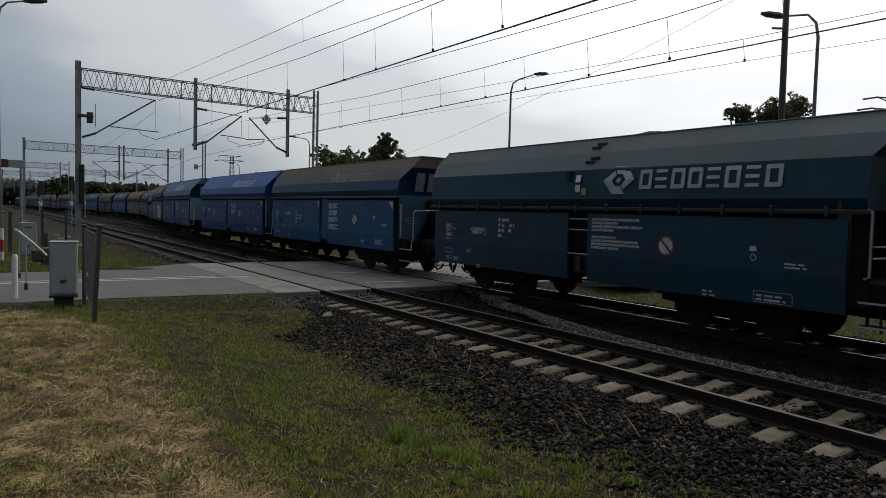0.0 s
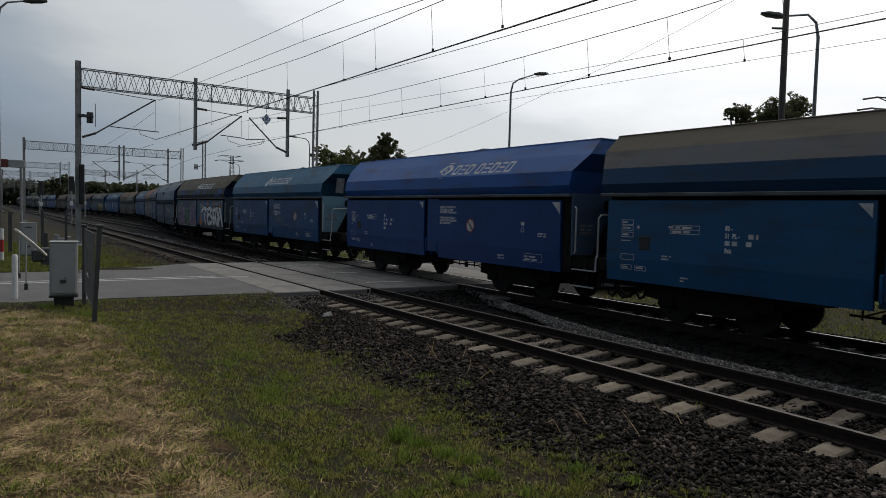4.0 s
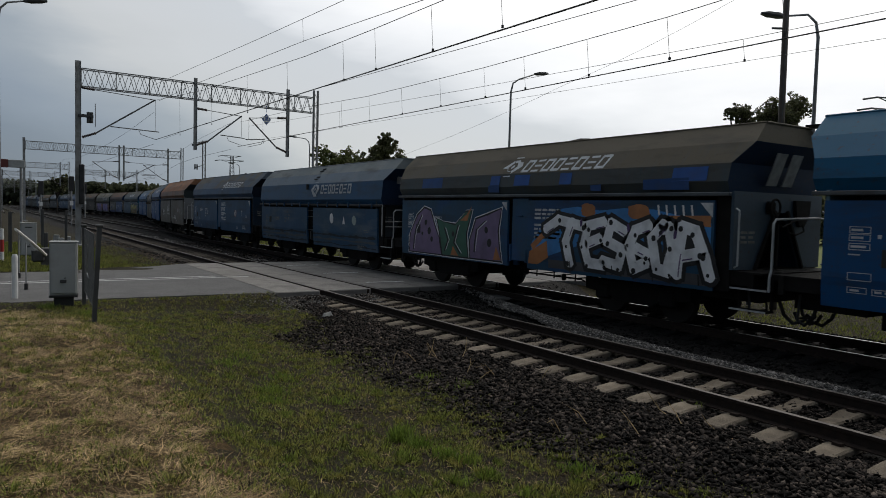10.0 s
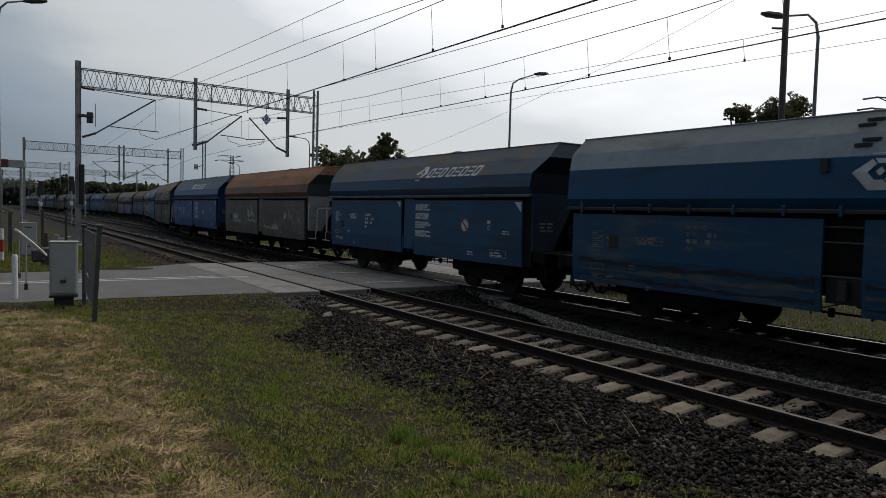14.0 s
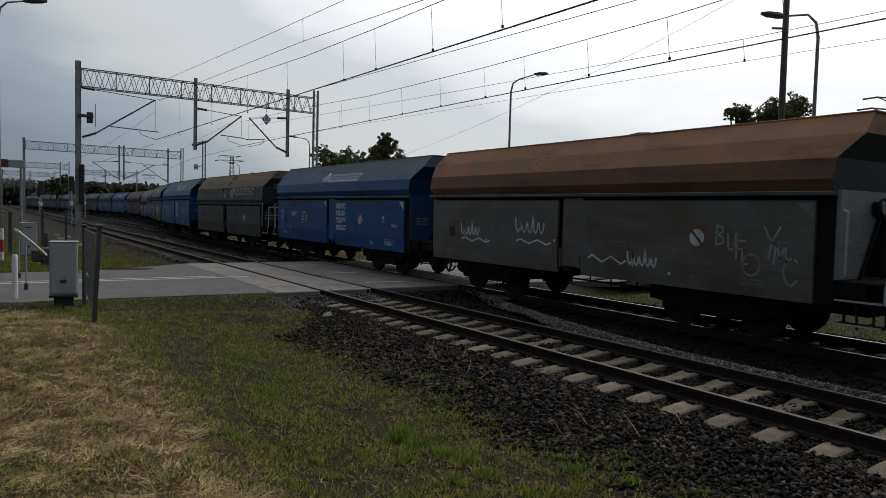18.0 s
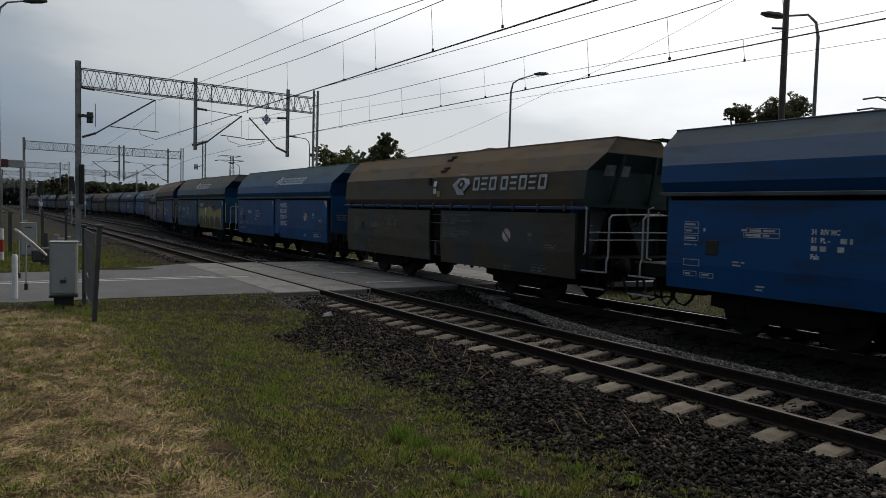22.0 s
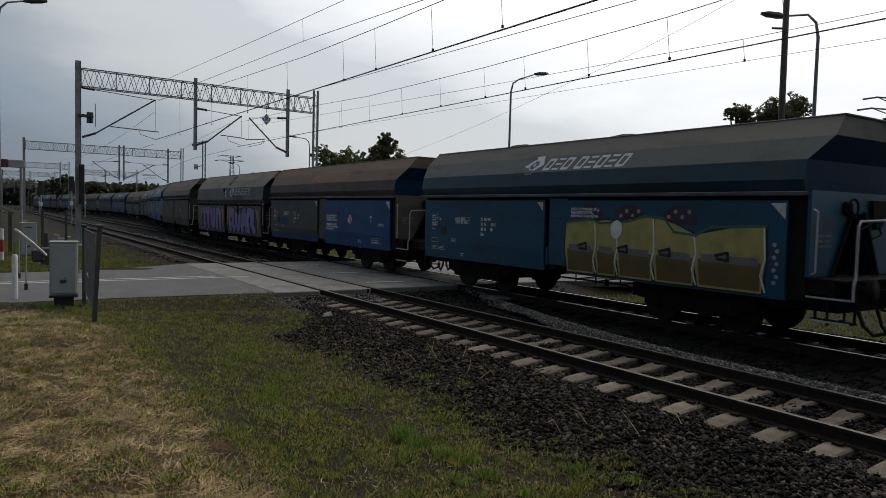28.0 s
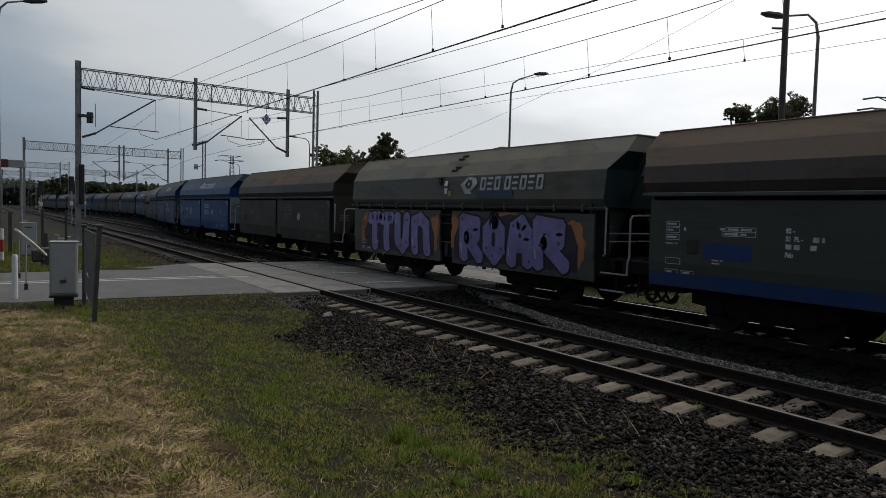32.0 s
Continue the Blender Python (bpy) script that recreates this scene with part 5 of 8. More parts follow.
LOOKS = [
    # code, variant, paints, logo paint, label
    ("teal_black", 2, paints("teal_black", (0.005, 0.050, 0.078), (0.065, 0.085, 0.068), 0.0, 0.65, (0.004, 0.046, 0.078), None, (0.035, 0.032, 0.022), 0.15, patch=(0.004, 0.05, 0.12), pa=0.4), M_LOGO_GREY, "dark teal hopper wagon loaded with coal"),
    ("brown_blue", 1, paints("brown_blue", (0.006, 0.05, 0.12), BROWN_DUST, 0.0, 1.15, (0.002, 0.082, 0.21)), M_LOGO_TAN, "blue hopper wagon with brown dusty upper plates"),
    ("royal", 1, paints("royal", ROYAL, (0.012, 0.095, 0.30), 0.0, 0.6, (0.001, 0.045, 0.19), None, (0.004, 0.03, 0.10), 0.05), M_LOGO_GREY, "clean royal blue hopper wagon"),
    ("teal", 1, paints("teal", (0.002, 0.092, 0.20), (0.014, 0.112, 0.19), 0.0, 0.7, (0.001, 0.068, 0.20), None, (0.03, 0.05, 0.07), 0.08), M_LOGO_GREY, "teal blue hopper wagon with a faded side"),
    ("painted_brown", 1, paints("painted_brown", (0.012, 0.052, 0.085), (0.088, 0.074, 0.050), 0.55, 1.2, (0.012, 0.07, 0.14), None, patch=(0.01, 0.06, 0.2), pa=0.5), M_LOGO_GREY, "brown and blue hopper wagon covered in silver graffiti"),
    ("white_top", 2, paints("white_top", (0.003, 0.065, 0.16), (0.16, 0.18, 0.18), -0.1, 0.95, (0.003, 0.06, 0.14), None, (0.05, 0.06, 0.07), 0.15, patch=(0.03, 0.065, 0.09), pa=0.4), M_LOGO_GREY, "blue hopper wagon with pale dusty upper plates"),
    ("blue_grey", 1, paints("blue_grey", (0.004, 0.05, 0.13), (0.085, 0.078, 0.066), 0.2, 1.15, (0.003, 0.065, 0.155), None, patch=(0.012, 0.075, 0.16), pa=0.6), M_LOGO_GREY, "blue hopper wagon with grey dust and touched-up patches"),
    ("rust_top", 1, paints("rust_top", (0.135, 0.065, 0.034), RUST, 0.3, 1.25, (0.145, 0.136, 0.119), None, (0.05, 0.045, 0.04), 0.2, patch=(0.10, 0.075, 0.05), pa=0.6), M_LOGO_ORANGE, "grey hopper wagon with rusty orange upper plates"),
    ("blue_steel", 1, paints("blue_steel", (0.002, 0.062, 0.19), (0.055, 0.078, 0.092), -0.15, 0.95, (0.001, 0.078, 0.25), None, (0.02, 0.03, 0.05), 0.06), M_LOGO_GREY, "blue hopper wagon with grey dusty upper plates"),
    ("olive", 2, paints("olive", (0.065, 0.055, 0.032), (0.15, 0.096, 0.044), 0.3, 1.2, (0.078, 0.071, 0.047), None, (0.05, 0.045, 0.037), 0.2, patch=(0.02, 0.06, 0.10), pa=0.35), M_LOGO_GREY, "olive brown hopper wagon, sooty all over"),
    ("blue_teal", 1, paints("blue_teal", (0.002, 0.085, 0.24), (0.06, 0.10, 0.12), 0.0, 1.0, (0.001, 0.085, 0.26), None, (0.02, 0.035, 0.06), 0.06), M_LOGO_GREY, "bright blue hopper wagon with greenish grey top"),
    ("yellow_art", 1, paints("yellow_art", (0.015, 0.05, 0.075), (0.10, 0.095, 0.08), 0.05, 1.1, (0.005, 0.072, 0.14), None, (0.03, 0.04, 0.05), 0.1), M_LOGO_GREY, "teal hopper wagon with yellow graffiti along one door"),
    ("two_tone", 1, paints("two_tone", (0.025, 0.038, 0.06), (0.125, 0.08, 0.051), 0.55, 1.1, (0.06, 0.065, 0.06), (0.002, 0.062, 0.21)), M_LOGO_ORANGE, "brown-topped hopper wagon with one grey and one blue door"),
    ("tan_art", 2, paints("tan_art", (0.09, 0.092, 0.078), (0.19, 0.165, 0.12), 0.25, 1.1, (0.10, 0.105, 0.09), None, (0.06, 0.058, 0.05), 0.2, patch=(0.06, 0.10, 0.11), pa=0.4), M_LOGO_GREY, "tan dusty hopper wagon with purple graffiti along its side"),
    ("earth", 1, paints("earth", (0.05, 0.045, 0.036), (0.11, 0.078, 0.05), 0.1, 1.1, (0.055, 0.052, 0.042), None, (0.035, 0.032, 0.027), 0.25), M_LOGO_ORANGE, "earth brown hopper wagon, dirty all over"),
    ("slate", 1, paints("slate", (0.03, 0.06, 0.09), (0.11, 0.125, 0.135), 0.1, 1.0, (0.03, 0.055, 0.08), None, (0.05, 0.05, 0.05), 0.2), M_LOGO_GREY, "slate blue hopper wagon with pale dusty upper plates"),
]
ORDER = [2, 0, 1, 2, 3, 4, 5, 6, 7, 8, 9, 10, 11, 12, 13, 14, 8, 6, 15, 9, 6, 15, 14, 15, 6, 14, 15, 15, 14]
WAGONS = []
# small differences of place along the train, from wagon to wagon
SLACK = {0: 0.12, 1: 0.65, 2: -0.14, 3: 0.33, 4: 0.08, 5: -0.25, 6: -0.47, 7: 0.07, 8: -0.42, 9: 0.12, 10: -0.03, 11: 0.53, 12: 0.5, 13: 0.0, 14: 0.2}
# emblem and bars of each near wagon: start, end, height, emblem height, bar height, slant, gap between the words
LOGOS = {0: (-0.77, -4.97, 2.96, 0.60, 0.40, 0.0, 0.0, 0.2), 1: (-0.25, -3.71, 3.39, 0.47, 0.30, 0.28, 0.28), 2: (-0.19, -3.76, 3.42, 0.47, 0.30, 0.28, 0.16), 3: (1.06, -2.12, 3.43, 0.44, 0.29, 0.28), 4: (0.81, -2.99, 3.40, 0.52, 0.32, 0.28),
         5: (-0.10, -3.94, 2.97, 0.58, 0.37, 0.0, 0.0, 0.2), 6: (-0.28, -3.79, 3.37, 0.46, 0.30, 0.28, 0.1), 7: (1.64, -0.92, 3.48, 0.36, 0.25, 0.2), 8: (1.22, -2.24, 3.41, 0.46, 0.30, 0.28, 0.08), 9: (-0.93, -5.05, 2.98, 0.60, 0.37, 0.0, 0.12, 0.2),
         10: (0.48, -3.02, 3.39, 0.46, 0.30, 0.28, 0.08), 11: (1.33, -2.12, 3.41, 0.46, 0.30, 0.28, 0.12), 12: (1.36, -2.04, 3.42, 0.46, 0.30, 0.28, 0.1), 13: (-0.73, -4.31, 2.98, 0.56, 0.37, 0.0, 0.12, 0.2)}
DISC_SHIFT = {0: 0.03, 1: -0.35, 2: 0.41, 3: -0.74, 6: -0.74, 7: -1.0, 8: -0.11, 9: -0.95, 10: -1.02, 12: -0.18}
PLATED = {5: (-78,), 1: (-78, -30), 3: (-78,), 4: (-30, 22), 9: (-78, -30), 13: (-30,)}
# end wall colours; the grey of wagon 7 is lowered for shade
END_TONES = {1: (0.04, 0.085, 0.14), 0: (0.03, 0.04, 0.045), 5: (0.04, 0.07, 0.11), 3: (0.15, 0.27, 0.34), 7: (0.19, 0.20, 0.21), 12: (0.12, 0.105, 0.09), 4: (0.045, 0.072, 0.10), 2: (0.05, 0.09, 0.16), 10: (0.003, 0.055, 0.16), 8: (0.004, 0.045, 0.125), 9: (0.07, 0.06, 0.045), 6: (0.012, 0.03, 0.055)}


# hopper end colours with the shade of the end plates painted in
SHADED_HOPPER_ENDS = {0: (0.012, 0.04, 0.05), 3: (0.004, 0.032, 0.06), 9: (0.025, 0.045, 0.045), 13: (0.02, 0.045, 0.05), 1: (0.004, 0.028, 0.085), 4: (0.006, 0.022, 0.055), 5: (0.006, 0.02, 0.05), 6: (0.008, 0.014, 0.028), 7: (0.035, 0.045, 0.05), 8: (0.003, 0.028, 0.085), 10: (0.003, 0.028, 0.08), 11: (0.004, 0.03, 0.08), 12: (0.004, 0.026, 0.075)}
WORDS = {0: "words_riv", 1: "words_plain", 2: "words_plain", 3: "words_plain", 5: "words_riv", 6: "words_riv", 7: "words_riv", 8: "words_riv", 9: "words_riv", 10: "words_riv", 11: "words_riv", 12: "words_plain"}
WARNINGS = {0: "warning_wide", 1: "warning_four", 2: "warning_two", 3: "warning_two", 6: "warning_four", 7: "warning_wide", 8: "warning_four", 9: "warning_wide", 10: "warning_four", 11: "warning_two", 12: "warning_low"}


def build_wagon(k):
    code, variant, (m_up, m_dl, m_dr, m_end), m_logo, label = LOOKS[ORDER[k + 1]]
    w = thing("hopper_wagon", label, "hopper wagon", group="coal train wagons")
    w.rotation_mode = "QUATERNION"

    def p(name, key, mat, parent=None, text="", at=None):
        ob = new(name, T[key])
        ob.parent = parent or w
        if at is not None:
            ob.matrix_basis = at
        if mat is not None:
            ob.material_slots[0].link = "OBJECT"
            ob.material_slots[0].material = mat
        if text:
            tagged(ob, text)
        return ob

    if k in SHADED_HOPPER_ENDS:
        m_end = wagon_paint("hopper_end_paint", SHADED_HOPPER_ENDS[k], (0.05, 0.05, 0.05), -0.1, 0.0, 3.21, 3.62, None, 0.0, 0.7, (0.02, 0.02, 0.02), 0.3, 0.12)
    tag = "_2" if variant == 2 else ""
    low = pose(0, 0, -0.26) if variant == 2 else None
    upper = p("upper_hopper", "upper" + tag, m_up)
    if k in LOGOS:
        T["logo_own"] = logo_mesh(*LOGOS[k])
    p("logo", "logo_own" if k in LOGOS else "logo_large" if variant == 2 else "logo_small", m_logo, upper, "faded emblem and row of pale block shapes")["kind"] = "stuff"
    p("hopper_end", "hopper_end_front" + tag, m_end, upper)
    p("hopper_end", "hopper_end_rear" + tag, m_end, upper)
    p("coal_load", "coal", None, text="heaped black coal")
    p("eave_beam", "eave_near" + tag, M_EAVE if variant == 1 else M_BLUE_STRIP if k == 9 else M_BLACK, text="dusty ledge above the doors, paled for the sky light on it" if variant == 1 else "")
    p("eave_beam", "eave_far" + tag, m_dl)
    left = p("discharge_door", "door_left" + tag, m_dl)
    right = p("discharge_door", "door_right" + tag, m_dr)
    p("discharge_door", "door_left_far" + tag, m_dl)
    p("discharge_door", "door_right_far" + tag, m_dr)
    p("inner_hopper", "core", None)
    p("underframe", "underframe", None)
    p("brake_gear", "brake", None)
    p("door_post", "gap" + tag, m_dl if variant == 1 else M_BLACK)
    art = ORDER[k + 1] in (4, 11, 13)
    faint = M_STENCIL_DIM if ORDER[k + 1] in (5, 7, 9, 14, 15) else None
    for i in range(4):
        if not (art and i == 2 and ORDER[k + 1] != 11) and not (i == 2 and k in WORDS):
            p("stencil_mark", "marks_left_%d_%d" % (k % 4, i), faint, left, "pale stencilled bars", low)["kind"] = "stuff"
    for i in range(5):
        if not (art and i > 1) and not (i < 2 and (k in WARNINGS or k == 5)) and i != 2 and not (i == 3 and k == 5):
            p("stencil_mark", "marks_right_%d_%d" % ((k + 1) % 4, i), faint, right, "pale stencilled bars", low)["kind"] = "stuff"
    if k in WORDS:
        p("stencilled_words", WORDS[k], faint, left, "pale stencilled wagon markings")["kind"] = "stuff"
        p("stencil_mark", "words_bars", faint, left, "pale stencilled bars")["kind"] = "stuff"
    if k in WARNINGS:
        p("stencilled_words", WARNINGS[k], faint, right, "pale stencilled warnings in Polish and German")["kind"] = "stuff"
    p("side_hatch", "small_hatch", M_BLACK, left, "small dark square hatch")
    if ORDER[k + 1] not in (4, 5, 11, 13):
        p("prohibition_sign", "disc", None, right, "round white sign with red edge and slash", pose(0, DISC_SHIFT.get(k, 0.0), -0.2 if variant == 2 else 0.0))
    if variant == 2:
        for i in range(13):
            p("eave_bracket", "bracket", m_up, at=pose(0, -5.7 + 0.95 * i, 0))
        for z in (2.1, 1.85, 1.3):
            p("rung", "rung", None if k == 0 else M_DARK_STEEL, text="ladder rung between the doors", at=pose(0, 0, z))
        for i in range(4):
            p("roof_step", "roof_step_%d" % i, None, upper)
        p("side_slot", "vent", None, upper)
        for s in (-1, 1):
            for i in (0, 1):
                p("end_rib", "end_rib_%d_%d" % (s, i) + tag, m_end, upper)
    else:
        p("corner_mark", "corner_mark_left", faint, left, "pale triangular corner mark")
        p("corner_mark", "corner_mark_right", faint, right, "pale triangular corner mark")
    m_bulk = wagon_paint("end_wall_paint", END_TONES[k], (0.07, 0.07, 0.07), 0.0, 0.1, 0.8, 2.7, None, 0.0, 0.6, (0.02, 0.02, 0.02), 0.3, 0.2) if k in END_TONES else M_END if k % 3 == 0 else M_END_DARK if k % 3 == 1 else m_dl
    p("corner_post", "corner_post" + tag, None)
    p("corner_post", "corner_post" + tag, None, at=pose(2 * HW - 0.16, 0, 0))
    m_bulk = m_bulk or m_dl
    turned = k in (6, 8, 10)
    for nm in ("bulkhead_front", "bulkhead_rear"):
        platform = (nm == "bulkhead_rear") == turned
        far = 0.05 if variant == 2 else 0.0
        out = pose(0, far if nm == "bulkhead_rear" else -far, 0)
        bulk = p("end_bulkhead", nm, M_END_DARK if variant == 2 else m_bulk, None, "", pose(0, far - 0.36, 0) if nm == "bulkhead_rear" else pose(0, 0.3, 0) if variant == 2 else out)
        p("stencil_mark", nm + "_marks", faint or M_STENCIL_DIM, bulk, "small faded stencilled bars")["kind"] = "stuff"
        p("coupling", nm + "_hook", None, at=out)
        p("brake_hose", nm + "_hose_0", None, at=out)
        p("brake_hose", nm + "_hose_1", None, at=out)
        p("shunter_step", nm + "_stirrup", None, at=out)
        for x in PLATED.get(k, ()):
            p("end_plate", "%s_plate_%d" % (nm, x), M_PLATE, upper, "pale consignment plate on the hopper end", out)
        if platform:
            if variant == 2:
                for z in (1.62, 1.80):
                    p("cross_rail", "cross_rail", None, text="pale cross rail of the end platform", at=pose(0, -6.3, z))
            p("valve_gear", nm + "_gear", None, at=pose(0, 0.3, 0) if variant == 2 else out)
            p("ladder", nm + "_ladder", None, at=out)
            p("ladder_landing", nm + "_landing", None, at=out)
        else:
            p("hand_wheel", nm + "_wheel", None, at=out)
        for side in ("near", "far"):
            if platform:
                p("handrail", "%s_rail_%s" % (nm, side), None, text="pale tubular handrail", at=out)
                st = p("side_step", "%s_steps_%s" % (nm, side), None, at=out)
                for z in (0.93, 0.55):
                    p("step_edge", "%s_edge_%s" % (nm, side), None, st, "bright worn step edge", pose(0, 0, z))
        for i in (0, 1):
            p("buffer", "%s_buffer_%d" % (nm, i), None, at=out)
    sets = []
    for yb in (-3.6, 3.6):
        bogie = p("bogie", "bogie", None, at=pose(0, yb, 0))
        for ya in (-0.9, 0.9):
            sets.append((p("wheelset", "wheelset", None, bogie, at=pose(0, ya, 0.46)), ya))
    WAGONS.append((k, w, sets, left, right, upper))


# dusty ledge; the sky light it catches is put into the pale grey
M_EAVE = material("skylit_dusty_ledge_paint", (0.10, 0.115, 0.125), 0.7, 0, (0.05, 0.06, 0.07), 1.2, 0.9, stain=(0.06, 0.04, 0.03), stain_scale=2.0, stain_amount=0.6)
M_PLATE = material("dusty_plate_paint", (0.30, 0.31, 0.31), 0.7, 0, (0.18, 0.185, 0.19), 6, 0.9)
M_BLUE_STRIP = material("blue_strip_paint", (0.004, 0.045, 0.17), 0.5, 0, (0.01, 0.03, 0.08), 3, 0.7)
M_END = wagon_paint("pale_end_paint", (0.20, 0.25, 0.30), (0.10, 0.095, 0.09), 0.1, 0.3, 0.8, 2.7)
M_END_DARK = wagon_paint("grey_end_paint", (0.035, 0.05, 0.065), (0.05, 0.045, 0.04), 0.1, 0.3, 0.8, 2.7)
for k in range(-1, 28):
    build_wagon(k)


def wagon_pose(k, t):
    y = FIRST_LEFT + PITCH_M * k - 5.72 + SLACK.get(k, 0.1) - run_of(t)
    a, c = far_line(y - 3.6), far_line(y + 3.6)
    return pose((a + c) / 2, y, 0.0, 0, 0, -math.degrees(math.atan2(c - a, 7.2)))


# ---- loose surface: stones, grass, straw ----
def scatter_mesh(name, base, pos, scale, mats, tilt=math.pi, flat_z=1.0, seed=0):
    """Many copies of small shapes joined into one mesh. base: arrays of corners and one face list; pos: n x 3; scale: n."""
    rs = np.random.RandomState(seed)
    shapes, faces = base
    n = len(pos)
    a, t, u = rs.uniform(0, 2 * np.pi, n), rs.uniform(-tilt, tilt, n), rs.uniform(-tilt, tilt, n)
    ca, sa, ct, st, cu, su = np.cos(a), np.sin(a), np.cos(t), np.sin(t), np.cos(u), np.sin(u)
    zero, one = np.zeros(n), np.ones(n)
    rz = np.array([[ca, -sa, zero], [sa, ca, zero], [zero, zero, one]]).transpose(2, 0, 1)
    rx = np.array([[one, zero, zero], [zero, ct, -st], [zero, st, ct]]).transpose(2, 0, 1)
    ry = np.array([[cu, zero, su], [zero, one, zero], [-su, zero, cu]]).transpose(2, 0, 1)
    pts = shapes[rs.randint(0, len(shapes), n)]
    pts = np.einsum("nij,nkj->nki", rz @ rx @ ry, pts) * scale[:, None, None]
    pts[:, :, 2] *= flat_z
    pts += pos[:, None, :]
    k = pts.shape[1]
    fl = np.array(faces)
    allf = (fl[None, :, :] + (np.arange(n) * k)[:, None, None]).reshape(-1, fl.shape[1])
    me = bpy.data.meshes.new(name)
    me.vertices.add(n * k)
    me.vertices.foreach_set("co", pts.reshape(-1).astype(np.float32))
    c = fl.shape[1]
    me.loops.add(len(allf) * c)
    me.loops.foreach_set("vertex_index", allf.reshape(-1).astype(np.int32))
    me.polygons.add(len(allf))
    me.polygons.foreach_set("loop_start", (np.arange(len(allf)) * c).astype(np.int32))
    me.update(calc_edges=True)
    me.validate()
    for m in mats:
        me.materials.append(m)
    return me


def stone_shapes(n=8, seed=3):
    """Crushed stones: boxes with pulled corners."""
    rs = np.random.RandomState(seed)
    cube = np.array([(x, y, z) for x in (-1, 1) for y in (-1, 1) for z in (-1, 1)], float)
    out = []
    for _ in range(n):
        s = cube * np.array([rs.uniform(0.75, 1.1), rs.uniform(0.5, 0.85), rs.uniform(0.28, 0.5)])
        out.append(s * rs.uniform(0.5, 1.05, (8, 1)) + rs.uniform(-0.18, 0.18, (8, 3)))
    f = [(0, 1, 3), (0, 3, 2), (4, 6, 7), (4, 7, 5), (0, 4, 5), (0, 5, 1), (2, 3, 7), (2, 7, 6), (0, 2, 6), (0, 6, 4), (1, 5, 7), (1, 7, 3)]
    return np.array(out), f


def trodden(x, y):
    """A bare gravelly patch in the turf near the road, and a smaller one on the way to it."""
    n = 0.35 * noise.noise(Vector((x * 2.5, y * 2.5, 3.0)))
    return max(1 - smooth_step(0.35, 1.0, math.hypot((x - 4.95) / 0.85, (y - 15.2) / 0.95) + n), 0.7 - 0.7 * smooth_step(0.3, 1.0, math.hypot((x - 2.9) / 0.35, (y - 12.6) / 1.3) + n))


STONES = stone_shapes()


def stones(name, label, n, xf, y0, y1, size, mat, lift, seed, keep=None, z_of=None):
    rs = np.random.RandomState(seed)
    ys = y0 + (y1 - y0) * rs.uniform(0, 1, n) ** 1.15
    xs = np.array([xf(y, r) for y, r in zip(ys, rs.uniform(0, 1, n))])
    ok = np.ones(n, bool) if keep is None else np.array([keep(x, y, r) for x, y, r in zip(xs, ys, rs.uniform(0, 1, n))])
    xs, ys = xs[ok], ys[ok]
    zs = np.array([(z_of or ground_z)(x, y) for x, y in zip(xs, ys)]) + rs.uniform(-0.6, 0.6, len(xs)) * lift
    sc = rs.uniform(size[0], size[1], len(xs))
    me = scatter_mesh(name, STONES, np.stack([xs, ys, zs], 1), sc, (mat,), 0.75, seed=seed)
    tagged(new(name, me), label, "ballast", kind="stuff")


def shoulder_keep(x, y, r):
    edge = 5.0 + 0.55 * noise.noise(Vector((y * 0.9, 3.0, 0))) + 1.5 * smooth_step(13.0, 15.5, y)
    return r < smooth_step(edge - 0.35, edge + 0.45, x) * (1 - 0.5 * smooth_step(14.8, 16.6, y))


stones("ballast_shoulder", "dark crushed stone shoulder beside the track", 44000, lambda y, r: 4.6 + 2.75 * r, 1.5, 17.15, (0.016, 0.043), M_BALLAST, 0.045, 11, shoulder_keep)
def gravel_keep(x, y, r):
    edge = 5.0 + 0.55 * noise.noise(Vector((y * 0.9, 3.0, 0))) + 1.5 * smooth_step(13.0, 15.5, y)
    near = smooth_step(edge - 1.6, edge - 0.1, x) * 0.8
    spot = smooth_step(0.1, 0.35, noise.noise(Vector((x * 1.2, y * 0.9, 44.0))))
    return r < near * (0.35 + 0.65 * spot) + 0.5 * spot * smooth_step(2.6, 3.4, x)


M_GRAVEL = material("earthy_gravel", (0.095, 0.071, 0.047), 0.95, 0, (0.032, 0.023, 0.014), 4, 0.9, 0.4, 120, 0.4, 120, island=0.8, spec=0.2, few_bright=2.5)
stones("loose_gravel", "loose brown gravel and clods in the thin turf", 38000, lambda y, r: 2.6 + 4.4 * r, 3.4, 17.2, (0.006, 0.024), M_GRAVEL, 0.008, 17, gravel_keep)
stones("gravel_patch", "thin dark gravel trodden into the turf near the road", 2600, lambda y, r: 4.0 + 1.9 * r, 14.2, 16.3, (0.008, 0.028), M_GRAVEL, 0.012, 26, lambda x, y, r: r < trodden(x, y))
stones("ballast_approach", "dark crushed stone along the near track", 9000, lambda y, r: 5.2 + 4.3 * r, -10.0, 1.5, (0.02, 0.045), M_BALLAST, 0.03, 19)
stones("ballast_crib", "dark crushed stone between the sleepers", 17000, lambda y, r: 7.2 + 2.2 * r, 1.5, 17.15, (0.02, 0.04), M_BALLAST, 0.02, 12)
# stones by the train carry its shade in their colour, besides soot
stones("ballast_between", "sooty crushed stone between the two tracks, the train's shade put into its colour", 9000, lambda y, r: 9.5 + 6.2 * r, 1.5, 17.1, (0.022, 0.045), M_BALLAST_SOOT_SHADE, 0.025, 13)


def strip_x(y):
    return 9.62 + 2.3 * max(0.0, (y - 7.0) / 9.6) ** 1.6


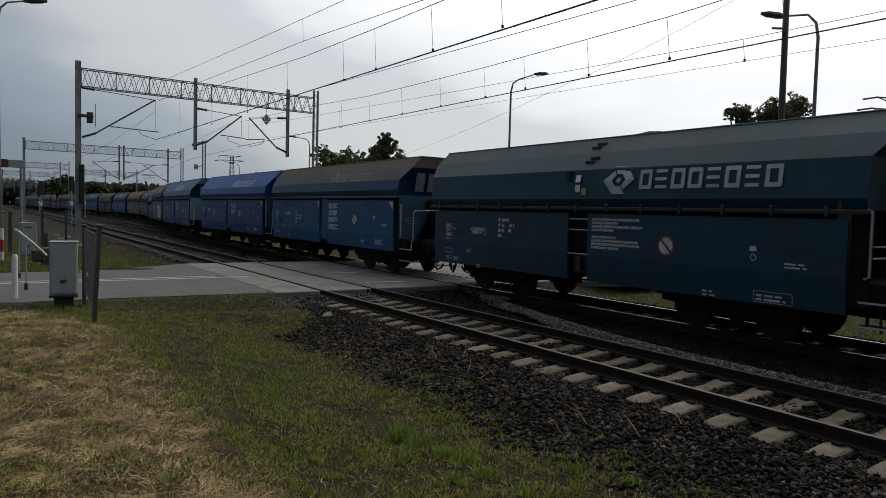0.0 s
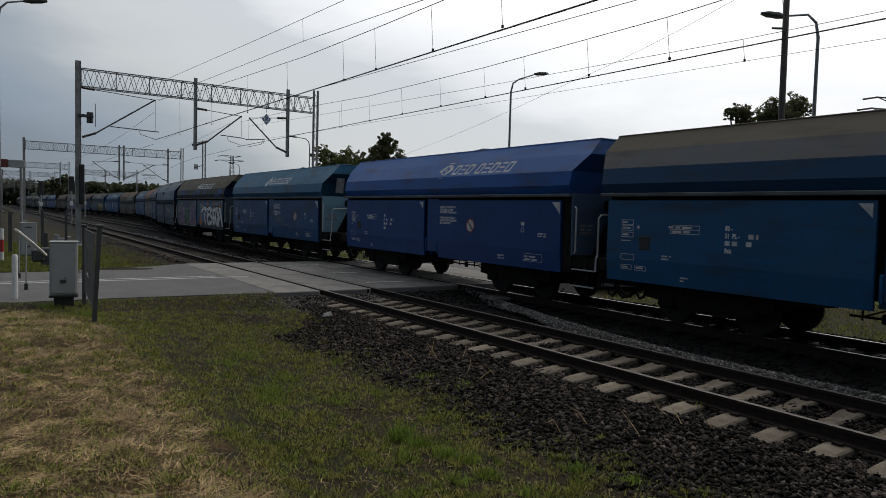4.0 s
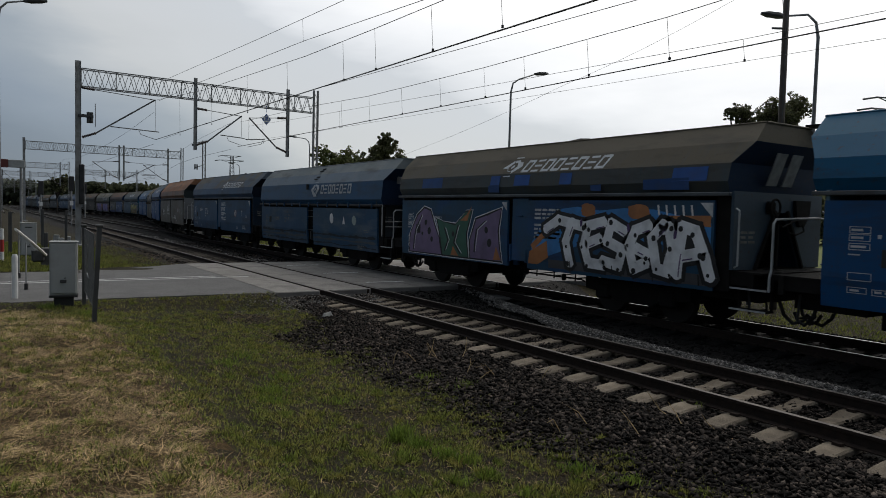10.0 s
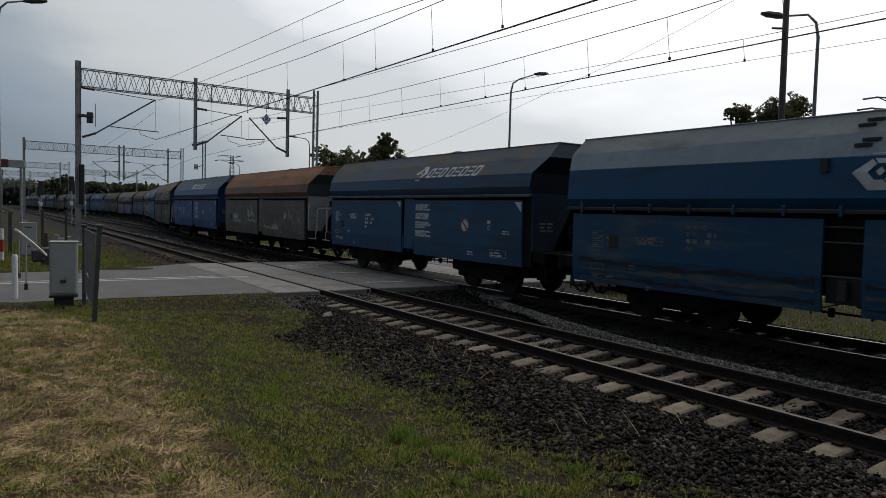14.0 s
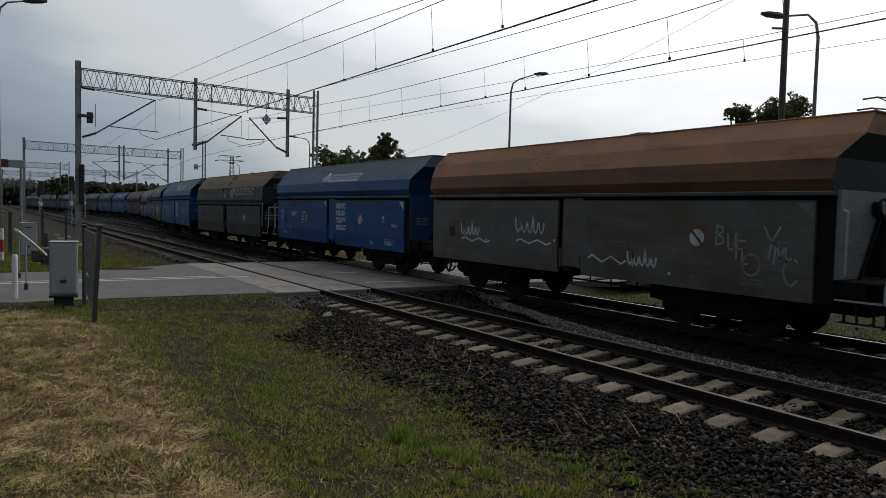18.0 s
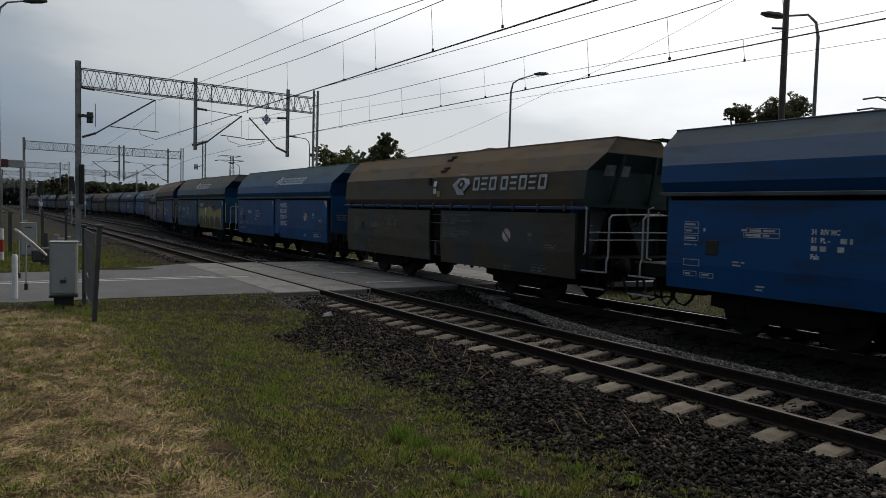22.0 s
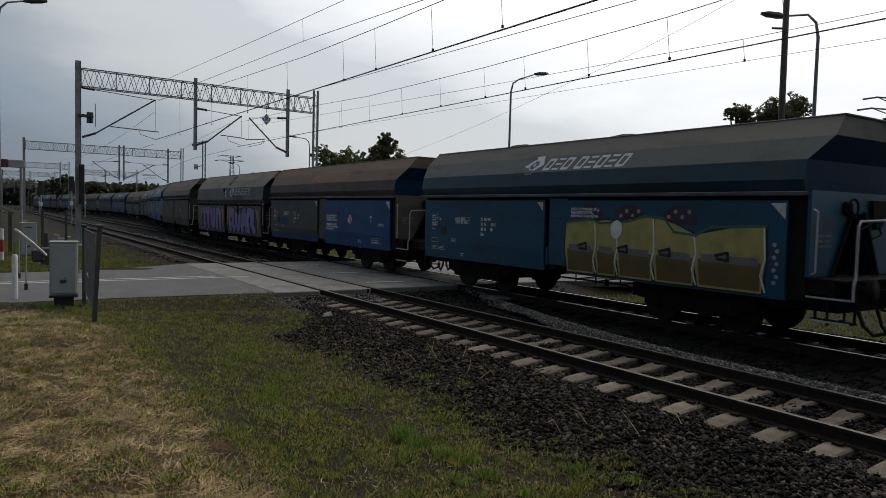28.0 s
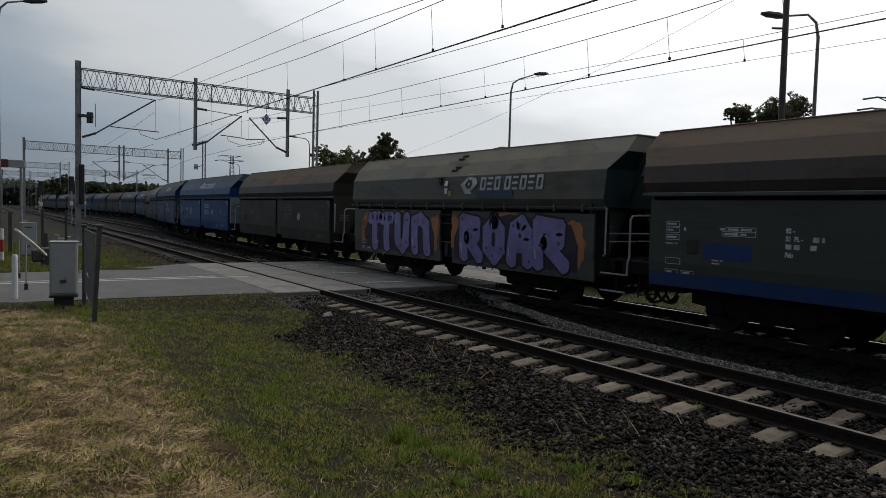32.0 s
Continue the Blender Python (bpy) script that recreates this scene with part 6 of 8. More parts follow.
def strip_z(x, y):
    return -0.20 + 0.13 * max(0.0, 1 - ((x - strip_x(y)) / 0.42) ** 2)


stones("pale_ballast_strip", "strip of fresh pale crushed stone along the rail", 15000, lambda y, r: strip_x(y) + (0.36 - 0.1 * smooth_step(8, 14, y)) * (2 * r - 1) + 0.06 * math.sin(y * 1.7), 1.5, 17.0, (0.016, 0.032), M_BALLAST_PALE, 0.025, 14, lambda x, y, r: r < 1 - 0.9 * smooth_step(12.5, 14.5, y), strip_z)
stones("pale_crib_stone", "pale crushed stone at the edge of the crossing slabs", 4200, lambda y, r: 6.0 + 3.0 * r, 15.2, 17.2, (0.016, 0.03), M_BALLAST_PALE, 0.02, 15, lambda x, y, r: r < smooth_step(15.4, 16.6, y) * 0.9)
stones("edge_gravel", "pale gravel and broken stone at the road edge", 2200, lambda y, r: 4.8 + 2.4 * r, 15.0, 17.25, (0.01, 0.028), M_BALLAST_PALE, 0.01, 18, lambda x, y, r: r < 0.95 * smooth_step(15.4, 16.8, y + 0.35 * noise.noise(Vector((x * 2, y * 2, 1)))))
stones("far_ballast", "dark crushed stone beyond the crossing", 9000, lambda y, r: 6.6 + 7.0 * r, 27.3, 46, (0.03, 0.055), M_BALLAST, 0.03, 16)
stones("far_earth", "brown earth and gravel beside the track beyond the crossing", 6000, lambda y, r: 3.4 + 3.5 * r, 27.4, 50, (0.012, 0.035), M_GRAVEL, 0.01, 20, lambda x, y, r: r < smooth_step(3.6, 5.2, x + 0.7 * noise.noise(Vector((x, y * 0.5, 6.0)))))
stones("far_pale_strip", "pale crushed stone between the tracks beyond the crossing", 6000, lambda y, r: 9.8 + 0.9 * r, 27.3, 62, (0.03, 0.05), M_BALLAST_PALE, 0.03, 24, lambda x, y, r: r < 0.4 + noise.noise(Vector((x, y * 0.4, 2.0))))


LEAF = (np.array([[(-0.5, -0.3, 0), (0.1, -0.42, 0.06), (0.55, 0.0, 0.1), (0.1, 0.42, 0.06), (-0.5, 0.3, 0)], [(-0.45, -0.35, 0), (0.15, -0.36, 0.1), (0.5, 0.06, 0.05), (0.0, 0.45, 0.04), (-0.52, 0.2, 0)]]), [(0, 1, 2, 3, 4)])
M_WEED = leafy("weed_leaf", (0.13, 0.165, 0.03), (0.2, 0.2, 0.06), 2.0, 0.6, 0.3)


def blades(name, label, pts, height, width, lean, mat, seed, category="grass", heading=None):
    """Grass blades: a bent strip each, with a pointed tip."""
    rs = np.random.RandomState(seed)
    n = len(pts)
    a, b2 = rs.uniform(0, 2 * np.pi, n), rs.uniform(0, 2 * np.pi, n) if heading is None else heading
    h, w = rs.uniform(height[0], height[1], n), rs.uniform(width[0], width[1], n)
    le = rs.uniform(lean[0], lean[1], n)
    side = np.stack([np.cos(a), np.sin(a), np.zeros(n)], 1) * w[:, None]
    way = np.stack([np.cos(b2), np.sin(b2), np.zeros(n)], 1)
    up = np.array([0, 0, 1.0])
    base = pts
    mid = pts + up * (h * 0.6)[:, None] * np.sqrt(np.maximum(0.02, 1 - le ** 2))[:, None] + way * (h * 0.45 * le)[:, None]
    tip = pts + up * (h * np.sqrt(np.maximum(0.02, 1 - le ** 2)) * 0.95)[:, None] + way * (h * le)[:, None]
    v = np.stack([base - side, base + side, mid + side * 0.8, mid - side * 0.8, tip], 1)
    me = bpy.data.meshes.new(name)
    me.vertices.add(n * 5)
    me.vertices.foreach_set("co", v.reshape(-1).astype(np.float32))
    k = np.arange(n)[:, None] * 5
    loops = np.concatenate([k + np.array([0, 1, 2, 3]), k + np.array([3, 2, 4])], 1).reshape(-1)
    me.loops.add(n * 7)
    me.loops.foreach_set("vertex_index", loops.astype(np.int32))
    starts = (np.arange(n)[:, None] * 7 + np.array([0, 4])).reshape(-1)
    me.polygons.add(n * 2)
    me.polygons.foreach_set("loop_start", starts.astype(np.int32))
    me.update(calc_edges=True)
    me.validate()
    me.materials.append(mat)
    return tagged(new(name, me), label, category, kind="stuff")


def meadow_points(n, x0, x1, y0, y1, keep, seed, power=1.6):
    rs = np.random.RandomState(seed)
    ys = y0 + (y1 - y0) * rs.uniform(0, 1, n) ** power
    xs = x0 + (x1 - x0) * rs.uniform(0, 1, n)
    r = rs.uniform(0, 1, n)
    out = [(x, y, ground_z(x, y) - 0.004) for x, y, q in zip(xs, ys, r) if x > 0.01 * y - 0.15 and q < keep(x, y)]
    return np.array(out)


def gash(x, y):
    """Bare broken soil here and there in the turf, and along the foot of the mown bank, where its dark also stands in
    for the bank's shadow.
    """
    e = dry_edge(y) + 0.12 * noise.noise(Vector((y * 2.1, 5.0, 1.0)))
    along = math.exp(-((x - e) / 0.1) ** 2) * smooth_step(-0.05, 0.25, noise.noise(Vector((y * 1.3, 8.0, 2.0))))
    spots = smooth_step(0.28, 0.42, noise.noise(Vector((x * 1.5, y * 1.1, 31.0))))
    return min(1.0, 0.62 * along + 0.5 * spots)


def green_keep(x, y):
    patch = 0.42 + 0.7 * noise.noise(Vector((x * 0.9, y * 0.9, 4.0))) + 0.8 * noise.noise(Vector((x * 3.4, y * 3.4, 7.0))) + 1.5 * noise.noise(Vector((x * 10, y * 8, 9.0)))
    e = dry_edge(y)
    d = smooth_step(e - 0.25, e + 0.35, x)
    edge = 5.0 + 0.55 * noise.noise(Vector((y * 0.9, 3.0, 0))) + 1.5 * smooth_step(13.0, 15.5, y)
    bare = 1 - smooth_step(edge - 0.35, edge + 0.95, x + 0.5 * noise.noise(Vector((x * 2.2, y * 2.2, 12.0))))
    return max(0.05, min(1.0, patch)) * bare * (0.5 + 0.5 * d) * (1 - gash(x, y)) * (1 - 0.85 * trodden(x, y))


def dry_keep(x, y):
    e = dry_edge(y)
    d = 1 - smooth_step(e - 0.2, e + 0.3, x)
    mats = smooth_step(-0.12, 0.28, noise.noise(Vector((x * 1.1, y * 1.5, 14.0))) + 0.55 * noise.noise(Vector((x * 3.1, y * 4.2, 15.0))))
    patch = (0.52 + 0.48 * mats) * (0.75 + 0.9 * noise.noise(Vector((x * 8, y * 6.5, 17.0))))
    return (max(0.06, min(1, patch)) * d + 0.1 * (1 - smooth_step(4.7, 5.2, x))) * (1 - gash(x, y))


blades("mown_grass", "short patchy green grass beside the ballast", meadow_points(250000, -0.2, 6.2, 3.2, 17.35, green_keep, 21), (0.02, 0.075), (0.0022, 0.0055), (0.25, 0.93), M_BLADE, 22)
blades("dry_cut_grass", "dry straw-coloured cut grass on the bank", meadow_points(150000, -0.2, 5.0, 3.2, 16.5, dry_keep, 23), (0.04, 0.17), (0.001, 0.0024), (0.955, 0.9995), M_STRAW, 24)
blades("standing_stubble", "straw-coloured stubble on the bank", meadow_points(16000, -0.2, 4.4, 3.2, 16.5, dry_keep, 25), (0.02, 0.06), (0.0016, 0.0032), (0.3, 0.9), M_STRAW, 26)
def gathered(centres, count, radius, seed, out=0.0):
    """Points in loose heaps round the centres, and a heading for each: outwards from its heap, or along the heap's own lie."""
    rs = np.random.RandomState(seed)
    pts, head = [], []
    for x, y, _ in centres:
        r, lie = radius * rs.uniform(0.5, 1.5), rs.normal(0.3, 0.7)
        for _ in range(int(count * rs.uniform(0.4, 1.6))):
            dx, dy = rs.normal(0, r), rs.normal(0, r)
            pts.append((x + dx, y + dy, ground_z(x + dx, y + dy) - 0.004 + (0.0 if out else rs.uniform(0, 0.018))))
            head.append(math.atan2(dy, dx) + rs.normal(0, 0.6) if out else lie + rs.normal(0, 0.4) + (math.pi if rs.uniform() < 0.5 else 0))
    return np.array(pts), np.array(head)


def swath_keep(x, y):
    return dry_keep(x, y) if x < dry_edge(y) - 0.15 else 0.0


pts, head = gathered(meadow_points(2400, -0.1, 6.1, 3.2, 17.2, green_keep, 51, 1.5), 42, 0.028, 52, 1.0)
blades("grass_clumps", "clumps of longer yellow-green grass in the turf", pts, (0.035, 0.105), (0.0022, 0.005), (0.3, 0.92), M_BLADE, 53, heading=head)
pts, head = gathered(meadow_points(1800, -0.2, 3.0, 3.2, 16.4, swath_keep, 54, 1.5), 40, 0.05, 55)
blades("straw_swaths", "matted swaths of dry cut straw on the bank", pts, (0.10, 0.28), (0.001, 0.0024), (0.985, 0.9997), M_STRAW, 56, heading=head)


def round_about(n, seed):
    """Turf that goes on beside and behind the viewpoint."""
    rs = np.random.RandomState(seed)
    out = []
    for x, y, r in zip(rs.uniform(-8, 5.0, n), rs.uniform(-7, 17.2, n), rs.uniform(0, 1, n)):
        if (y < 3.2 or x < 0.01 * y - 0.15) and r < 0.3 + 0.7 * smooth_step(-0.2, 0.3, noise.noise(Vector((x * 1.4, y * 1.4, 3.0)))):
            out.append((x, y, ground_z(x, y) - 0.004))
    return np.array(out)


blades("rough_turf", "short patchy turf around the viewpoint", round_about(140000, 41), (0.04, 0.12), (0.005, 0.011), (0.25, 0.95), M_BLADE, 42)
blades("scattered_straw", "cut straw lying in the turf", round_about(60000, 43), (0.06, 0.24), (0.002, 0.004), (0.955, 0.9995), M_STRAW, 44)
blades("verge_grass", "green grass on the verge beyond the road", meadow_points(45000, -0.3, 6.2, 25.2, 44, lambda x, y: (1.0 - 0.85 * smooth_step(3.6, 6.0, x + 0.8 * noise.noise(Vector((x * 0.6, y * 0.3, 0))))) if y > 25.2 + 0.4 * max(0, x - 2) else 0.0, 27, 1.2), (0.06, 0.14), (0.005, 0.011), (0.2, 0.9), M_VERGE, 28)


wp = meadow_points(60000, -0.1, 5.6, 3.3, 17.3, green_keep, 31, 1.5)
wr = np.random.RandomState(32)
me = scatter_mesh("low_weeds", LEAF, wp + np.array([0, 0, 0.022]), wr.uniform(0.009, 0.026, len(wp)), (M_WEED,), 0.9, seed=33)
tagged(new("low_weeds", me), "small leaves of clover and weeds in the turf", "weeds", kind="stuff")


def far_verge_keep(x, y):
    if 16.2 < y < 28.6:
        return 0.0
    return max(0.2, min(1, 0.7 + 0.6 * noise.noise(Vector((x * 0.8, y * 0.8, 2.0)))))


pts = meadow_points(70000, 16.3, 22.4, 3.0, 60, far_verge_keep, 29, 1.3)
blades("far_verge_grass", "lush green grass on the verge beyond the train", pts, (0.05, 0.16), (0.006, 0.012), (0.3, 0.9), M_VERGE, 30)

for i, (x, y, n, r, h) in enumerate(((2.91, 8.16, 130, 0.17, 0.13), (3.77, 6.46, 300, 0.14, 0.20), (3.80, 6.16, 190, 0.13, 0.15), (3.87, 5.75, 170, 0.14, 0.14), (4.04, 5.51, 130, 0.12, 0.13), (3.46, 5.89, 80, 0.1, 0.1), (3.94, 5.08, 90, 0.1, 0.13), (3.58, 5.03, 90, 0.12, 0.1),
                                     (3.97, 4.58, 80, 0.1, 0.12), (5.55, 8.84, 120, 0.2, 0.1), (5.77, 8.04, 90, 0.16, 0.1), (3.71, 7.96, 110, 0.16, 0.1), (4.89, 4.90, 110, 0.14, 0.11), (3.12, 8.68, 190, 0.2, 0.13), (3.47, 11.08, 140, 0.3, 0.1), (3.61, 9.52, 150, 0.26, 0.1), (3.04, 10.51, 160, 0.3, 0.11),
                                     (1.10, 16.57, 120, 0.22, 0.13), (1.71, 15.39, 120, 0.25, 0.12), (5.14, 4.38, 80, 0.12, 0.11), (7.52, 5.45, 80, 0.12, 0.06))):
    rs = np.random.RandomState(60 + i)
    q = rs.normal(0, r * 0.5, (n, 2))
    p3 = np.array([(x + a, y + c, ground_z(x + a, y + c) + (0.05 if x > 6.5 else 0)) for a, c in q])
    blades("grass_tuft", "bright green tuft of taller grass in the turf", p3, (h * 0.4, h * 1.2), (0.003, 0.0065), (0.15, 0.85), M_LUSH, 80 + i, "grass tuft")["group"] = "grass tufts"

# a broken white stone and a flat concrete offcut by the track
b = blank()
add(b, [(-0.13, -0.06, -0.04), (0.12, -0.07, -0.04), (0.15, 0.06, -0.04), (-0.1, 0.08, -0.04), (-0.09, -0.04, 0.05), (0.05, -0.05, 0.09), (0.1, 0.03, 0.06), (-0.07, 0.05, 0.04)], [(3, 2, 1, 0), (4, 5, 6, 7), (0, 1, 5, 4), (1, 2, 6, 5), (2, 3, 7, 6), (3, 0, 4, 7)])
lone("broken_stone", b, material("pale_broken_concrete", (0.5, 0.49, 0.46), 0.9, 0, (0.35, 0.34, 0.32), 12, 0.8), "pale broken piece of concrete lying on the ballast", "stone", at=pose(6.42, 14.4, ground_z(6.42, 14.4) + 0.04, 0, 0, 25))
b = blank()
box(b, -0.42, 0.42, -0.3, 0.3, -0.05, 0.03, 0.02)
lone("concrete_offcut", b, M_SLAB, "flat grey concrete offcut lying between the tracks", "slab", at=pose(11.8, 15.2, -0.15, 0, 0, 80))


# ---- things beside the crossing ----
def relay_cabinet(x, y, z, w, d, h, turn, label):
    c = thing("relay_cabinet", label, "cabinet", pose(x, y, z, 0, 0, turn), "relay cabinets")
    b = blank()
    box(b, -w * 0.36, w * 0.36, -d * 0.36, d * 0.36, -0.3, 0.17)
    box(b, -w * 0.52, w * 0.52, -d * 0.52, d * 0.52, 0.15, 0.2, 0.01)
    part("plinth", b, M_BLACK, c, "black plinth")
    b = blank()
    box(b, -w / 2, w / 2, -d / 2, d / 2, 0.2, 0.2 + h, 0.018)
    part("housing", b, M_GREY_BOX, c)
    b = blank()
    box(b, -w * 0.45, w * 0.45, -d / 2 - 0.014, -d / 2 + 0.01, 0.24, 0.16 + h, 0.008)
    door = part("door", b, M_GREY_BOX, c)
    b = blank()
    box(b, -0.06, 0.06, -d / 2 - 0.04, -d / 2 - 0.012, 0.2 + h * 0.24, 0.2 + h * 0.30, 0.008)
    tube(b, [(0.03, -d / 2 - 0.02, 0.2 + h * 0.33), (0.03, -d / 2 - 0.035, 0.2 + h * 0.33)], 0.015, 8)
    part("latch", b, M_DARK_STEEL, door, "dark latch and lock")
    b = blank()
    box(b, -w * 0.53, w * 0.53, -d * 0.54, d * 0.54, 0.2 + h, 0.225 + h, 0.012)
    part("lid", b, M_GREY_BOX, c)
    return c


relay_cabinet(1.40, 16.9, ground_z(1.40, 16.9) + 0.04, 0.52, 0.42, 1.12, -8, "grey steel relay cabinet on a black plinth")
cab2 = relay_cabinet(1.46, 33.0, ground_z(1.46, 33.0) - 0.12, 0.58, 0.4, 1.28, 0, "tall grey relay cabinet in the grass")
b = blank()
box(b, -0.13, 0.13, -0.222, -0.214, 1.3, 1.34)
part("vent_slot", b, M_BLACK, cab2, "dark vent slot")


M_MESH = material("grey_wire_mesh", (0.16, 0.165, 0.165), 0.6, 0.2, (0.10, 0.10, 0.10), 6, 0.8)


def fence_panel():
    f = thing("mesh_fence", "dark wire mesh fence panel between steel posts", "fence")
    for x, y, h in ((1.60, 13.75, 1.72), (1.78, 16.85, 1.72)):
        b = blank()
        z = ground_z(x, y)
        lean = 0.1 if y < 15 else 0.0
        bar(b, (x, y, z - 0.2), (x + lean, y, z + h), 0.075, 0.075)
        box(b, x + lean - 0.06, x + lean + 0.06, y - 0.06, y + 0.06, z + h - 0.01, z + h + 0.035, 0.012)
        part("post", b, M_DARK_STEEL, f)
    A, B = Vector((1.62, 13.8, 0)), Vector((1.78, 16.8, 0))
    b = blank()
    for z in (0.28, 1.62):
        bar(b, A + Vector((0, 0, z)), B + Vector((0, 0, z)), 0.014, 0.014)
    part("rail", b, M_DARK_STEEL, f)
    b = blank()
    for i in range(1, 36):
        p = A.lerp(B, i / 36)
        bar(b, p + Vector((0, 0, 0.28)), p + Vector((0, 0, 1.62)), 0.006, 0.006)
    for i in range(1, 18):
        z = 0.28 + 1.34 * i / 18
        bar(b, A + Vector((0, 0, z)), B + Vector((0, 0, z)), 0.003, 0.003)
    part("wire_mesh", b, M_MESH, f, "fine grey wire mesh")
    b = blank()
    C = A.lerp(B, 0.55)
    bar(b, C + Vector((0.02, 0, 1.35)), C + Vector((0.02, 0.35, 0.75)), 0.07, 0.025)
    bar(b, C + Vector((0.02, 0.35, 0.75)), C + Vector((0.02, -0.6, 0.6)), 0.05, 0.025)
    part("brace", b, M_STEEL, f, "bent grey bracket behind the mesh")


fence_panel()
for x, y, h in ((0.87, 34.7, 1.75), (2.41, 40.7, 1.95), (3.95, 46.3, 1.95), (2.2, 34.9, 0.95)):
    b = blank()
    z = ground_z(x, y)
    box(b, x - 0.07, x + 0.07, y - 0.07, y + 0.07, z - 0.2, z + h, 0.015)
    lone("fence_post", b, M_DARK_STEEL, "dark upright steel post in the grass", "post", "fence posts")
for x, y, w, h in ((3.1, 39.0, 0.28, 0.6), (3.35, 45.0, 0.3, 0.5), (4.1, 47.0, 0.3, 0.4)):
    b = blank()
    z = ground_z(x, y)
    box(b, x - w / 2, x + w / 2, y - 0.15, y + 0.15, z - 0.1, z + h, 0.02)
    lone("trackside_box", b, M_GREY_BOX, "small grey trackside junction box in the grass", "junction box", "trackside boxes")
b = blank()
tube(b, [(0.54, 18.25, -0.2), (0.54, 18.25, 0.92), (0.54, 18.25, 0.98)], [0.062, 0.062, 0.045], 12)
lone("marker_post", b, M_WPAINT, "white marker post beside the road", "post")
rw = thing("striped_post", "red and white striped post by the crossing", "post")
for z0, z1, m in ((-0.2, 0.3, M_WPAINT), (0.3, 0.75, M_RPAINT), (0.75, 1.15, M_WPAINT)):
    b = blank()
    tube(b, [(0.5, 30.2, z0), (0.5, 30.2, z1)], 0.06, 12)
    part("band", b, m, rw)


def barrier():
    g = thing("crossing_barrier", "half barrier of the level crossing with a white boom", "barrier")
    b = blank()
    box(b, 1.6, 1.92, 27.6, 27.95, -0.15, 0.58, 0.03)
    part("drive_box", b, M_DARK_STEEL, g)
    b = blank()
    box(b, 1.3, 1.68, 27.3, 27.62, 0.12, 0.55, 0.05)
    part("counterweight", b, M_DARK_STEEL, g, "dark counterweight")
    b = blank()
    tube(b, [(1.72, 27.45, 0.35), (1.2, 25.0, 0.9), (0.69, 22.5, 1.4)], [0.05, 0.045, 0.035], 8)
    part("boom", b, M_WPAINT, g, "white boom")
    for x, y, z0, z1 in ((0.78, 23.0, 0.0, 1.3), (0.83, 20.0, 0.0, 1.15)):
        b = blank()
        tube(b, [(x, y, z0), (x, y, z1)], 0.018, 8)
        rod = part("support_rod", b, M_STEEL, g, "thin grey support rod")
        b = blank()
        tube(b, [(x, y, z0 - 0.02), (x, y, z0 + 0.14)], 0.045, 8)
        part("rubber_foot", b, M_BLACK, rod, "black rubber foot")


barrier()


def street_lamp(x, y, h, ax, ay, label, z0=-0.3, rise=0.08):
    s = thing("street_lamp", label, "street lamp", pose(x, y, z0), "street lamps")
    b = blank()
    hh = h - z0
    pts = [(0, 0, 0), (0, 0, hh - 0.75), (ax * 0.06, ay * 0.06, hh - 0.3), (ax * 0.25, ay * 0.25, hh - 0.06), (ax * 0.8, ay * 0.8, hh + rise)]
    tube(b, pts, [0.075, 0.05, 0.042, 0.036, 0.03], 10)
    part("pole", b, M_STEEL, s, "", True)
    b = blank()
    d = Vector((ax, ay, 0)).normalized()
    n = Vector((-d.y, d.x, 0))
    c = Vector((ax * 0.72, ay * 0.72, hh + rise - 0.03))
    v = []
    for u, w, t in ((0, 0.05, 0.05), (0.25, 0.13, 0.09), (0.6, 0.14, 0.08), (0.8, 0.06, 0.04)):
        p = c + d * u + Vector((0, 0, u * 0.12))
        v += [p + n * w, p + n * w * 0.7 + Vector((0, 0, t)), p - n * w * 0.7 + Vector((0, 0, t)), p - n * w, p - n * w * 0.8 - Vector((0, 0, t * 0.7)), p + n * w * 0.8 - Vector((0, 0, t * 0.7))]
    f = [(5, 4, 3, 2, 1, 0), (18, 19, 20, 21, 22, 23)]
    for i in range(3):
        for k in range(6):
            q = (k + 1) % 6
            f.append((i * 6 + k, i * 6 + q, i * 6 + 6 + q, i * 6 + 6 + k))
    add(b, v, f)
    part("lamp_head", b, M_DARK_STEEL, s, "dark flat lamp head")
    return s


street_lamp(22.0, 27.6, 9.0, 1.75, -0.35, "tall grey street lamp with a curved arm beyond the train", rise=0.3)
street_lamp(22.0, 12.2, 8.75, -1.15, 0.8, "tall grey street lamp with a curved arm beyond the train", rise=-0.12)
street_lamp(24.0, 58.3, 8.4, -1.3, 0.9, "grey street lamp beyond the tracks")
street_lamp(33.0, 108.0, 8.8, -1.2, 0.8, "grey street lamp beyond the tracks")
street_lamp(0.44, 31.6, 9.72, 1.15, -0.3, "street lamp at the roadside by the crossing", -0.15)


def timber_pole(x, y, h):
    p = thing("utility_pole", "dark utility pole with a small bracket", "utility pole", pose(x, y, -0.4))
    b = blank()
    tube(b, [(0.0, 0, 0), (-0.07, 0.0, h * 0.5), (-0.13, 0.0, h)], [0.10, 0.088, 0.075], 10)
    part("pole", b, M_WOOD_POLE, p, "", True)
    b = blank()
    bar(b, (-0.1, 0, 8.0), (-0.35, 0.25, 8.02), 0.05, 0.05)
    tube(b, [(-0.17, -0.1, 0.2), (-0.22, -0.1, h)], 0.012, 5)
    part("bracket", b, M_DARK_STEEL, p)


timber_pole(19.0, 11.43, 11.5)


# ---- trees and distance ----


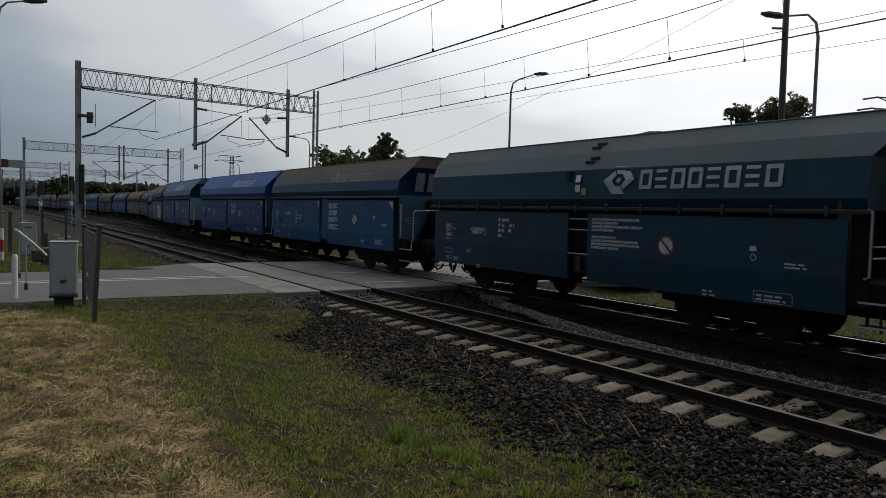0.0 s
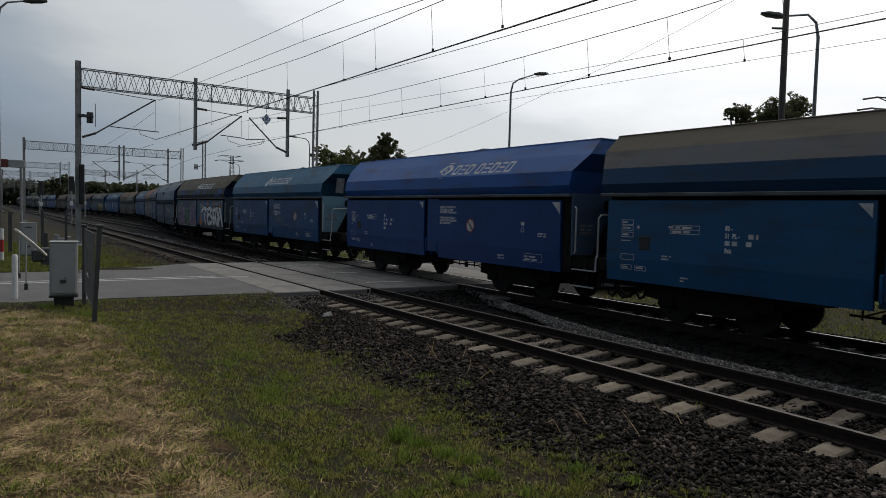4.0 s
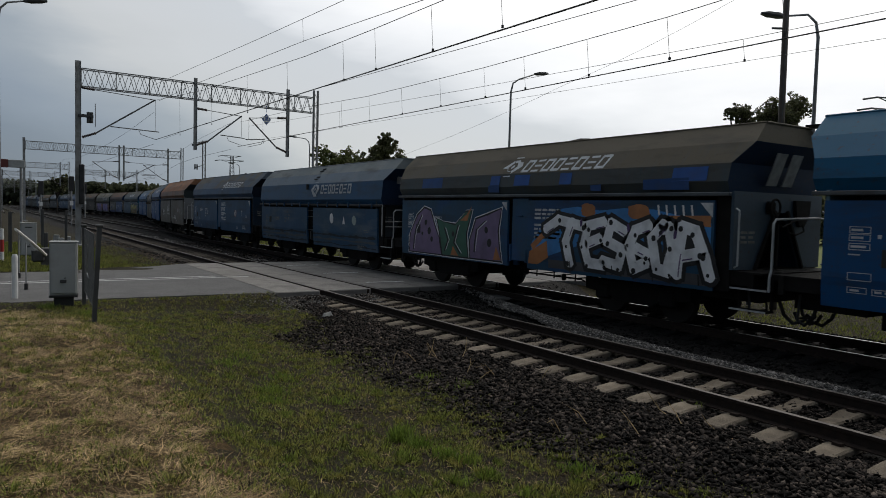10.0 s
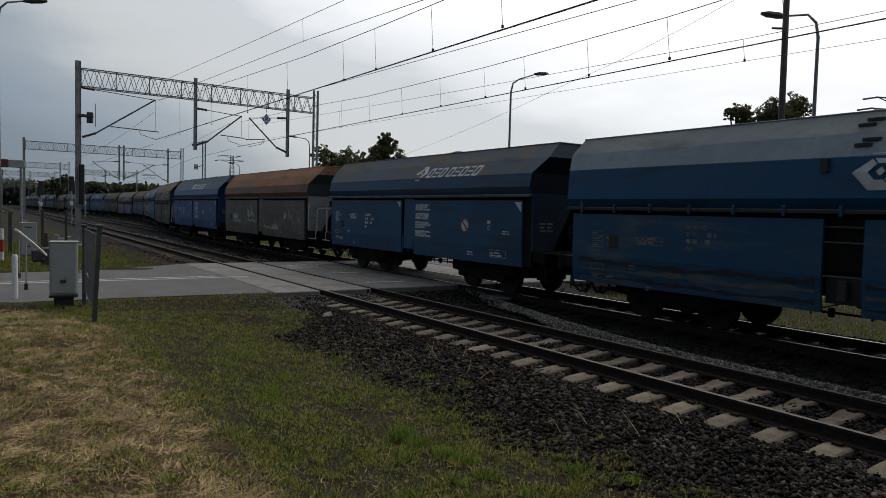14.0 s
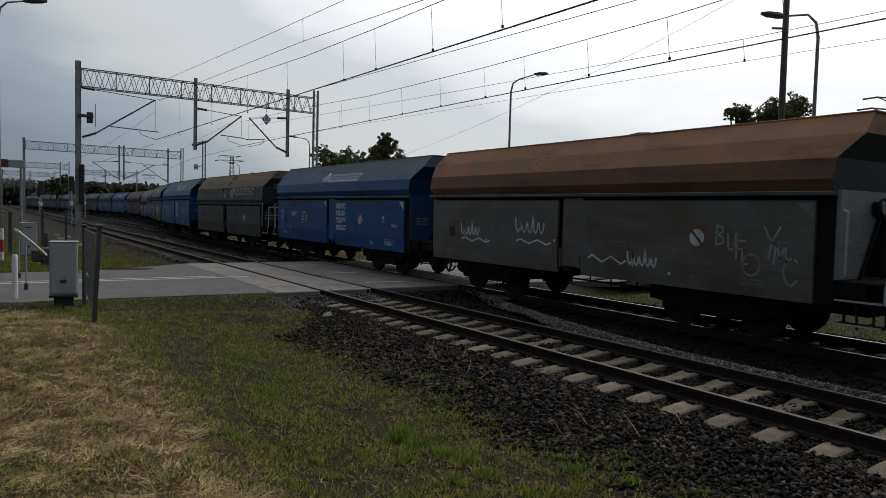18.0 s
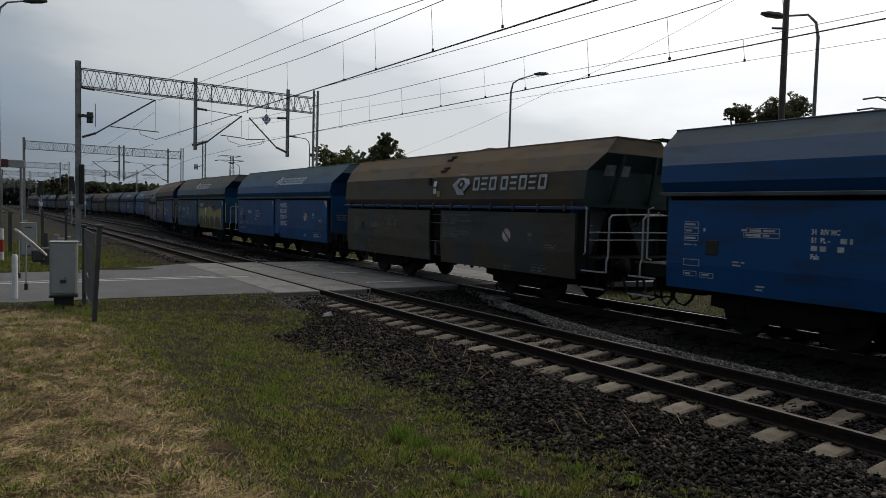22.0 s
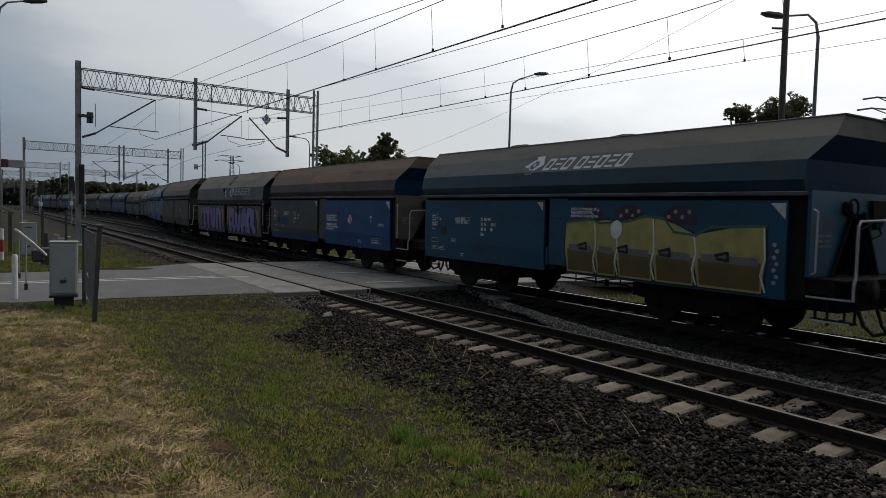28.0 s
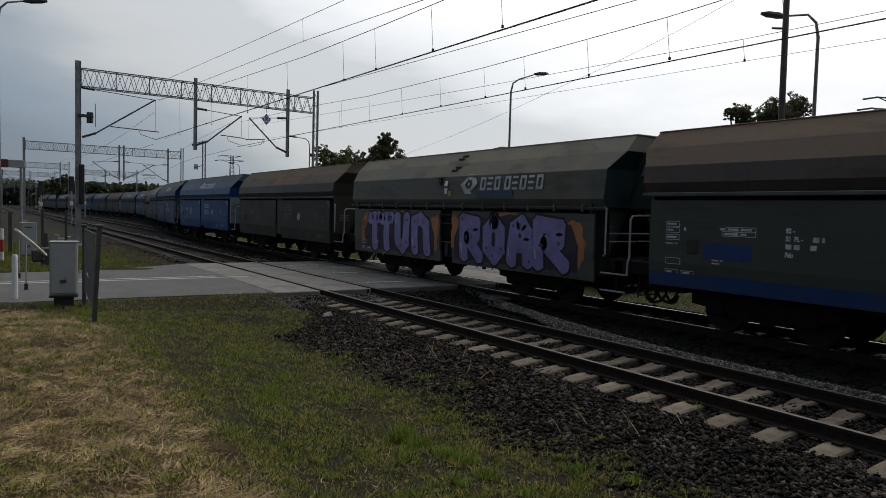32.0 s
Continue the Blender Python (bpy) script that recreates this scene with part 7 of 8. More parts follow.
def tree(x, y, h, crowns, trunk_h, leaf_mat, leaf_size, n, seed, label):
    """A tapered trunk, limbs, and leaves gathered in clumps along the limbs."""
    rs = np.random.RandomState(seed)
    t = thing("tree", label, "tree", pose(x, y, -0.3), "roadside trees")
    b = blank()
    tube(b, [(0, 0, 0), (0.06, 0.03, trunk_h * 0.5), (0, 0.1, trunk_h), (0.1, 0.0, h * 0.8)], [0.018 * h, 0.014 * h, 0.011 * h, 0.004 * h], 9)
    clumps = []
    for cx, cy, cz, r in crowns:
        base = Vector((0, 0.05, min(trunk_h * 0.9, cz * 0.8)))
        tube(b, [base, base.lerp(Vector((cx, cy, cz)), 0.6), (cx, cy, cz)], [0.013 * h, 0.008 * h, 0.003 * h], 6)
        for _ in range(26):
            d = rs.normal(0, 1, 3)
            d /= np.linalg.norm(d)
            clumps.append((np.array([cx, cy, cz]) + d * r * rs.uniform(0.35, 1.15) * np.array([1, 1, 0.9]), r * rs.uniform(0.12, 0.34)))
    part("trunk", b, M_BARK, t, "", True)
    pick = rs.randint(0, len(clumps), n)
    c = np.array([clumps[i][0] for i in pick])
    rad = np.array([clumps[i][1] for i in pick])
    off = rs.normal(0, 1, (n, 3))
    off /= np.linalg.norm(off, axis=1)[:, None]
    pos = c + off * (rad * rs.uniform(0.3, 1.0, n) ** 0.5)[:, None]
    me = scatter_mesh("crown", LEAF, pos, rs.uniform(0.6, 1.3, n) * leaf_size, (leaf_mat,), 1.2, seed=seed + 1)
    ob = new("crown", me)
    ob.parent = t
    tagged(ob, kind="stuff")
    return t


def crown_set(r, z, k, seed, spread_z=0.6):
    rs = random.Random(seed)
    out = []
    for _ in range(k):
        out.append((rs.uniform(-r, r), rs.uniform(-r, r), z + rs.uniform(-r, r) * spread_z, r * rs.uniform(0.45, 0.7)))
    return out


tree(40.0, 26.7, 9.6, crown_set(0.75, 8.7, 16, 1, 1.0) + crown_set(1.0, 6.2, 8, 21, 1.2), 4.5, M_LEAF_DARK, 0.10, 11000, 101, "dark leafy roadside tree seen over the train")
tree(40.0, 24.2, 9.9, crown_set(1.05, 8.65, 26, 2, 0.95) + crown_set(1.4, 6.0, 12, 22, 1.1), 4.5, M_LEAF_DARK, 0.10, 22000, 103, "dark leafy roadside tree seen over the train")
tree(41.0, 27.8, 8.2, crown_set(1.0, 7.2, 8, 3, 0.9), 3.8, M_LEAF_DARK, 0.16, 6000, 105, "smaller dark leafy roadside tree")
tree(45.0, 83.5, 12.6, [(0.3, 0, 12.0, 1.0), (0.4, 0.3, 10.6, 1.8), (-1.1, 0.4, 9.0, 2.0), (1.4, -0.2, 9.2, 2.1), (0, 0.5, 7.0, 2.8)], 4.5, M_LEAF_DARK, 0.26, 9000, 107, "tall pointed dark tree beyond the station road")
tree(45.0, 98.0, 11.8, crown_set(2.8, 8.9, 10, 4, 0.6), 4.5, M_LEAF, 0.26, 12000, 109, "rounded green tree beyond the station road")
tree(44.0, 91.0, 9.2, crown_set(2.2, 6.8, 7, 5, 0.6), 3.5, M_LEAF, 0.26, 9000, 111, "lower green tree beyond the station road")
tree(52.0, 103.0, 9.4, crown_set(2.6, 7.0, 7, 6, 0.6), 3.5, M_LEAF, 0.26, 9000, 113, "lower green tree beyond the station road")
tree(70.0, 37.0, 6.5, crown_set(3.2, 3.6, 9, 7, 0.5), 2.0, M_LEAF_DARK, 0.4, 5000, 115, "broad dark bushy tree behind the field")
tree(74.0, 30.0, 7.0, crown_set(3.6, 3.6, 9, 8, 0.5), 2.0, M_LEAF_DARK, 0.4, 5000, 117, "broad dark bushy tree behind the field")
tree(72.0, 45.0, 6.0, crown_set(3.2, 3.2, 9, 9, 0.5), 2.0, M_LEAF_DARK, 0.4, 5000, 119, "broad dark bushy tree behind the field")
tree(12.4, 165.0, 8.6, crown_set(1.6, 6.2, 7, 10, 0.8), 3.5, M_LEAF_DARK, 0.45, 2500, 121, "dark tree beside the station tracks")


def woods(name, label, line, n, h0, h1, size, seed):
    """A far belt of trees as heaped leaves with an uneven top."""
    rs = np.random.RandomState(seed)
    t = rs.uniform(0, 1, n)
    pts = []
    for q, r in zip(t, rs.uniform(0, 1, n)):
        x, y = line(q)
        top = h0 + (h1 - h0) * (0.5 + 0.6 * noise.noise(Vector((q * 26, 0, seed))) + 0.3 * noise.noise(Vector((q * 90, 3, seed))))
        pts.append((x, y, -0.5 + top * r ** 0.6))
    p = np.array(pts) + rs.normal(0, 1, (n, 3)) * np.array([3, 5, 0.3])
    me = scatter_mesh(name, LEAF, p, rs.uniform(0.6, 1.3, n) * size, (M_HAZY_WOODS,), 1.3, seed=seed)
    tagged(new(name, me), label, "woods", kind="stuff")


woods("far_woods", "dark belt of woods on the horizon beyond the station", lambda q: (-40 + 260 * q, 470 - 40 * q), 20000, 10, 17, 2.4, 201)
woods("field_hedge", "dark hedge and trees at the far side of the field", lambda q: (95 + 15 * q, -60 + 420 * q), 15000, 3, 8, 1.5, 202)


def pylon(x, y, h, label):
    p = thing("power_pylon", label, "pylon", pose(x, y, -0.3), "power poles")
    b = blank()
    for sx in (-1, 1):
        for sy in (-1, 1):
            bar(b, (sx * 0.7, sy * 0.7, 0), (sx * 0.22, sy * 0.22, h), 0.08, 0.08)
    z, k = 0.0, 0
    while z < h - 0.5:
        r0, r1 = 0.7 - 0.48 * z / h, 0.7 - 0.48 * (z + 0.9) / h
        for a, c in (((-1, -1), (1, -1)), ((1, -1), (1, 1)), ((1, 1), (-1, 1)), ((-1, 1), (-1, -1))):
            bar(b, (a[0] * r0, a[1] * r0, z), (c[0] * r1, c[1] * r1, z + 0.9), 0.04, 0.04)
        z += 0.9
    part("lattice_mast", b, M_DARK_STEEL, p)
    b = blank()
    for zz, w in ((h, 1.7), (h - 0.9, 2.2)):
        bar(b, (-w, w * 0.3, zz), (w, -w * 0.3, zz), 0.1, 0.1)
        bar(b, (-w, w * 0.3, zz), (0, 0, zz - 0.5), 0.06, 0.06)
        bar(b, (w, -w * 0.3, zz), (0, 0, zz - 0.5), 0.06, 0.06)
        for s in (-1, 1):
            tube(b, [(s * w, -s * w * 0.3, zz), (s * w - 0.7, -s * w * 0.3 + 0.8, zz - 0.15)], 0.07, 6)
    part("crossarm", b, M_DARK_STEEL, p)


pylon(61.0, 27.3, 12.5, "lattice power pylon beyond the field")


pylon(41.2, 140.0, 12.6, "small lattice power pylon beyond the station")


def trackside_mast(x, y, h):
    m = thing("catenary_mast", "slender grey lattice mast with brackets beyond the train", "mast", pose(x, y, -0.3))
    b = blank()
    for s in (-0.16, 0.16):
        box(b, s - 0.05, s + 0.05, -0.1, 0.1, 0, h)
    z = 0.0
    while z < h - 0.8:
        bar(b, (-0.14, 0, z), (0.14, 0, z + 0.4), 0.05, 0.03)
        bar(b, (0.14, 0, z + 0.4), (-0.14, 0, z + 0.8), 0.05, 0.03)
        z += 0.8
    part("post", b, M_STEEL, m)
    b = blank()
    tube(b, [(0, 0, h - 0.1), (-0.6, -0.3, h - 0.25), (-1.2, -0.5, h - 0.5)], 0.05, 6)
    box(b, -1.5, -1.1, -0.65, -0.4, h - 0.75, h - 0.5, 0.04)
    part("lamp", b, M_DARK_STEEL, m, "dark lamp on a short arm")
    b = blank()
    bar(b, (0, 0, h * 0.72), (-1.1, -0.3, h * 0.68), 0.07, 0.07)
    for d in (-1.1, -0.85):
        tube(b, [(d, -0.3, h * 0.66), (d, -0.3, h * 0.66 + 0.6)], 0.09, 7)
    part("bracket", b, M_DARK_STEEL, m, "bracket with two insulators")


trackside_mast(21.7, 85.0, 10.2)

# boarding behind the gantry masts and slim signals in the station throat
sb = thing("line_board", "long grey and red board beside the tracks", "board")
b = blank()
box(b, 1.4, 2.42, 59.8, 60.2, 4.62, 5.18, 0.03)
part("panel", b, M_GREY_BOX, sb, "grey panel")
b = blank()
box(b, 0.4, 1.4, 59.8, 60.2, 4.6, 5.2, 0.03)
part("end_panel", b, material("dark_red_paint", (0.12, 0.03, 0.025), 0.6), sb, "dark red end panel")
b = blank()
for x in (0.6, 2.2):
    tube(b, [(x, 60, -0.3), (x, 60, 4.7)], 0.09, 8)
part("post", b, M_STEEL, sb)


def colour_signal(x, y, h, label):
    s = thing("track_signal", label, "signal", pose(x, y, -0.3), "track signals")
    b = blank()
    tube(b, [(0, 0, 0), (0, 0, h)], 0.08, 8)
    part("post", b, M_STEEL, s)
    b = blank()
    box(b, -0.25, 0.25, -0.12, 0.1, h - 1.5, h, 0.04)
    part("head", b, M_BLACK, s, "black signal head")
    b = blank()
    box(b, -0.16, 0.16, -0.1, -0.06, h * 0.42, h * 0.42 + 0.45)
    part("plate", b, M_WPAINT, s, "small white plate")


for x, y, h in ((7.5, 82.0, 5.2), (12.6, 118.0, 5.4), (5.2, 90.0, 4.8), (9.5, 170.0, 5.0), (1.5, 190.0, 5.0)):
    colour_signal(x, y, h, "slim track signal in the station throat")
b = blank()
box(b, 4.36, 4.64, 43.6, 43.78, 2.1, 4.32, 0.04)
for z in (2.4, 2.95, 3.5, 4.05):
    box(b, 4.39, 4.61, 43.5, 43.6, z - 0.02, z + 0.02)
part("signal_head", b, M_BLACK, g1, "black signal head fixed to the mast")


# ---- seen through the gaps between the wagons, beyond the line ----
def waiting_van(x, y):
    v = thing("white_van", "white delivery van standing on the road beyond the line", "van", pose(x, y, -0.05))
    b = blank()
    prof = [(-2.2, 0.35), (2.15, 0.35), (2.2, 0.85), (1.35, 1.05), (0.75, 1.8), (0.5, 1.9), (-2.05, 1.92), (-2.2, 1.8)]
    n = len(prof)
    vv = [(-0.86, a, c) for a, c in prof] + [(0.86, a, c) for a, c in prof]
    ff = [tuple(range(n)), tuple(range(2 * n - 1, n - 1, -1))] + [(i, n + i, n + (i + 1) % n, (i + 1) % n) for i in range(n)]
    add(b, vv, ff)
    part("body", b, M_WPAINT, v, "white painted body")
    dark = material("dark_window_glass", (0.02, 0.025, 0.03), 0.12, 0, (0.03, 0.035, 0.04), 2, 0.5)
    for name, quad in (("side_window", [(-0.866, 0.9, 1.12), (-0.866, -0.2, 1.12), (-0.866, -0.2, 1.68), (-0.866, 0.62, 1.68)]), ("rear_window", [(-0.7, -2.206, 1.15), (0.7, -2.206, 1.15), (0.7, -2.206, 1.65), (-0.7, -2.206, 1.65)])):
        b = blank()
        add(b, quad, [(0, 1, 2, 3)])
        part(name, b, dark, v, "dark window glass")
    for sx in (-0.78, 0.78):
        b = blank()
        box(b, sx - 0.07, sx + 0.07, -2.23, -2.19, 0.75, 1.1, 0.01)
        part("tail_light", b, M_RPAINT, v, "red tail light")
        for yy in (-1.35, 1.35):
            b = blank()
            tube(b, [(sx - 0.1, yy, 0.32), (sx + 0.1, yy, 0.32)], 0.32, 16)
            part("wheel", b, M_BLACK, v, "black wheel")
    b = blank()
    box(b, -0.85, 0.85, -2.28, -2.19, 0.35, 0.55, 0.03)
    part("bumper", b, M_BLACK, v, "black bumper")


waiting_van(26.9, 20.6)
cm = thing("warning_mast", "red and white banded mast beyond the tracks", "post", pose(19.0, 12.2, -0.35))
for i in range(10):
    b = blank()
    tube(b, [(0, 0, i * 0.36), (0, 0, i * 0.36 + 0.36)], 0.075, 12)
    part("band", b, M_DARK_STEEL if i < 3 else M_WPAINT if i % 2 else M_RPAINT, cm)


def dry_twig(x, y, turn, n):
    b = blank()
    rng = random.Random(n)
    l = rng.uniform(0.14, 0.3)
    tube(b, [(0, 0, 0.0), (0.02, l * 0.5, 0.06 + 0.1 * rng.random()), (-0.01, l, 0.1 + 0.22 * rng.random())], [0.006, 0.005, 0.003], 5)
    tube(b, [(0.02, l * 0.5, 0.07), (0.07, l * 0.75, 0.16)], [0.004, 0.002], 5)
    lone("dry_twig", b, M_STRAW, "pale dry weed stalk among the ballast", "twig", "dry twigs", at=pose(x, y, ground_z(x, y) + 0.01, 0, 0, turn))


rng = random.Random(77)
for i in range(16):
    y = rng.uniform(4.6, 11.0)
    dry_twig(rng.uniform(5.4, 7.0), y, rng.uniform(0, 360), i)


# ---- paint sprayed on some of the wagons ----
def spray(name, color, rough=0.55):
    return material(name, color, rough, 0, tuple(c * 0.75 for c in color), 3.0, 0.8, stain=(0.05, 0.045, 0.04), stain_scale=2.5, stain_amount=0.3)


S_BLACK, S_SILVER, S_BLUE, S_ORANGE = spray("black_spray", (0.012, 0.012, 0.014)), spray("silver_spray", (0.90, 0.90, 0.91)), spray("sky_blue_spray", (0.05, 0.25, 0.58)), spray("orange_spray", (0.48, 0.19, 0.065))
S_REPAINT = spray("touch_up_blue_paint", (0.002, 0.05, 0.19))
S_PURPLE, S_PINK, S_GREEN, S_YELLOW = spray("purple_spray", (0.10, 0.05, 0.16)), spray("mauve_spray", (0.21, 0.15, 0.27)), spray("green_spray", (0.04, 0.14, 0.095)), spray("dull_yellow_spray", (0.42, 0.36, 0.12))
S_VIOLET, S_OCHRE, S_WHITE, S_MAROON = spray("pale_violet_spray", (0.27, 0.24, 0.52)), spray("ochre_spray", (0.14, 0.095, 0.025)), spray("white_spray", (0.78, 0.78, 0.76)), spray("dark_maroon_spray", (0.10, 0.025, 0.03))
S_GREY = spray("dark_grey_spray", (0.07, 0.07, 0.075))


def bubble(cy, cz, w, h, rng, wob=0.10, n=18, power=3.2):
    """A rounded, lopsided block outline in y and z."""
    pts = []
    skew = rng.uniform(-0.12, 0.12)
    for i in range(n):
        a = 2 * math.pi * i / n
        c, s = math.cos(a), math.sin(a)
        k = (abs(c) ** power + abs(s) ** power) ** (-1 / power)
        r = 1 + rng.uniform(-wob, wob)
        pts.append((cy + w / 2 * c * k * r + skew * h * s * 0.5, cz + h / 2 * s * k * r))
    return pts


def grow(pts, d):
    cy, cz = sum(p[0] for p in pts) / len(pts), sum(p[1] for p in pts) / len(pts)
    out = []
    for y, z in pts:
        l = math.hypot(y - cy, z - cz) or 1
        out.append((y + (y - cy) / l * d, z + (z - cz) / l * d))
    return out


def door_of(k, which):
    for kk, w, sets, left, right, upper in WAGONS:
        if kk == k:
            return {"left": left, "right": right, "upper": upper}[which]


def silver_piece(k):
    """Silver block shapes with black edges over blue and orange clouds, and a purple piece on the other door."""
    rng = random.Random(71)
    door = door_of(k, "right")
    b = blank()
    flat(b, [(-0.6, 0.98), (-0.65, 1.5), (-1.1, 2.0), (-1.6, 2.32), (-2.2, 2.38), (-2.9, 2.3), (-3.6, 2.36), (-4.4, 2.34), (-5.75, 2.1), (-5.75, 1.6), (-3.0, 1.7), (-1.3, 1.2)], 0.004, 1)
    flat(b, [(-0.5, 0.95), (-0.55, 1.25), (-1.2, 1.55), (-1.25, 1.15), (-0.85, 0.95)], 0.006, 0)
    flat(b, [(-0.6, 1.42), (-1.15, 1.85), (-1.2, 1.7), (-0.7, 1.3)], 0.006, 0)
    for y, z, w, h in ((-2.55, 2.3, 0.45, 0.3), (-4.0, 2.28, 0.6, 0.3)):
        flat(b, bubble(y, z, w, h, rng, 0.1), 0.006, 0)
    flat(b, [(-4.7, 2.22), (-5.74, 2.24), (-5.74, 2.02), (-4.75, 2.1)], 0.006, 0)
    part("graffiti_cloud", b, (S_ORANGE, S_BLUE), door, "blue and orange sprayed cloud")["kind"] = "stuff"
    b = blank()
    flat(b, [(-1.25, 1.1), (-1.25, 0.9), (-5.66, 0.9), (-5.66, 1.12)], 0.005, 2)
    # crooked block shapes, each a set of thick bent lines with round joints
    cells = ((-1.5, 0.9, (((-0.35, 0.8), (0.1, 1.04), (1.0, 0.9)), ((0.6, 0.98), (0.4, 0.5), (0.55, -0.02)))),
             (-2.42, 0.6, (((1.0, 1.02), (0.25, 0.92), (0.05, 0.45), (0.3, 0.02), (1.0, 0.0)), ((0.3, 0.5), (0.8, 0.62)))),
             (-3.05, 0.62, (((0.9, 0.84), (0.35, 1.0), (0.15, 0.58), (0.9, 0.4), (0.7, 0.02), (0.0, 0.1)),)),
             (-3.72, 0.55, (((1.0, 0.98), (0.4, 0.86), (0.1, 0.5), (0.35, 0.0), (0.9, 0.14)), ((0.5, 0.45), (0.95, 0.35)))),
             (-4.35, 0.55, (((0.55, 1.0), (0.05, 0.7), (0.3, 0.05), (0.75, 0.0), (1.0, 0.5), (0.8, 0.95), (0.4, 0.9)),)),
             (-5.0, 0.68, (((0.0, -0.02), (0.18, 0.98), (0.6, 0.9), (0.95, 0.35), (1.1, 0.0)), ((0.15, 0.35), (0.8, 0.45)))))
    for wide, lift, mi in ((0.42, 0.008, 0), (0.24, 0.012, 1)):
        for y, w, lines in cells:
            for line in lines:
                pts = [(y - u * w, 1.10 + v * 0.93) for u, v in line]
                stroke(b, pts, wide, lift, mi)
                for q in pts:
                    flat(b, bubble(q[0], q[1], wide * 1.03, wide * 1.03, rng, 0.0, 12, 2), lift + 0.001, mi)
    for y, w, lines in cells:
        for line in lines:
            for u, v in line[1:]:
                r = rng.uniform(0.06, 0.12)
                flat(b, bubble(y - u * w + rng.uniform(-0.07, 0.07), 1.05 + v * 0.93 + rng.uniform(-0.07, 0.07), r, r * 1.1, rng, 0.0, 10, 2), 0.017, 0)
            (u0, v0), (u1, v1) = line[0], line[1]
            stroke(b, [(y - u0 * w - 0.04, 1.05 + v0 * 0.88), (y - (u0 + u1) / 2 * w - 0.04, 1.05 + (v0 + v1) * 0.44)], 0.025, 0.017, 3)
    for y, l in ((-2.0, 0.25), (-3.3, 0.18), (-4.4, 0.22), (-5.5, 0.2)):
        stroke(b, [(y, 1.1), (y - 0.01, 1.1 - l)], 0.03, 0.016, 0)
    for y, z in ((-2.35, 2.02), (-3.75, 1.95), (-4.95, 1.85)):
        flat(b, bubble(y, z, 0.08, 0.2, rng, 0.05, 10, 2), 0.018, 3)
    part("graffiti_piece", b, (S_BLACK, S_SILVER, S_GREY, S_PURPLE), door, "silver block graffiti with black edges")
    b = blank()
    for i in range(5):
        stroke(b, [(-4.5 - i * 0.2, 2.42), (-4.53 - i * 0.2, 2.24)], 0.045, 0.006)
    part("graffiti_tag", b, S_WHITE, door, "row of small white sprayed bars")
    door = door_of(k, "left")
    b = blank()
    blocks = (([(5.35, 0.92), (5.25, 1.5), (4.85, 2.05), (4.45, 2.28), (4.1, 2.2), (3.85, 1.75), (3.6, 1.4), (3.5, 0.92)], 2),
              ([(3.42, 0.92), (3.5, 1.4), (3.72, 1.98), (3.3, 1.88), (2.75, 1.8), (2.25, 2.2), (1.95, 2.22), (2.2, 1.6), (2.12, 0.92)], 3),
              ([(2.02, 0.92), (1.98, 1.45), (1.72, 2.0), (1.2, 2.12), (0.62, 2.3), (0.75, 1.7), (0.6, 0.92)], 2))
    for pts, c in blocks:
        flat(b, grow(pts, 0.09), 0.005, 5)
        flat(b, grow(pts, 0.06), 0.007, 0)
    for pts, c in blocks:
        flat(b, pts, 0.009, c)
    for y, z, r in ((4.35, 1.85, 0.16), (4.15, 1.6, 0.2), (4.0, 1.35, 0.14), (4.55, 1.5, 0.1), (2.85, 1.55, 0.14), (1.25, 1.72, 0.16), (1.1, 1.38, 0.2)):
        flat(b, bubble(y, z, r, r * 1.15, rng, 0.05, 12, 2), 0.011, 0)
    for pts in ([(5.1, 1.0), (4.95, 1.6), (4.6, 2.05)], [(3.3, 1.7), (3.1, 1.35), (3.3, 1.05)], [(2.6, 1.8), (2.8, 1.3), (2.5, 1.0)], [(1.8, 1.1), (1.7, 1.7), (1.3, 1.95)]):
        stroke(b, pts, 0.06, 0.012, 0)
        stroke(b, [(y - 0.07, z + 0.02) for y, z in pts], 0.022, 0.013, 5)
    flat(b, [(3.0, 0.93), (2.85, 1.2), (2.6, 0.93)], 0.011, 6)
    flat(b, [(2.5, 1.95), (2.2, 2.12), (1.95, 2.35), (2.15, 1.95)], 0.011, 6)
    flat(b, [(0.95, 0.93), (0.8, 1.3), (0.62, 0.95)], 0.011, 6)
    part("graffiti_piece", b, (S_BLACK, S_PURPLE, S_PINK, S_GREEN, S_MAROON, S_SILVER, S_ORANGE), door, "purple and green graffiti shapes")
    for y0, y1, z0, z1 in ((4.63, 3.53, 2.90, 3.18), (1.2, 0.75, 2.74, 2.92), (-4.1, -5.2, 2.74, 2.95), (-2.6, -2.9, 2.74, 2.86)):
        b = blank()
        flat(b, [(y0, z0), (y0 + 0.02, z1), (y1, z1 + 0.02), (y1 - 0.02, z0 - 0.01)], 0.006, 0, upper_x)
        part("repainted_patch", b, S_REPAINT, door_of(k, "upper"), "bright blue repainted rectangle")


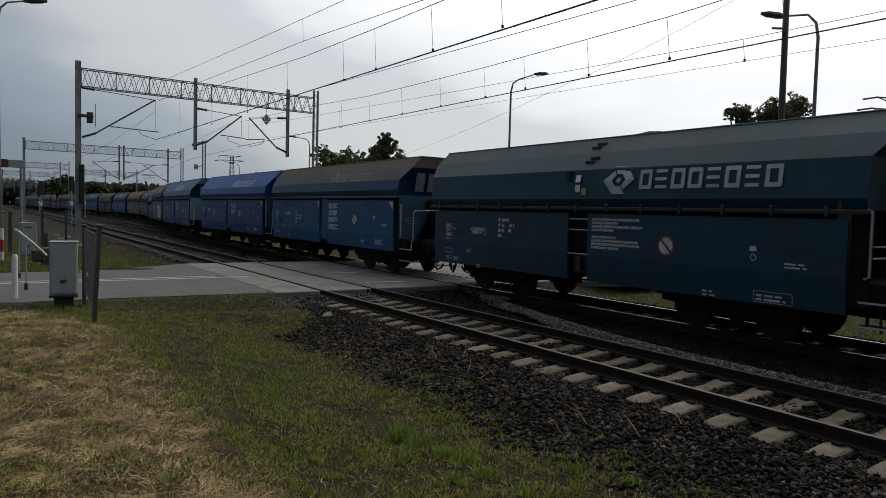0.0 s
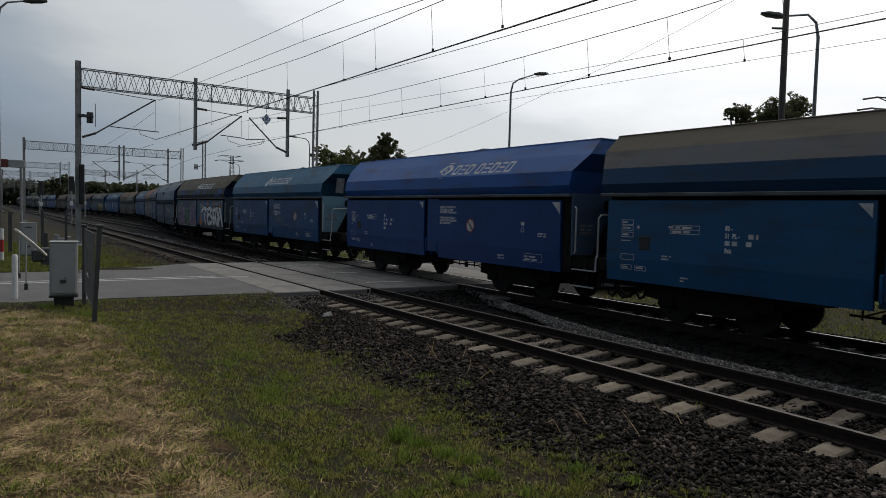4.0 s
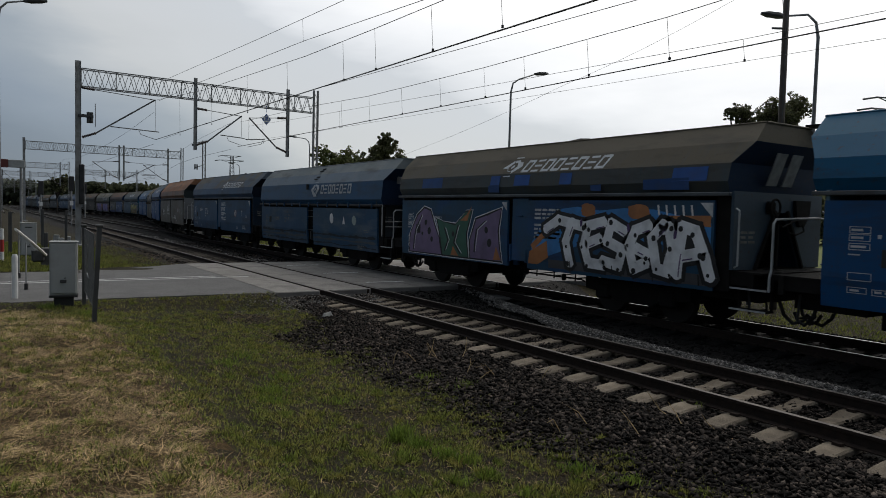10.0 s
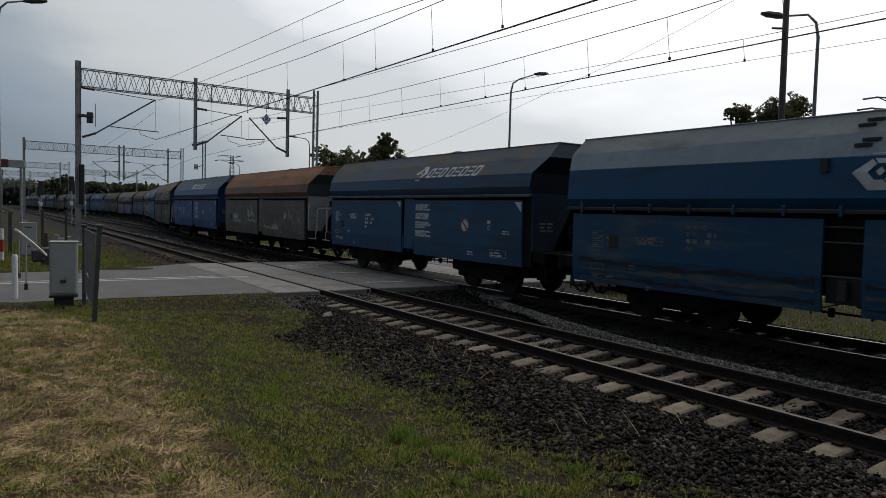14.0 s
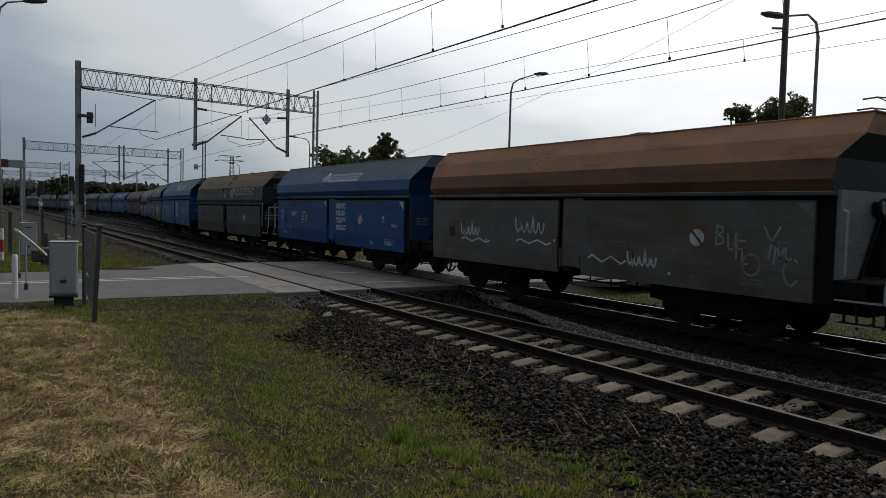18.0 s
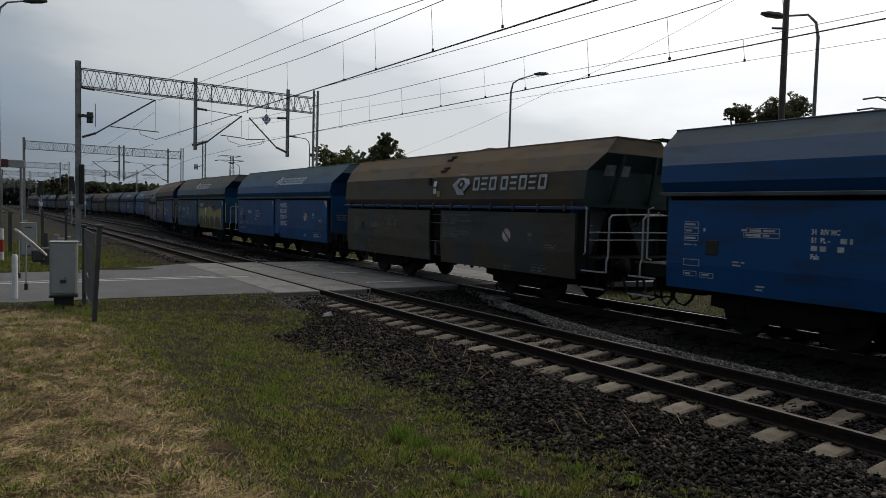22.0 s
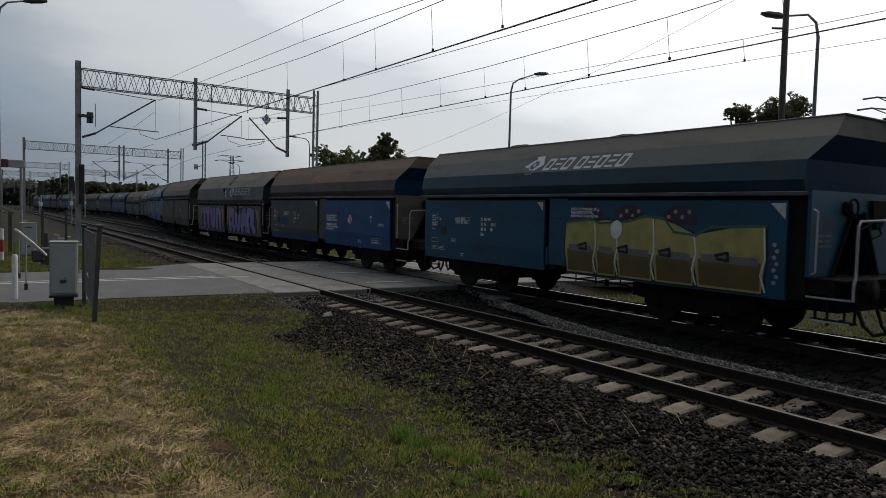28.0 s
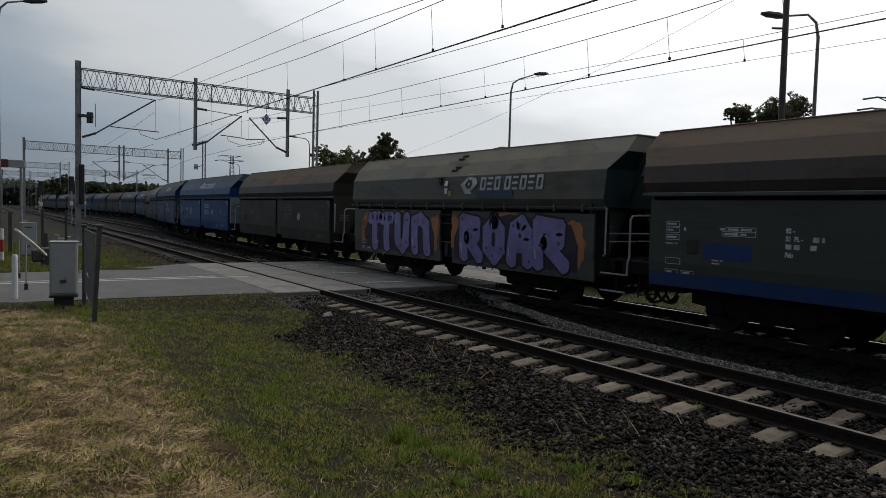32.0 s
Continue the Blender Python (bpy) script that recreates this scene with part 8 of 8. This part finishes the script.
FAT = {"R": (((0, 0), (0, 1), (0.8, 0.92), (0.78, 0.58), (0.15, 0.5)), ((0.3, 0.5), (0.95, 0))), "O": (((0.5, 1), (0.05, 0.75), (0.05, 0.25), (0.5, 0), (0.95, 0.25), (0.95, 0.75), (0.5, 1)),), "A": (((0, 0), (0.2, 0.85), (0.6, 1), (0.9, 0.75), (0.95, 0)), ((0.15, 0.4), (0.9, 0.4))),
       "T": (((0, 0.95), (1, 1)), ((0.5, 1), (0.48, 0))), "U": (((0, 1), (0.05, 0.2), (0.5, 0), (0.9, 0.2), (1, 1)),), "N": (((0, 0), (0, 0.9), (0.5, 1), (0.95, 0.8), (1, 0)),)}


def violet_piece(k):
    """Fat pale violet letters with dark edges and an orange glow on both doors."""
    rng = random.Random(72)
    for which, row in (("left", (("T", 4.75, 0.62), ("T", 3.9, 0.62), ("U", 2.85, 0.6), ("N", 1.75, 0.72))), ("right", (("R", -0.95, 0.75), ("O", -2.05, 0.62), ("A", -3.1, 0.68), ("R", -4.15, 0.95)))):
        door = door_of(k, which)
        b = blank()
        y0, y1 = row[0][1] + 0.45, row[-1][1] - row[-1][2] - 0.45
        for yc, w in ((y0 - 0.05, 0.5), (y1 + 0.1, 0.6), ((y0 + y1) / 2, 1.2)):
            flat(b, bubble(yc, 1.55 if abs(w - 1.2) > 0.1 else 2.0, w, 1.05 if w < 1 else 0.4, rng, 0.2), 0.004, 0)
        edge = [(y0 + 0.05, 0.85), (y0, 1.5), (y0 - 0.35, 2.0)] + [(y0 + (y1 - y0) * q / 6, 2.1 + 0.09 * math.sin(q * 2.4)) for q in range(1, 6)] + [(y1 + 0.25, 1.95), (y1, 1.45), (y1 + 0.05, 0.85)]
        flat(b, edge, 0.005, 1)
        part("graffiti_cloud", b, (S_ORANGE, spray("plum_black_spray", (0.035, 0.022, 0.045))), door, "dark plum sprayed ground with an orange edge")["kind"] = "stuff"
        b = blank()
        for wide, lift, mi in ((0.52, 0.008, 0), (0.40, 0.012, 1)):
            for c, y, w in row:
                for line in FAT[c]:
                    stroke(b, [(y - u * w, 1.0 + v * 0.95) for u, v in line], wide, lift, mi)
                    for u, v in line:
                        flat(b, bubble(y - u * w, 1.0 + v * 0.95, wide * 1.04, wide * 1.04, rng, 0.0, 14, 2), lift + 0.001, mi)
        for c, y, w in row:
            u, v = FAT[c][0][0]
            stroke(b, [(y - u * w + 0.09, 1.1 + v * 0.7), (y - u * w + 0.1, 1.3 + v * 0.6)], 0.03, 0.017, 2)
            for _ in range(3):
                u, v = rng.choice(FAT[c][0])
                flat(b, bubble(y - u * w + rng.uniform(-0.08, 0.08), 1.0 + v * 0.95 + rng.uniform(-0.08, 0.08), 0.09, 0.09, rng, 0.0, 8, 2), 0.016, 3)
        part("graffiti_piece", b, (S_BLACK, S_VIOLET, S_WHITE, S_PURPLE), door, "fat pale violet letters with dark edges")
    b = blank()
    flat(b, [(-1.5, 2.58), (-1.5, 2.80), (-3.1, 2.80), (-3.1, 2.58)], 0.006, 0, upper_x)
    part("repainted_patch", b, spray("dull_blue_paint", (0.04, 0.085, 0.13)), door_of(k, "upper"), "dull blue repainted strip")


def yellow_piece(k):
    """A row of yellow shapes with pale outlines under dark domes, along one door."""
    rng = random.Random(73)
    door = door_of(k, "right")
    b = blank()
    for y in (-1.2, -2.35, -3.6):
        dome = [(y + 0.45 * math.cos(a * math.pi / 8), 2.05 + 0.40 * math.sin(a * math.pi / 8)) for a in range(9)]
        flat(b, dome, 0.004, 0)
        for j in range(4):
            flat(b, bubble(y + 0.25 - j * 0.16, 2.2 + 0.1 * (j % 2), 0.09, 0.09, rng, 0.0, 8, 2), 0.006, 1)
    for j in range(7):
        flat(b, bubble(-5.6 - 0.05 * (j % 2), 1.1 + j * 0.11, 0.08, 0.08, rng, 0.0, 8, 2), 0.006, 1)
    part("graffiti_cloud", b, (spray("plum_spray", (0.035, 0.018, 0.045)), spray("rose_spray", (0.42, 0.28, 0.34))), door, "dark domes with pale dots")["kind"] = "stuff"
    b = blank()
    top = [(-0.45, 2.02), (-1.25, 2.12), (-1.5, 2.02), (-2.3, 2.08), (-2.75, 2.2), (-3.25, 2.16), (-3.5, 1.9), (-4.0, 1.86), (-4.3, 2.02), (-5.45, 2.08)]
    for y0, y1 in ((-0.45, -1.38), (-1.4, -2.02), (-2.04, -3.0), (-3.02, -4.0), (-4.02, -5.42)):
        z0, z1 = lerp_table(sorted(top), y0), lerp_table(sorted(top), y1)
        outer = [(y0, z0), ((y0 + y1) / 2, (z0 + z1) / 2 + 0.04), (y1, z1), (y1 - 0.03, 1.45), (y1 + 0.05, 0.88), (y0 - 0.04, 0.88), (y0 + 0.03, 1.4)]
        flat(b, grow(outer, 0.04), 0.007, 0)
        flat(b, outer, 0.010, 1)
        flat(b, [(y0 - 0.05, 1.42), (y1 + 0.05, 1.42), (y1 + 0.08, 0.92), (y0 - 0.08, 0.92)], 0.012, 2)
        flat(b, [(y0 - 0.1, 1.52), (y1 + 0.12, 1.5), (y1 + 0.1, 1.36), (y0 - 0.12, 1.38)], 0.014, 3)
        stroke(b, [(y1 + 0.02, z1 - 0.05), (y1 - 0.02, 1.5), (y1 + 0.06, 1.2), (y1 - 0.02, 0.92)], 0.035, 0.016, 4)
    for y in (-1.0, -2.2, -3.3, -4.6):
        stroke(b, [(y + 0.15, 1.5), (y - 0.1, 1.56), (y - 0.12, 1.42), (y + 0.12, 1.44)], 0.06, 0.018, 0)
    stroke(b, top, 0.05, 0.017, 5)
    part("graffiti_piece", b, (S_BLACK, S_YELLOW, S_OCHRE, spray("mid_grey_spray", (0.17, 0.17, 0.17)), S_WHITE, S_GREEN), door, "yellow block graffiti with pale outlines")
    b = blank()
    flat(b, bubble(-2.0, 1.9, 0.34, 0.4, rng, 0.02, 20, 2), 0.024)
    part("pale_disc", b, S_WHITE, door, "pale round sign")


def scrawl(b, y, z, h, n, w=0.042):
    """A sprayed row of hooked strokes that reads as no word."""
    pts = [(y, z + h * 0.62), (y - h * 0.04, z + h * 0.2), (y - h * 0.16, z), (y - h * 0.3, z + h * 0.14), (y - h * 0.36, z + h * 0.55), (y - h * 0.34, z - h * 0.1)]
    for i in range(n):
        q, top = y - h * (0.42 + 0.36 * i), h * (0.9 if i == n // 2 else 0.42)
        pts += [(q, z + top), (q - h * 0.06, z + h * 0.1), (q - h * 0.16, z - h * 0.02), (q - h * 0.26, z + h * 0.1), (q - h * 0.31, z + h * 0.4)]
    stroke(b, pts, w, 0.006)


def wave(b, y, z, length, amp, n, w=0.042):
    stroke(b, [(y - length * i / (n * 4), z + amp * math.sin(i * math.pi / 2)) for i in range(n * 4 + 1)], w, 0.006)


def white_scrawls(k):
    left, right = door_of(k, "left"), door_of(k, "right")
    for door, y, z, h, n, wz in ((left, 4.34, 1.58, 0.48, 4, -0.14), (left, 1.9, 1.72, 0.6, 4, -0.22), (right, -1.85, 1.18, 0.42, 4, None)):
        b = blank()
        scrawl(b, y, z, h, n)
        if wz:
            wave(b, y - 0.05, z + wz, 1.3, 0.05, 2)
        else:
            wave(b, y + 1.15, z + 0.06, 1.1, 0.07, 2)
        flat(b, bubble(y - h * 0.55 * n - 0.15, z - h * 0.25, 0.07, 0.07, random.Random(1), 0.0, 8, 2), 0.006)
        part("graffiti_tag", b, S_WHITE, door, "white looping sprayed scrawl")
    b = blank()
    letters = {"B": (((0, 1), (0, 0), (0.7, 0.1), (0.75, 0.4), (0.05, 0.52), (0.65, 0.65), (0.6, 0.95), (0, 1)),), "U": (((0, 1), (0.1, 0.1), (0.5, 0), (0.9, 0.2), (1, 1)),), "F": (((0, 0), (0, 1), (0.9, 1)), ((0, 0.5), (0.7, 0.55))),
               "L": (((0, 1), (0, 0), (0.8, 0.05)),), "Y": (((0, 1), (0.5, 0.5)), ((1, 1), (0.5, 0.5), (0.35, 0))), "M": (((0, 0), (0.15, 1), (0.5, 0.35), (0.85, 1), (1, 0)),), "C": (((1, 0.85), (0.7, 1), (0.2, 0.85), (0, 0.45), (0.25, 0.08), (0.65, 0), (1, 0.2)),)}
    for c, y, z, w, h in (("B", -3.98, 1.70, 0.2, 0.36), ("U", -4.22, 1.62, 0.16, 0.3), ("F", -4.40, 1.48, 0.18, 0.32), ("L", -4.52, 1.38, 0.14, 0.26), ("Y", -4.92, 1.52, 0.3, 0.55), ("M", -5.12, 1.42, 0.24, 0.34), ("C", -5.30, 1.08, 0.24, 0.48)):
        for line in letters[c]:
            stroke(b, [(y - u * w, z + v * h) for u, v in line], 0.035, 0.006)
    ring = [(-4.70 + 0.17 * math.cos(a * math.pi / 8), 1.38 + 0.19 * math.sin(a * math.pi / 8)) for a in range(17)]
    stroke(b, ring, 0.035, 0.006)
    part("graffiti_tag", b, spray("grey_chalk", (0.36, 0.36, 0.35)), right, "grey chalked scrawl")


silver_piece(4)
violet_piece(13)
yellow_piece(11)
white_scrawls(7)
b = blank()
scrawl(b, -1.0, 1.55, 0.45, 3, 0.018)
stroke(b, [(-1.7, 1.45), (-2.3, 1.42), (-2.9, 1.28)], 0.014, 0.006)
part("graffiti_tag", b, S_YELLOW, door_of(3, "right"), "thin yellow sprayed scrawl")
# a disc, a triangle and another disc painted on one wagon
d5 = door_of(5, "right")
for shape, m in ((bubble(-2.2, 1.82, 0.34, 0.40, random.Random(2), 0.0, 22, 2), S_WHITE), ([(-3.31, 1.93), (-3.19, 1.62), (-3.43, 1.62)], S_WHITE), (bubble(-4.2, 1.78, 0.34, 0.36, random.Random(2), 0.0, 22, 2), spray("pale_green_spray", (0.36, 0.42, 0.38)))):
    b = blank()
    flat(b, shape, 0.005)
    part("painted_mark", b, m, d5, "plain pale painted shape")
def splash(b, y0, y1, z, deep, seed):
    """A ragged streak of dirt along a door."""
    rng = random.Random(seed)
    n = 26
    ys = [y0 + (y1 - y0) * i / n for i in range(n + 1)]
    mid = [z + 0.06 * noise.noise(Vector((y * 0.8, seed, 0))) for y in ys]
    for i in range(n):
        h0, h1 = (deep * (0.25 + 0.75 * abs(noise.noise(Vector((ys[i + q] * 1.7, seed + 4.0, 1.0)))) * 2.0) * rng.uniform(0.8, 1.1) for q in (0, 1))
        flat(b, [(ys[i], mid[i] + h0), (ys[i + 1], mid[i + 1] + h1), (ys[i + 1], mid[i + 1] - h1 * 0.6), (ys[i], mid[i] - h0 * 0.6)], 0.005 + 0.0005 * (seed % 3))


S_DIRT, S_SOOT = spray("pale_dirt_streak", (0.085, 0.098, 0.105)), spray("black_dirt_streak", (0.010, 0.018, 0.028))
for which, y0, y1 in (("left", 5.9, 0.4), ("right", -0.4, -5.9)):
    for z, deep, m, seed in ((1.0, 0.09, S_DIRT, 1), (1.16, 0.11, S_SOOT, 2), (0.83, 0.06, S_SOOT, 3)):
        b = blank()
        splash(b, y0, y1, z, deep, seed)
        part("dirt_streak", b, m, door_of(5, which), "ragged streak of dirt along the door")["kind"] = "stuff"
for k in (0, 9, 13):
    up = door_of(k, "upper")
    for i, (y, z, m) in enumerate(((0.02, 3.02, S_SILVER), (0.02, 2.80, S_WHITE), (-0.18, 2.72, S_YELLOW))):
        b = blank()
        flat(b, [(y + 0.08, z + 0.08), (y - 0.08, z + 0.08), (y - 0.08, z - 0.08), (y + 0.08, z - 0.08)], 0.006, 0, upper_x)
        part("warning_label", b, m, up, "small square warning label")
# coal heaped above the rim of one wagon
for y, l, h in ((2.9, 1.0, 0.17), (-1.05, 0.5, 0.1), (5.3, 0.4, 0.08)):
    b = blank()
    rng = random.Random(9)
    v, f = [], []
    nx, ny = 8, 18
    for j in range(ny + 1):
        for i in range(nx + 1):
            u, t = 2 * i / nx - 1, 2 * j / ny - 1
            d = max(0.0, 1 - u * u * 0.9 - t * t)
            v.append((u * 0.66, y + t * l, 3.86 + (0.12 + h) * d ** 0.6 + rng.uniform(-0.02, 0.02) * (d > 0)))
    for j in range(ny):
        for i in range(nx):
            a = j * (nx + 1) + i
            f.append((a, a + 1, a + nx + 2, a + nx + 1))
    add(b, v, f)
    part("coal_heap", b, M_COAL, [w for kk, w, *_ in WAGONS if kk == 11][0], "black coal heaped above the rim")

# freshly painted blue squares low on the upper plates of one wagon
for y0, y1 in ((1.15, 0.75), (0.15, -0.45), (-1.55, -1.95), (-4.8, -5.6)):
    b = blank()
    flat(b, [(y0, 2.90), (y0, 3.17), (y1, 3.17), (y1, 2.90)], 0.006, 0, upper_x)
    part("repainted_patch", b, spray("fresh_blue_paint", (0.006, 0.075, 0.30)), door_of(4, "upper"), "bright blue repainted square")


for which, y0, y1, z0, z1 in (("left", 5.8, 0.36, 0.835, 1.1), ("left", 4.55, 3.55, 1.42, 1.72)):
    b = blank()
    flat(b, [(y0, z0), (y0, z1), (y1, z1), (y1, z0)], 0.005)
    part("repainted_patch", b, spray("deep_blue_paint", (0.004, 0.04, 0.16)), door_of(12, which), "dark blue repainted strip")


def motions():
    """The train rolls past, gathering a little speed; its wheels turn with it."""
    for k, w, sets, *_ in WAGONS:
        walk(w, [(t, wagon_pose(k, t)) for t in range(33)])
        if k <= 13:
            for ob, ya in sets:
                walk(ob, [(i * 0.1, pose(0, ya, 0.46, math.degrees(run_of(i * 0.1) / 0.46))) for i in range(321)])


motions()
